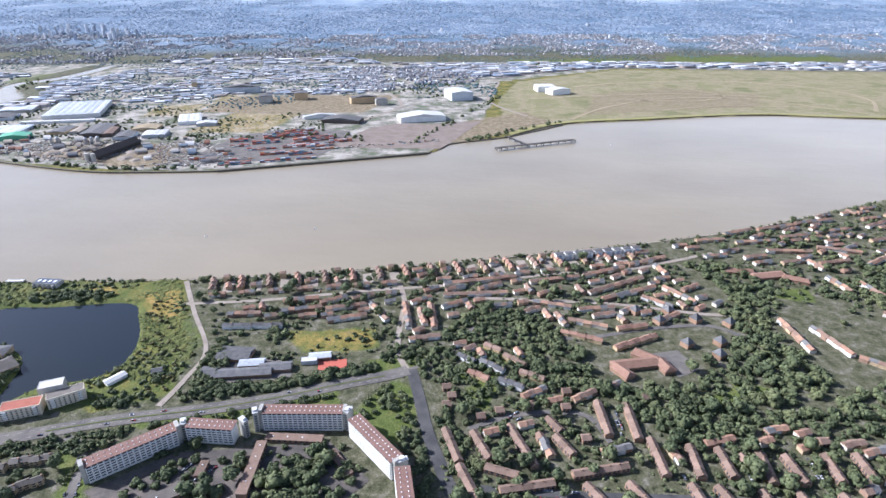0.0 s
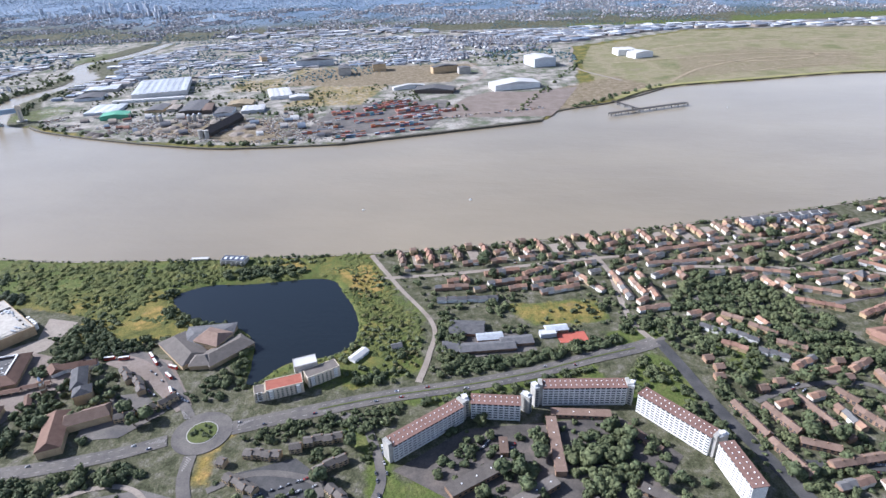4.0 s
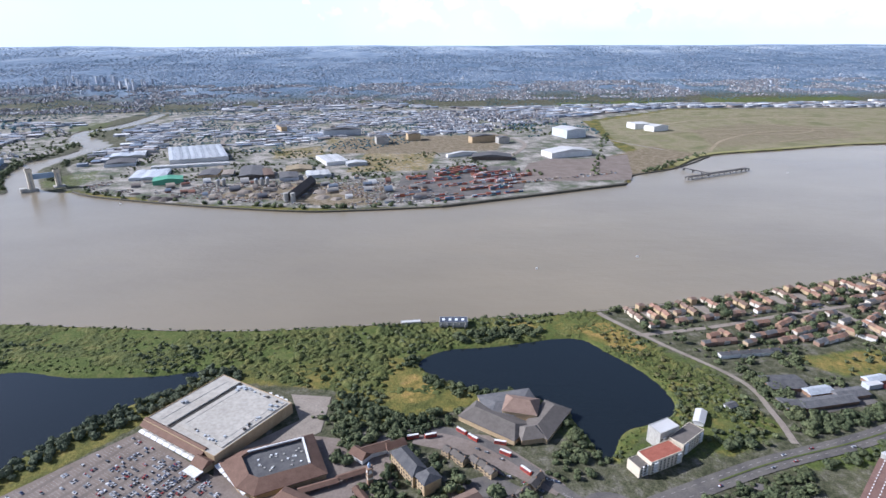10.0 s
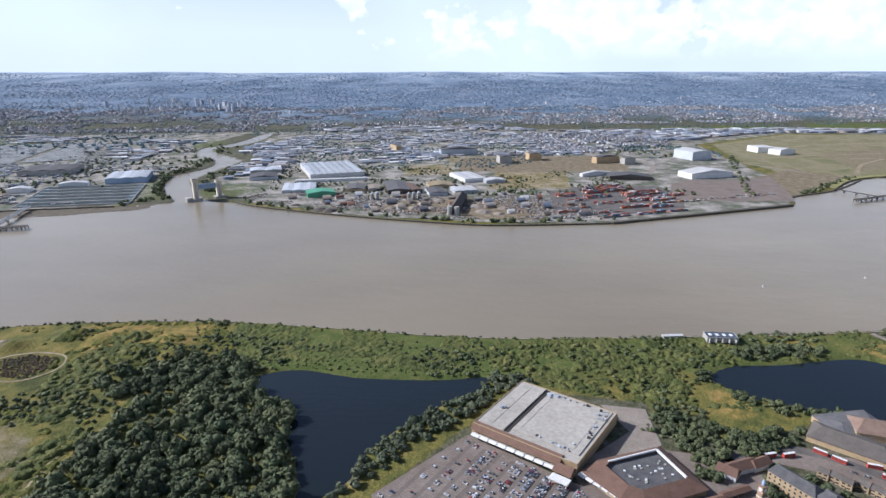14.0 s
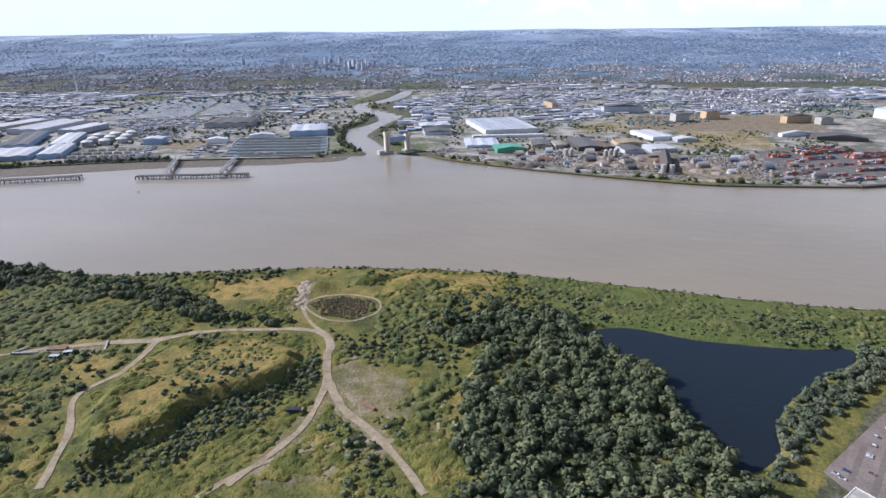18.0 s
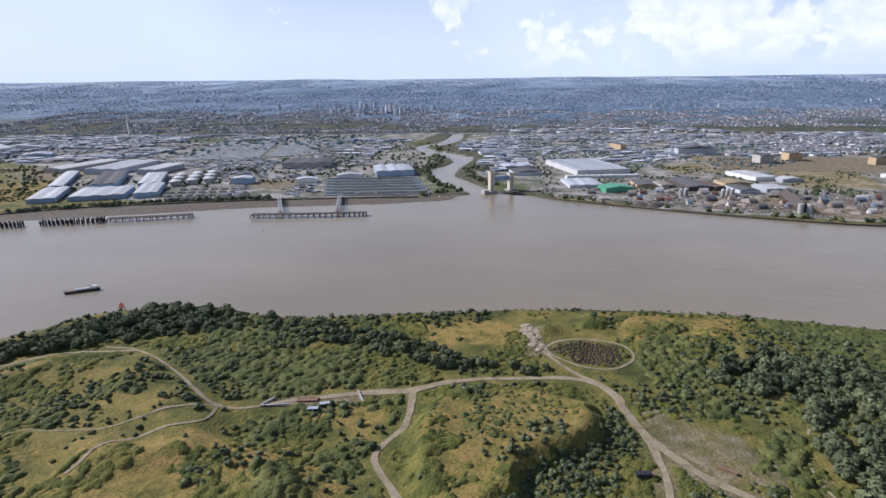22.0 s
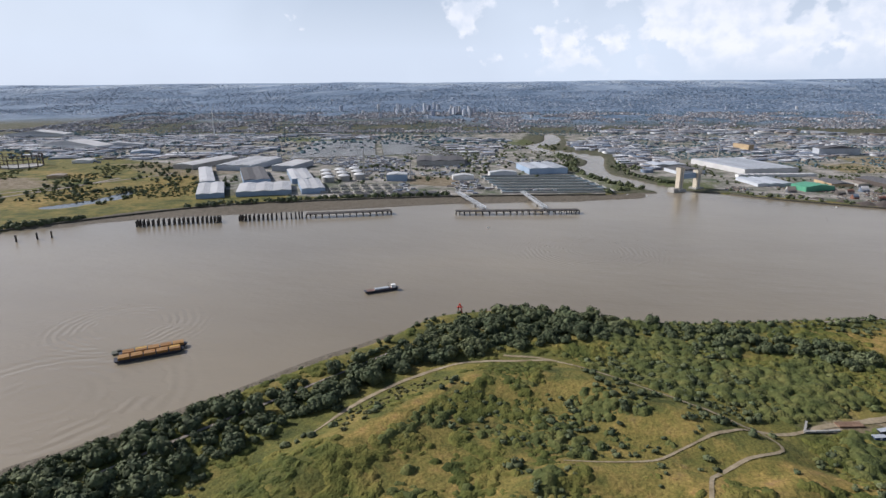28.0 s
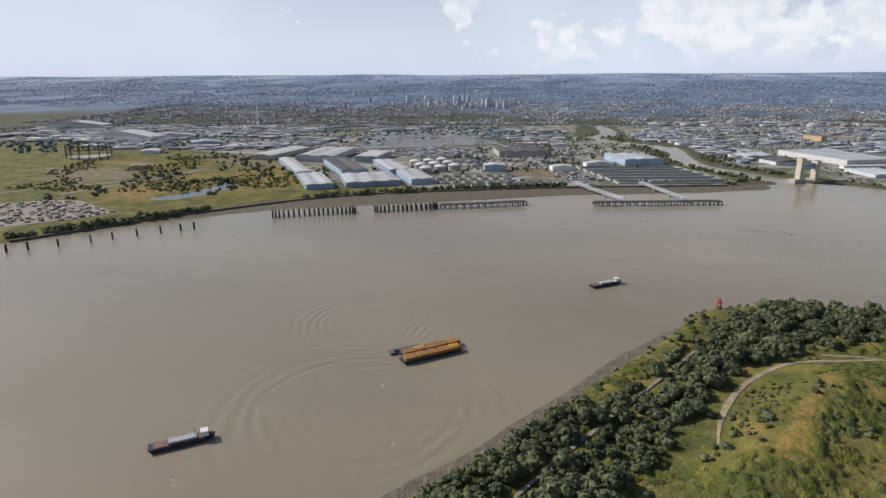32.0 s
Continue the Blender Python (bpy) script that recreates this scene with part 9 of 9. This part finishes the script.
filter_bed((-1503, 1150), (-1345, 1222), (-1440, 1555), (-1594, 1525), 18, M_BEDDARK, M_BED, "huge ranks of pale filter beds at a treatment works")
filter_bed((-1335, 1228), (-1237, 1280), (-1342, 1575), (-1430, 1558), 16, M_BEDDARK, M_BED, "huge ranks of dark filter beds with pale walls")
filter_bed((-1225, 1225), (-1120, 1240), (-1216, 1430), (-1315, 1415), 12, M_BED, M_BEDDARK, "ranks of dark brown filter beds")
t = thing("gasholder", -1925, 985, 0.6, 0, "tall iron guide frame of an empty gasholder", "gasholder")
for i in range(14):
    a = 6.283 * i / 14
    part("column", solid(beam((34 * math.cos(a), 34 * math.sin(a), -0.5), (34 * math.cos(a), 34 * math.sin(a), 22), 1.1)), M_TRUSS, t)
    b = 6.283 * (i + 1) / 14
    for z in (8, 15, 21.5):
        part("girder", solid(beam((34 * math.cos(a), 34 * math.sin(a), z), (34 * math.cos(b), 34 * math.sin(b), z), 0.8)), M_TRUSS, t)
part("tank", solid(drum(0, 0, -0.5, 2.0, 32, 32, 28)), M_CONCRETE, t)
# quay walls along the yards
def wall_along(pts, h0, h1, w, material, label, name="river_wall"):
    P = curve(pts, step=8.0)
    pcs = []
    for p, q in zip(P[:-1], P[1:]):
        a, b = Vector(p), Vector(q)
        n = Vector((-(b - a).y, (b - a).x)).normalized() * w / 2
        V = [(*(a - n), h0), (*(b - n), h0), (*(b + n), h0), (*(a + n), h0), (*(a - n), h1), (*(b - n), h1), (*(b + n), h1), (*(a + n), h1)]
        pcs.append((V, [(0, 3, 2, 1), (4, 5, 6, 7), (0, 1, 5, 4), (1, 2, 6, 5), (2, 3, 7, 6), (3, 0, 4, 7)]))
    return tagged(part(name, solid(*pcs), material), label, "river wall", kind="structure")


wall_along([(-300, 731), (-167, 775), (-28, 822)], -3, 1.8, 5, M_MUDWALL, "dark timber quay front")
wall_along([(-28, 822), (5, 876), (96, 922), (203, 1012)], -3, 0.6, 2, M_MUDWALL, "weedy stone river wall")
wall_along([(-790, 860), (-744, 827), (-613, 772), (-478, 730), (-406, 725), (-300, 731)], -3, 1.0, 2.5, M_MUDWALL, "weedy river wall below yards")
wall_along([(-1591, 486), (-1500, 604), (-1400, 699), (-1280, 753), (-1138, 796), (-945, 835)], -3, 1.2, 3, M_MUDWALL, "weedy river wall")


# jetties
def jetty(pts, w, top, spacing, label, deck=True, brace=True, tall=1.0, pilew=0.9):
    t = thing("jetty", 0, 0, 0, 0, label, "jetty")
    P = [Vector(p) for p in curve(pts, step=spacing)]
    if deck:
        for p, q in zip(P[:-1], P[1:]):
            n = Vector((-(q - p).y, (q - p).x)).normalized() * w / 2
            V = [(*(p - n), top - 0.5), (*(q - n), top - 0.5), (*(q + n), top - 0.5), (*(p + n), top - 0.5), (*(p - n), top), (*(q - n), top), (*(q + n), top), (*(p + n), top)]
            part("deck_panel", solid((V, [(0, 3, 2, 1), (4, 5, 6, 7), (0, 1, 5, 4), (1, 2, 6, 5), (2, 3, 7, 6), (3, 0, 4, 7)])), M_DARK, t)
    rs = np.random.RandomState(len(P))
    for i, p in enumerate(P):
        q = P[min(i + 1, len(P) - 1)] if i < len(P) - 1 else P[i] + (P[i] - P[i - 1])
        n = Vector((-(q - p).y, (q - p).x)).normalized() * (w / 2 - 0.3)
        for s in (-1, 1):
            c = p + n * s
            hi = top + (rs.uniform(0.5, 1.6) if not deck else -0.3)
            part("pile", solid(drum(c.x, c.y, -4, hi * tall, pilew / 2, pilew / 2, 6)), M_DARK, t)
        if brace:
            part("brace", solid(beam((*(p - n), 0.2), (*(p + n), top - 0.4), 0.35)), M_DARK, t)
    return t


jetty([(-1114, 697), (-1050, 708), (-985, 721)], 9, 3.4, 6, "long dark timber jetty on piles")
jetty([(-1268, 662), (-1225, 676), (-1184, 692)], 10, 3.4, 6, "dark timber jetty on piles, partly ruined")
jetty([(-1419, 600), (-1384, 616), (-1348, 631)], 7, 4.0, 3.9, "row of bare broken piles of a ruined jetty", False, True, 1.0, 1.8)
jetty([(-1330, 638), (-1300, 648), (-1272, 660)], 7, 4.0, 3.9, "row of bare broken piles of a ruined jetty", False, True, 1.0, 1.8)
jetty([(-1570, 462), (-1527, 497), (-1468, 548)], 4, 3.5, 15, "row of old mooring piles standing in the water", False, False, 1.1, 1.3)
jetty([(73, 842), (135, 868), (199, 894)], 7, 3.4, 10, "dark concrete jetty on piles")
jetty([(95, 918), (108, 890), (120, 864)], 4, 3.4, 12, "pale approach bridge to a jetty")


def gangway(a, b, w, label):
    t = thing("jetty_bridge", 0, 0, 0, 0, label, "footbridge", "approach bridges")
    A, B = Vector((*a, 3.2)), Vector((*b, 3.2))
    n = Vector((-(B - A).y, (B - A).x, 0)).normalized() * w / 2
    part("deck", solid(([tuple(A - n), tuple(B - n), tuple(B + n), tuple(A + n)] + [tuple(p + Vector((0, 0, -0.4))) for p in (A - n, B - n, B + n, A + n)], [(0, 1, 2, 3), (7, 6, 5, 4), (0, 4, 5, 1), (2, 6, 7, 3), (1, 5, 6, 2), (3, 7, 4, 0)])), M_CONCRETE, t)
    for s in (-1, 1):
        part("truss", solid(beam(A + n * s + Vector((0, 0, 2.2)), B + n * s + Vector((0, 0, 2.2)), 0.5), *[beam(A + (B - A) * (k / 12) + n * s, A + (B - A) * ((k + 1) / 12) + n * s + Vector((0, 0, 2.2)), 0.35) for k in range(12)], *[beam(A + (B - A) * (k / 12) + n * s + Vector((0, 0, 2.2)), A + (B - A) * ((k + 1) / 12) + n * s, 0.35) for k in range(12)]), M_METAL, t)
    for k in (0.35, 0.7):
        c = A + (B - A) * k
        part("pier", solid(box(c.x - 1, c.x + 1, c.y - 1, c.y + 1, -4, 2.8)), M_CONCRETE, t)
    return t


gangway((-1128, 808), (-1085, 712), 4, "lattice bridge from the bank to a jetty")
gangway((-1048, 822), (-1020, 722), 4, "lattice bridge from the bank to a jetty")

V = [(-912 + (9 + 5 * math.sin(k * 2.3)) * math.cos(k * 0.35) * 1.6, 838 + (9 + 5 * math.sin(k * 2.3)) * math.sin(k * 0.35) * 0.8, LEVEL + 0.15) for k in range(18)]
tagged(part("outfall_foam", solid((V, [tuple(range(18))])), M_FOAM), "white churned water at an outfall", "foam", kind="stuff")
# tidal barrier
t = thing("tidal_barrier", -836, 884, -2, 36, "tall concrete flood barrier with two towers across a creek", "flood barrier")
for dx, hh in ((-16, 32), (16, 27)):
    tw = part("tower", solid(box(dx - 3.4, dx + 3.4, -3.2, 3.2, -3, hh), box(dx - 4.0, dx + 4.0, -3.8, 3.8, hh - 4, hh)), M_CREAM, t, "pale ribbed concrete tower")
    part("recess", solid(box(dx - 1.0, dx + 1.0, -3.4, -3.2, 3, hh - 5)), M_CONCRETE, tw)
    part("plinth", solid(box(dx - 7, dx + 7, -6, 6, -3, 4.5)), M_CONCRETE, t)
part("gate", solid(box(-12.5, 12.5, -1, 1, 17, 24)), M_BLUEMETAL, t, "raised steel gate")
part("pier_house", solid(box(-30, -22, -5, 5, -3, 6.5)), M_CONCRETE, t)

# treatment tanks beside the creek
for i in range(6):
    t = thing("settling_tank", -1004 - i * 7.5, 848 + i * 23.5, 0.6, 10, "long concrete settling tank with murky water", "settling tank", "settling tanks")
    part("rim", solid(box(-72, 72, -11.6, -9.8, -0.5, 2.0), box(-72, 72, 9.8, 11.6, -0.5, 2.0), box(-72, -71, -9.8, 9.8, -0.5, 2.0), box(71, 72, -9.8, 9.8, -0.5, 2.0)), M_CONCRETE, t)
    part("water", solid(box(-71, 71, -9.8, 9.8, -0.2, 1.0)), M_TANKWATER, t)
    for k in range(1, 3):
        part("baffle", solid(box(-66 + 9 * (k % 2), 62, -9.8 + k * 6.5 - 0.5, -9.8 + k * 6.5 + 0.5, 0.9, 1.5)), M_BEDDARK, t, "dark dividing wall in the tank")
for i in range(9):
    x, y = -1353 + (i % 3) * 18 + (i // 3) * 14, 950 + (i % 3) * 16 - (i // 3) * 32
    t = thing("storage_tank", x, y, 0.6, 0, "pale cylindrical storage tank with a domed top", "tank", "storage tanks")
    part("drum", solid(drum(0, 0, -0.5, 7.5, 8.4, 8.4, 18)), M_CONCRETE, t)
    part("dome", solid(drum(0, 0, 7.5, 9.6, 8.6, 3.6, 18)), M_WHITE, t)
for i in range(21):
    x, y = -1300 + (i % 7) * 14 + (i // 7) * 4, 800 + (i // 7) * 26 + (i % 7) * 3.0
    t = thing("sludge_tank", x, y, 0.6, 16, "low grey tank with a pale walkway", "tank", "sludge tanks")
    part("body", solid(drum(0, 0, -0.5, 2.6, 5.4, 5.4, 14)), M_CONCRETE, t)
    part("surface", solid(drum(0, 0, 2.6, 2.7, 4.6, 4.6, 14)), M_BEDDARK, t)
for i in range(6):
    t = thing("pump_house", -1262 + i * 20, 776 + i * 5.5, 0.6, 16, "low concrete pump house behind the river wall", "pump house", "pump houses")
    part("body", solid(box(-8, 8, -6, 6, -1, 3.6)), M_CONCRETE, t)
    part("roof", solid(gable(-8.4, 8.4, -6.4, 6.4, 3.6, 5.0)), M_SLATE, t)
for x, y, h, r in ((-1299, 977, 34, 1.2), (-1216, 940, 26, 1.0), (-700, 1240, 26, 1.4)):
    t = thing("chimney_stack", x, y, 0.6, 0, "slim pale chimney stack", "chimney")
    part("shaft", solid(drum(0, 0, -0.5, h, r, r * 0.7, 10)), M_CONCRETE, t)
    part("cap", solid(drum(0, 0, h, h + 0.6, r * 0.9, r * 0.9, 10)), M_DARK, t)
t = thing("wind_turbine", -1936, 1640, 0.6, 0, "white three-bladed wind turbine at rest", "wind turbine")
part("mast", solid(drum(0, 0, -0.5, 64, 1.9, 1.1, 10)), M_WHITE, t)
part("nacelle", solid(box(-1.6, 1.6, -3.2, 3.0, 63, 66)), M_WHITE, t)
for i in range(3):
    part("blade", solid(([(-1.1, 0, 0), (1.1, 0, 0), (0.3, 0, 28), (-0.2, 0, 28), (-0.7, 0.4, 0), (0.7, 0.4, 0), (0.2, 0.2, 28), (-0.2, 0.2, 28)], [(0, 1, 2, 3), (7, 6, 5, 4), (1, 5, 6, 2), (0, 3, 7, 4)])), M_WHITE, t).matrix_basis = pose(0, -3.6, 64.5, 0, 20 + 120 * i, 0)

# tarmac yards and roads on the far side
flat_patch("yard_ground", [(-1691, 640), (-1655, 640), (-1578, 593), (-1589, 571), (-1640, 520), (-1745, 600)], M_PAVING, 0.75, "dusty riverside compound", "yard")
flat_patch("yard_ground", [(-182, 850), (-10, 845), (10, 890), (64, 1040), (-20, 1010), (-90, 1015), (-130, 980)], M_LOT, 0.85, "grey tarmac vehicle yard", "yard")
flat_patch("yard_ground", [(-362, 765), (-290, 768), (-182, 800), (-150, 900), (-160, 960), (-261, 975), (-340, 920)], M_ASPHALT, 0.8, "brown container yard", "yard")
strip("road", [(-620, 960), (-690, 1250), (-760, 1700), (-800, 1850)], 9, M_PAVING, 0.4, "long straight pale road through sheds")
strip("road", [(-1705, 668), (-1686, 729), (-1664, 800), (-1654, 883)], 7, M_PAVING, 0.4, "pale road past rough fields")
strip("road", [(-1790, 660), (-1700, 760), (-1620, 900), (-1600, 960)], 5, M_PAVING, 0.4, "pale road past rough fields")
strip("road", [(150, 1080), (90, 1240), (130, 1500), (60, 1560)], 7, M_PAVING, 0.4, "pale road beside a marsh")
strip("road", [(-150, 1040), (-90, 1180), (-130, 1330)], 8, M_PAVING, 0.4, "pale road past building sites")
strip("road", [(130, 1560), (500, 1765), (1300, 1705), (2400, 1890)], 14, M_ASPHALT, 0.5, "wide dual carriageway across the plain")
strip("flood_bank", [(100, 936), (203, 1024), (362, 1062), (585, 1104), (794, 1076), (1300, 1050)], 12, mat("dry_grass_bank", [(0.20, 0.19, 0.07), (0.30, 0.27, 0.11)], 0.95, 0.05), 0.9, "pale grassy flood bank", category="bank")


# ---- on the river ----
def hull(l, w, h, bow=0.18):
    z = 0.0
    V = []
    for zz, k in ((-0.6, 0.86), (h, 1.0)):
        V += [(-l / 2 * k, -w / 2 * k, zz), (l * (0.5 - bow) * k, -w / 2 * k, zz), (l / 2 * k, -w * 0.16, zz), (l / 2 * k, w * 0.16, zz), (l * (0.5 - bow) * k, w / 2 * k, zz), (-l / 2 * k, w / 2 * k, zz)]
    F = [(5, 4, 3, 2, 1, 0), (6, 7, 8, 9, 10, 11)] + [(i, (i + 1) % 6, 6 + (i + 1) % 6, 6 + i) for i in range(6)]
    return V, F


def boats():
    t = thing("container_barge", -1222, 341, LEVEL, 36, "pair of dark barges loaded with ochre containers beside a lighter", "barge")
    for s in (-1, 1):
        b = part("hull", solid(hull(32, 5.4, 1.5, 0.08)), M_HULL, t, "black steel hull")
        b.matrix_basis = pose(s * 1.0, s * 2.9, 0)
        for i in range(5):
            for j in (-1, 1):
                part("container", solid(box(-2.6, 2.6, -1.0, 1.0, 0, 1.3), *[box(-2.5 + k, -2.2 + k, -1.04, 1.04, 0.1, 1.2) for k in range(5)]), M_YELLOW, b).matrix_basis = pose(-11.6 + i * 5.8, j * 1.12, 1.5)
    g = part("tug_hull", solid(hull(17, 4.0, 1.0)), M_BEDDARK, t, "dark green lighter hull")
    g.matrix_basis = pose(-10, 8.2, 0)
    part("deck_cover", solid(gable(-5.5, 4.5, -1.5, 1.5, 1.0, 1.5)), M_TANKWATER, g, "dull green hatch cover")
    part("wheelhouse", solid(box(-5.8, -4.2, -1.0, 1.0, 0.9, 2.0)), M_BEDDARK, g)
    for x, y, a, l, label in ((-1130, 450, 33, 24, "dark cargo boat with a low deckhouse, moored midstream"), (-1297, 258, 34, 22, "dark workboat with a white deckhouse")):
        t = thing("cargo_boat", x, y, LEVEL, a, label, "boat", "moored boats")
        part("hull", solid(hull(l, 4.6, 1.6)), M_HULL, t)
        part("deck", solid(box(-l * 0.42, l * 0.3, -1.8, 1.8, 1.6, 1.75)), M_REDROOF, t)
        part("hatch", solid(box(-l * 0.2, l * 0.22, -1.4, 1.4, 1.75, 2.4)), M_METAL, t)
        w = part("wheelhouse", solid(box(l * 0.28, l * 0.4, -1.5, 1.5, 1.7, 3.6)), M_WHITE, t)
        part("window", solid(box(l * 0.275, l * 0.405, -1.3, 1.3, 2.6, 3.2)), M_GLASS, w)
        part("mast", solid(drum(l * 0.2, 0, 2.4, 5.5, 0.12, 0.07, 6)), M_DARK, t)
    for x, y in ((-235, 518), (-133, 538), (-700, 790), (250, 870), (-1075, 640)):
        t = thing("mooring_buoy", x, y, LEVEL, 0, "small pale mooring buoy", "buoy", "mooring buoys")
        part("float", solid(drum(0, 0, -0.4, 0.9, 1.1, 0.9, 10)), M_WHITE, t)
        part("post", solid(drum(0, 0, 0.9, 1.8, 0.15, 0.15, 6)), M_DARK, t)
    t = thing("river_beacon", -1073, 416, 0.4, 0, "red lattice navigation beacon on the shore", "beacon")
    for sx in (-1, 1):
        for sy in (-1, 1):
            part("leg", solid(beam((sx * 1.4, sy * 1.4, -1), (sx * 0.5, sy * 0.5, 5), 0.35)), M_RED, t)
    part("platform", solid(box(-1.6, 1.6, -1.2, 1.2, 3.6, 3.9)), M_RED, t)
    part("lamp", solid(drum(0, 0, 5, 5.9, 0.6, 0.4, 8)), M_RED, t)


boats()
# site huts, rubble, wrecked lorry on the grassland
t = thing("site_container", -900, 311, land_z(-900, 311) + 0.2, 12, "dark blue steel site cabin on bare ground", "site cabin")
part("body", solid(box(-2.4, 2.4, -1.0, 1.0, -0.5, 1.5)), M_CABIN, t)
part("roof", solid(box(-2.5, 2.5, -1.1, 1.1, 1.5, 1.62)), M_METAL, t)
part("door", solid(box(-0.4, 0.4, -1.06, -1.0, 0, 1.2)), M_WHITE, t)
for fx0, fy0, fx1, fy1 in ((-926, 311, -922, 319), (-884, 331, -878, 320), (-926, 311, -912, 314)):
    t = thing("site_fence", fx0, fy0, land_z(fx0, fy0), 0, "pale concrete fence panels round a site yard", "fence", "site fences")
    for k in range(6):
        u0, u1 = k / 6, (k + 0.92) / 6
        part("panel", solid(beam(((fx1 - fx0) * u0, (fy1 - fy0) * u0, 0.6), ((fx1 - fx0) * u1, (fy1 - fy0) * u1, 0.6), 0.8)), M_CONCRETE, t)
t = thing("site_container", -896, 316, land_z(-896, 316) + 0.2, 20, "dark steel site cabin on bare ground", "site cabin")
part("body", solid(box(-2.2, 2.2, -1, 1, -0.5, 1.5)), M_HULL, t)
part("roof", solid(box(-2.3, 2.3, -1.1, 1.1, 1.5, 1.62)), M_METAL, t)
t = thing("pipe_stack", -906, 320, land_z(-906, 320) + 0.3, 10, "stack of rusty pipes", "pipes")
for i in range(5):
    part("pipe", solid(beam((-5, i * 0.7 - 1.4, 0.2), (5, i * 0.7 - 1.4, 0.2), 0.55)), M_BRICK, t)
t = thing("wrecked_lorry", -757, 282, land_z(-757, 282), 10, "dark abandoned lorry body beside a track", "lorry")
part("body", solid(box(-3, 3, -1.2, 1.2, 0.3, 2.2)), M_HULL, t)
part("cab", solid(box(3, 4.4, -1.1, 1.1, 0.2, 1.8)), M_BRICK, t)
t = thing("rusty_skip", -724, 289, land_z(-724, 289), -30, "long rusty skip on rough ground", "skip")
part("body", solid(box(-3.4, 3.4, -0.8, 0.8, -0.2, 1.0)), M_BRICK, t)
part("rim", solid(box(-3.5, 3.5, -0.9, 0.9, 1.0, 1.15)), M_ORANGE, t)
pcs = []
rs = np.random.RandomState(17)
for i in range(44):
    k = rs.rand()
    x, y = -801 + 6 * k + rs.normal() * 1.6, 420 - 34 * k + rs.normal() * 2
    r, h = rs.uniform(1.6, 3.6), rs.uniform(0.4, 1.4)
    n, z = 9, land_z(x, y)
    V = [(x + r * k * rs.uniform(0.8, 1.2) * math.cos(6.283 * j / n), y + r * k * rs.uniform(0.8, 1.2) * math.sin(6.283 * j / n), z + zz) for k, zz in ((1.0, -0.4), (0.5, h * 0.6)) for j in range(n)] + [(x, y, z + h)]
    pcs.append((V, [(j, (j + 1) % n, n + (j + 1) % n, n + j) for j in range(n)] + [(n + j, n + (j + 1) % n, 2 * n) for j in range(n)]))
for i in range(200):
    k = rs.rand()
    x, y = -801 + 6 * k + rs.normal() * 4, 420 - 36 * k + rs.normal() * 3
    k = rs.uniform(0.15, 0.4)
    V = ICO1[0] * k * (1 + rs.uniform(-0.3, 0.3, (len(ICO1[0]), 1))) + np.array([x, y, land_z(x, y) + 0.5])
    pcs.append((V.tolist(), ICO1[1].tolist()))
tagged(part("rubble_heap", solid(*pcs), M_SAND), "heap of pale sandy rubble with broken stones", "rubble", kind="stuff")
M_HOLLOW = mat("dark_brushwood", [(0.075, 0.060, 0.036), (0.135, 0.098, 0.064)], 0.95, 0.15, fine=1.0)
P = scatter([(-788, 388), (-774, 374), (-756, 373), (-746, 386), (-750, 398), (-768, 402), (-783, 396)], 1.9, 90, -2)
plant("brushwood", P, np.full(len(P), 1.15), BUSHES, M_HOLLOW, "dark brown brushwood in an oval hollow", "brushwood", squash=0.6)
